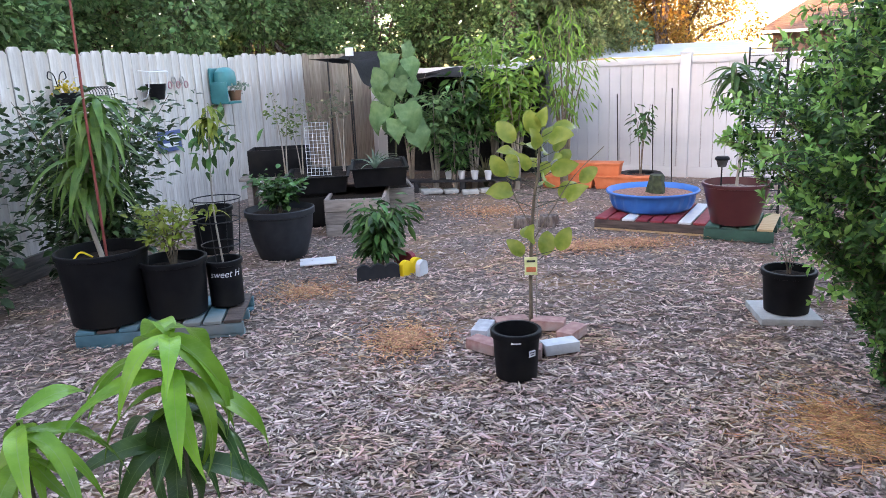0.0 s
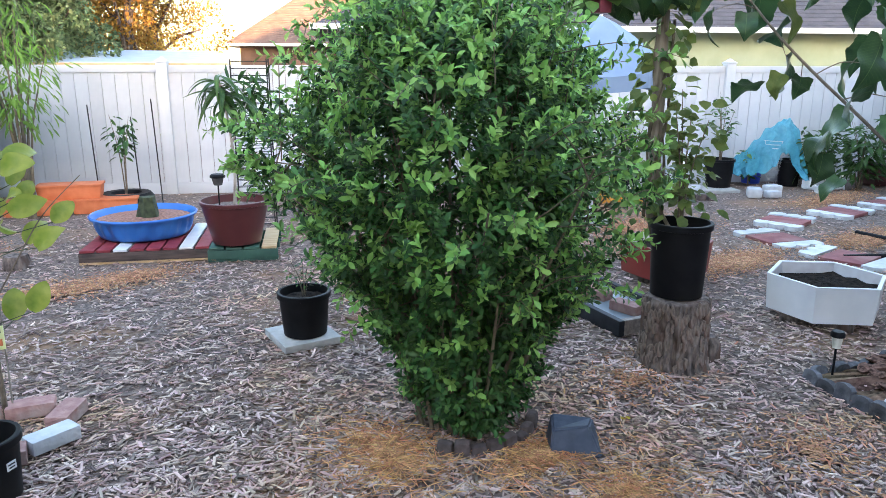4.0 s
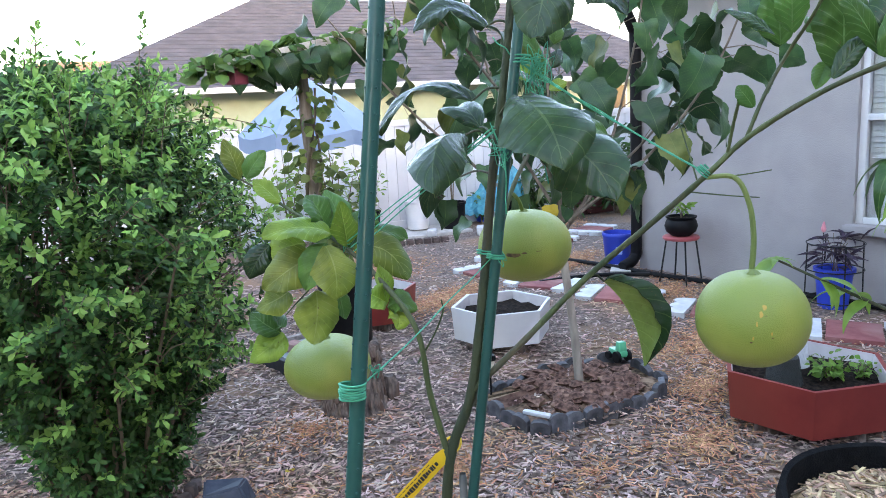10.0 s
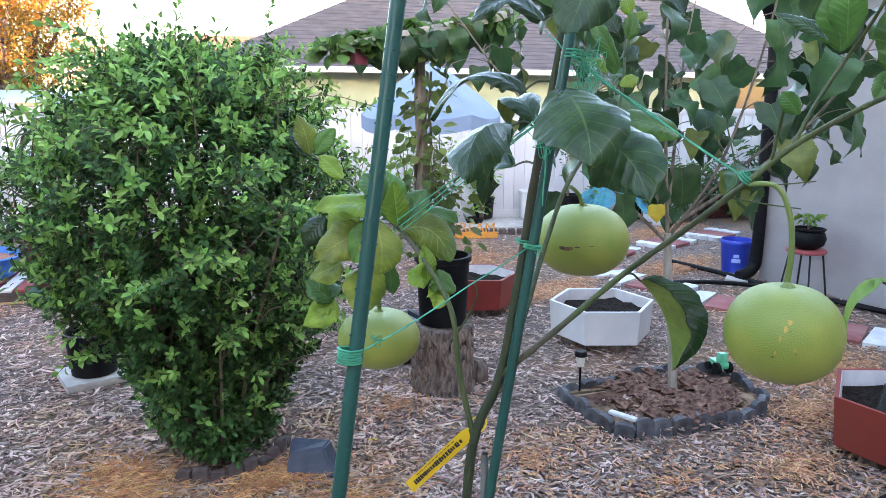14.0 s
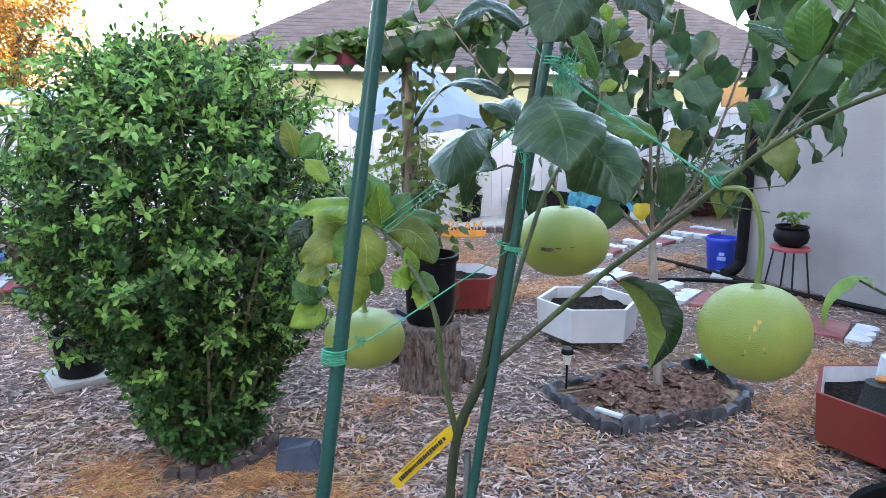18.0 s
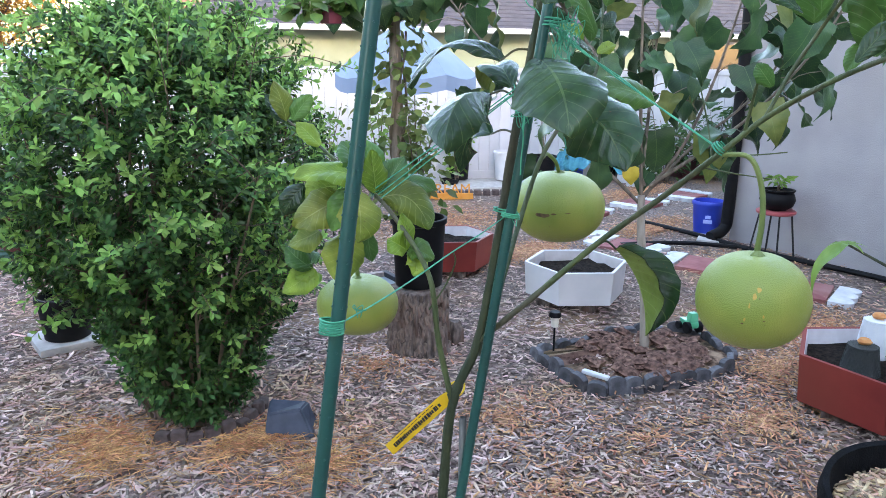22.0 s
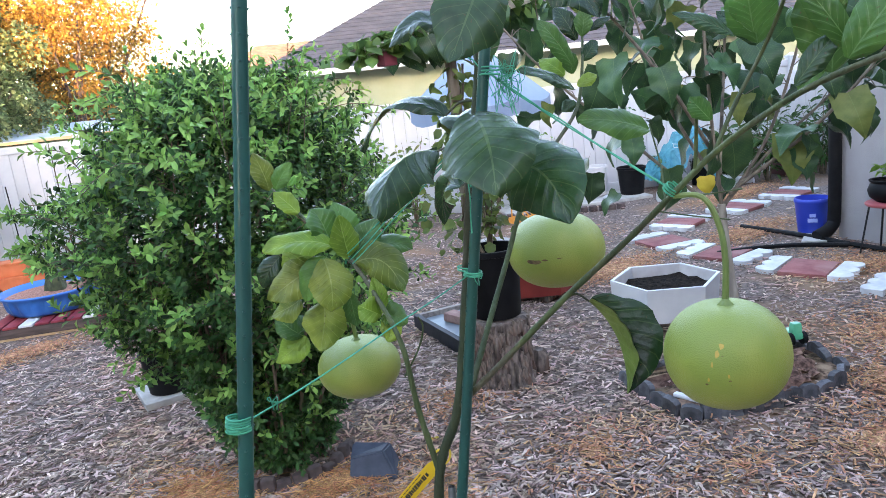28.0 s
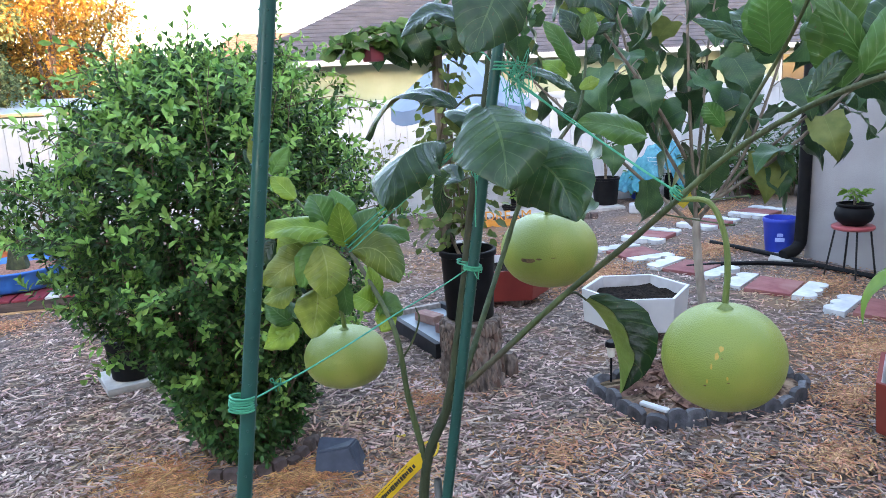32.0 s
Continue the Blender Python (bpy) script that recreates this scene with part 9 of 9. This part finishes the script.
# the word sign and its bed
def build_far_corner():
    d = Vector((0.6, -0.5, 0)).normalized()
    e = thing("word_sign", "orange cut-out letter sign standing at a bed", "sign", 6.88, 6.06, 0.03, math.degrees(math.atan2(d.y, d.x)))
    cu = bpy.data.curves.new("letters", "FONT")
    cu.body, cu.size, cu.align_x, cu.extrude = "DREAM", 0.168, "CENTER", 0.012
    tmp = bpy.data.objects.new("letters", cu)
    scene.collection.objects.link(tmp)
    dg = bpy.context.evaluated_depsgraph_get()
    me = bpy.data.meshes.new_from_object(tmp.evaluated_get(dg))
    bpy.data.objects.remove(tmp)
    me.materials.clear()
    me.materials.append(M_SIGN)
    part("letters", me, None, e, m=pose(0, 0, 0.045, 90, 0, 0) @ Matrix.Diagonal((1.05, 1, 1, 1)))
    part("sign_rail", boxm((0.64, 0.04, 0.075), (0, 0, 0.0075)), M_SIGN, e)
    rg = random.Random(18)
    e = thing("far_bed_edging", "row of dark bricks edging the far bed", "brick edging", 0, 0, 0)
    for k in range(14):
        p = Vector((6.76, 6.58, 0)) + d * (k * 0.115)
        part("brick", bd, None, e, m=pose(p.x, p.y, 0.0, 0, 90, math.degrees(math.atan2(d.y, d.x)) + rg.uniform(-8, 8)) @ Matrix.Diagonal((0.6, 1, 1.4, 1)))
    solo("patio_slab", boxm((2.0, 0.9, 0.05), (0, 0, 0.005), 0.01), M_CONC, "grey concrete strip along the white fence", "paving slab", 8.05, 6.55, 0, math.degrees(math.atan2(-0.545, 1)))
    for x, y, z, rb, rt, h, lab, mt in ((7.95, 6.9, 0.045, 0.13, 0.16, 0.3, "black nursery pot by the white fence", M_BLACK), (8.72, 6.02, 0.03, 0.155, 0.195, 0.37, "large black nursery pot by the white fence", M_BLACK),
                                        (8.42, 6.42, 0.045, 0.15, 0.19, 0.4, "white plastic bucket with dark stickers", M_WHITE), (7.62, 6.75, 0, 0.1, 0.13, 0.1, "shallow black pot on the mulch", M_BLACK), (9.75, 5.62, 0.0, 0.13, 0.16, 0.36, "black nursery pot under the turquoise net", M_BLACK), (9.55, 6.05, 0.0, 0.12, 0.15, 0.28, "blue plastic bucket by the turquoise net", M_BUCKET)):
        nursery_pot("plant_pot", lab, x, y, z, rb, rt, h, mt)
    for x, y, h, n in ((8.72, 6.02, 0.9, 120), (7.95, 6.9, 0.5, 60)):
        leafy("potted_tree", "thin leafy sapling in a black pot by the fence", "plant", x, y, 0.35, h, 0.22, L_BUSH, n, 0.07, 0.5, int(x * 90), 4, low=0.4)
    for i, (x, y, h) in enumerate(((6.6, 7.0, 1.35), (7.2, 7.05, 1.3), (7.75, 6.75, 1.2), (6.0, 7.3, 1.2), (5.2, 7.7, 1.1))):
        leafy("fence_vine", "light green leafy vine climbing at the white fence", "vine", x, y, 0, h, 0.4, L_VINE if i % 2 else L_BRIGHT, 200, 0.075, 0.7, 310 + i, 5, low=0.2)
    for x, y, s in ((8.2, 6.0, 0.13), (8.52, 5.38, 0.17), (8.66, 5.22, 0.13), (9.0, 5.42, 0.15), (9.5, 5.05, 0.13), (9.75, 5.28, 0.2), (9.95, 5.1, 0.14)):
        solo("white_stone", boxm((s * 1.4, s, s * 0.7), (0, 0, s * 0.35), s * 0.18), M_PAVERW, "rough white stone at the far bed", "stone", x, y, 0.0, rg.uniform(-40, 40), group="white stones")
    # a net thrown over two wire cages and a plant
    e = thing("net_tunnel", "crumpled turquoise garden net thrown over wire cages", "garden net", 9.5, 5.75, 0, -52)
    line = lambda t, pts: next(p[1] + (q[1] - p[1]) * (t - p[0]) / (q[0] - p[0]) for p, q in zip(pts, pts[1:]) if t <= q[0] + 1e-6)
    crest = ((-0.55, 0.26), (-0.3, 0.50), (-0.05, 0.78), (0.12, 0.90), (0.26, 0.80), (0.34, 0.5), (0.42, 0.24))
    hem = ((-0.55, 0.16), (-0.2, 0.16), (0.0, 0.30), (0.1, 0.5), (0.2, 0.46), (0.3, 0.2), (0.42, 0.12))
    bm = bmesh.new()
    rows = []
    for i in range(41):
        u = -0.55 + 0.97 * i / 40
        row = []
        for j in range(25):
            w = -1 + 2 * j / 24
            z = line(u, hem) + (line(u, crest) - line(u, hem)) * (1 - abs(w) ** 1.6) + 0.022 * math.sin(i * 1.3 + j * 0.7) + 0.015 * math.sin(i * 0.6 - j * 1.9)
            row.append(bm.verts.new((u + 0.03 * math.sin(j * 0.9 + i * 0.35), 0.24 * w * (1 + 0.15 * math.sin(i * 0.7)), z)))
        rows.append(row)
    for a, b in zip(rows, rows[1:]):
        for j in range(24):
            bm.faces.new((a[j], a[j + 1], b[j + 1], b[j]))
    part("netting", finish(bm, "netting", M_NET, False), None, e, "crumpled turquoise net")
    for cx, cy, r0, r1, z1 in ((0.02, -0.05, 0.05, 0.15, 0.62), (0.34, 0.12, 0.08, 0.11, 0.66)):
        for i in range(13):
            f = i / 12
            r = r0 + (r1 - r0) * f
            part("cage_ring", tubem([(cx + r * math.cos(k * math.tau / 14), cy + r * math.sin(k * math.tau / 14), 0.03 + f * (z1 - 0.03)) for k in range(15)], 0.0035, n=4, per=1), M_STEEL, e)
        for k in range(4):
            a = k * math.tau / 4 + 0.4
            part("cage_leg", tubem([(cx + r0 * math.cos(a), cy + r0 * math.sin(a), -0.01), (cx + r1 * math.cos(a), cy + r1 * math.sin(a), z1)], 0.0035, n=4, per=1), M_STEEL, e)
    leafy("netted_plant", "leafy plant growing under turquoise netting", "plant", 9.33, 5.95, 0, 0.48, 0.2, L_BUSH, 160, 0.09, 0.5, 330, 5, low=0.3)
    solo("white_stake", tubem([(10.02, 5.0, 0.0), (9.97, 5.06, 0.4)], 0.014, 0.012, 8), M_WHITE, "short white stake leaning in the far bed", "garden stake")
    for i, (x, y, h, r) in enumerate(((10.2, 4.9, 1.0, 0.55), (10.9, 4.5, 1.1, 0.6), (11.6, 4.2, 1.2, 0.6), (9.9, 5.4, 0.8, 0.4))):
        leafy("garden_shrub", "low leafy green shrub along the white fence", "bush", x, y, 0, h, r, L_MANGO, 380, 0.17, 0.3, 340 + i, 8, low=0.2, droop=0.6)
    solo("red_crate", boxm((0.5, 0.35, 0.3), (0, 0, 0.15), 0.02), M_MAROON, "dark red storage box by the far fence", "storage box", 10.9, 4.9, 0.0, -30)


M_SIGN = mat("orange_sign_paint", (0.72, 0.28, 0.04), (0.80, 0.36, 0.07), 0.6, scale=14, bump=0.1)
build_far_corner()


# ---- on the wooden fence ----
def build_fence_decor():
    a, d, length, rz = along((-4.95, -2.5), (-2.5, 12.7))

    def at(y, out, z):
        p = a + d * ((y - a.y) / d.y)
        return p + Vector((d.y, -d.x, 0)) * out + Vector((0, 0, z))
    p = at(6.2, 0.14, 1.28)
    e = thing("wall_planter", "black wire wall planter with yellow flowers", "wall planter", p.x, p.y, p.z, rz)
    part("basket", lathem([(0, 0), (0.08, 0), (0.11, 0.2), (0.10, 0.2), (0.07, 0.02), (0, 0.02)], 24), M_BLACK, e)
    for s in (-1, 1):
        part("scroll", tubem([(0, 0.08, 0.2), (s * 0.03, 0.08, 0.34), (s * 0.09, 0.08, 0.38), (s * 0.11, 0.08, 0.33), (s * 0.07, 0.08, 0.31)], 0.005, n=6), M_DARKMETAL, e)
    tagged(part("flower_mass", leaf_cloud("flower_mass", L_YELLOW, np.random.default_rng(1).normal(0, 0.045, (90, 3)) + (0, 0, 0.23), np.random.default_rng(2).normal(0, 1, (90, 3)), 0.04, 0.9, None, 0, 0.3), None, e), kind="stuff")
    p = at(6.62, 0.10, 1.36)
    e = thing("wire_basket", "empty black wire wall basket", "wire basket", p.x, p.y, p.z, rz)
    for i in range(9):
        x = -0.16 + i * 0.04
        part("basket_wire", tubem([(x, 0.08, 0.16), (x, -0.04, 0.14), (x, -0.05, 0.02), (x, 0.08, 0)], 0.003, n=5), M_DARKMETAL, e)
    for z in (0.02, 0.08, 0.14):
        part("basket_rail", tubem([(-0.17, -0.05, z), (0.17, -0.05, z)], 0.003, n=5), M_DARKMETAL, e)
    p = at(7.5, 0.12, 1.36)
    e = thing("wall_planter", "white and black bracket planter on the fence", "wall planter", p.x, p.y, p.z, rz)
    part("pot_body", lathem([(0, 0), (0.07, 0), (0.10, 0.16), (0.09, 0.16), (0.06, 0.02), (0, 0.02)], 24), M_BLACK, e)
    part("bracket", tubem([(-0.16, 0.1, 0.3), (-0.16, -0.05, 0.28), (0.16, -0.05, 0.28), (0.16, 0.1, 0.3)], 0.006, n=6), M_WHITE, e)
    part("bracket", tubem([(-0.16, 0.1, 0.0), (-0.16, 0.0, 0.05), (-0.16, -0.05, 0.28)], 0.006, n=6), M_WHITE, e)
    part("bracket", tubem([(0.16, 0.1, 0.0), (0.16, 0.0, 0.05), (0.16, -0.05, 0.28)], 0.006, n=6), M_WHITE, e)
    p = at(8.05, 0.03, 1.5)
    e = thing("flower_ornament", "row of small metal flower ornaments on the fence", "garden ornament", p.x, p.y, p.z, rz)
    for k in range(5):
        part("petal_ring", tubem([(-0.16 + 0.08 * k + 0.035 * math.cos(i * math.tau / 10), 0, 0.035 * math.sin(i * math.tau / 10) + 0.05 * (k % 2)) for i in range(11)], 0.008, n=5, per=2), M_CONC if k % 2 else mat("rose_paint", (0.45, 0.22, 0.24), (0.5, 0.3, 0.3), 0.6, bump=0.1), e)
    p = at(8.85, 0.16, 1.28)
    e = thing("bird_feeder", "teal hooded wall planter holding a small clay pot", "bird feeder", p.x, p.y, p.z, rz)
    M_TEALF = mat("teal_enamel", (0.01, 0.16, 0.17), (0.02, 0.22, 0.23), 0.4, scale=6, bump=0.05)
    part("hood_back", boxm((0.3, 0.03, 0.42), (0, 0.12, 0.18), 0.012), M_TEALF, e)
    part("hood", lathem([(0.0, 0.40), (0.08, 0.39), (0.14, 0.34), (0.155, 0.26), (0.15, 0.18), (0.14, 0.18), (0.14, 0.26), (0.12, 0.33), (0, 0.37)], 28, sy=0.8), M_TEALF, e)
    part("ledge", boxm((0.3, 0.22, 0.03), (0, 0.0, -0.02), 0.01), M_TEALF, e)
    part("side", boxm((0.03, 0.2, 0.25), (-0.14, 0.01, 0.1), 0.01), M_TEALF, e)
    part("clay_pot", lathem([(0, 0), (0.06, 0), (0.085, 0.12), (0.075, 0.12), (0, 0.1)], 20, c=(0.09, -0.06, 0.0)), mat("brown_clay", (0.20, 0.09, 0.05), (0.28, 0.14, 0.08), 0.8, scale=12, bump=0.2), e)
    part("foliage", leaf_cloud("foliage", L_PALEGREY, np.random.default_rng(7).normal(0, 0.05, (70, 3)) * (2.6, 1, 0.7) + (0.18, -0.08, 0.17), np.random.default_rng(8).normal(0, 1, (70, 3)), 0.06, 0.4, None, 0, 0.3), None, e)
    p = at(7.75, 0.03, 0.80)
    e = thing("fence_sign", "blue painted sign with pale lettering on the fence", "sign", p.x, p.y, p.z, rz)
    part("sign_board", boxm((0.42, 0.015, 0.22), (0, 0, 0.11), 0.004), mat("sign_blue", (0.05, 0.08, 0.20), (0.08, 0.11, 0.25), 0.6, scale=10, bump=0.05), e)
    for z, w in ((0.155, 0.34), (0.07, 0.28)):
        part("letter_bar", boxm((w, 0.004, 0.045), (0, -0.012, z)), M_WHITE, e)


L_PALEGREY = leaf_mat("grey_green_leaf", (0.16, 0.22, 0.16), (0.26, 0.32, 0.24), 0.6, 0.3)
build_fence_decor()

# handwriting on the small pot, bent round its side
def build_writing():
    cu = bpy.data.curves.new("handwriting", "FONT")
    cu.body, cu.size, cu.align_x, cu.shear = "sweet H", 0.062, "CENTER", 0.25
    tmp = bpy.data.objects.new("handwriting", cu)
    scene.collection.objects.link(tmp)
    dg = bpy.context.evaluated_depsgraph_get()
    me = bpy.data.meshes.new_from_object(tmp.evaluated_get(dg))
    bpy.data.objects.remove(tmp)
    r0, a0 = 0.1175, math.atan2(0.3 - 4.45, 0.15 + 1.56)
    for v in me.vertices:
        a = a0 + v.co.x / r0
        z = 0.20 + v.co.y
        r = 0.105 + (0.122 - 0.012 - 0.105) * z / 0.27 + 0.003
        v.co = (r * math.cos(a), r * math.sin(a), z)
    me.materials.clear()
    me.materials.append(M_WHITE)
    solo("handwriting", me, None, "white painted handwriting on a black pot", "writing", -1.56, 4.45, 0.12)


build_writing()
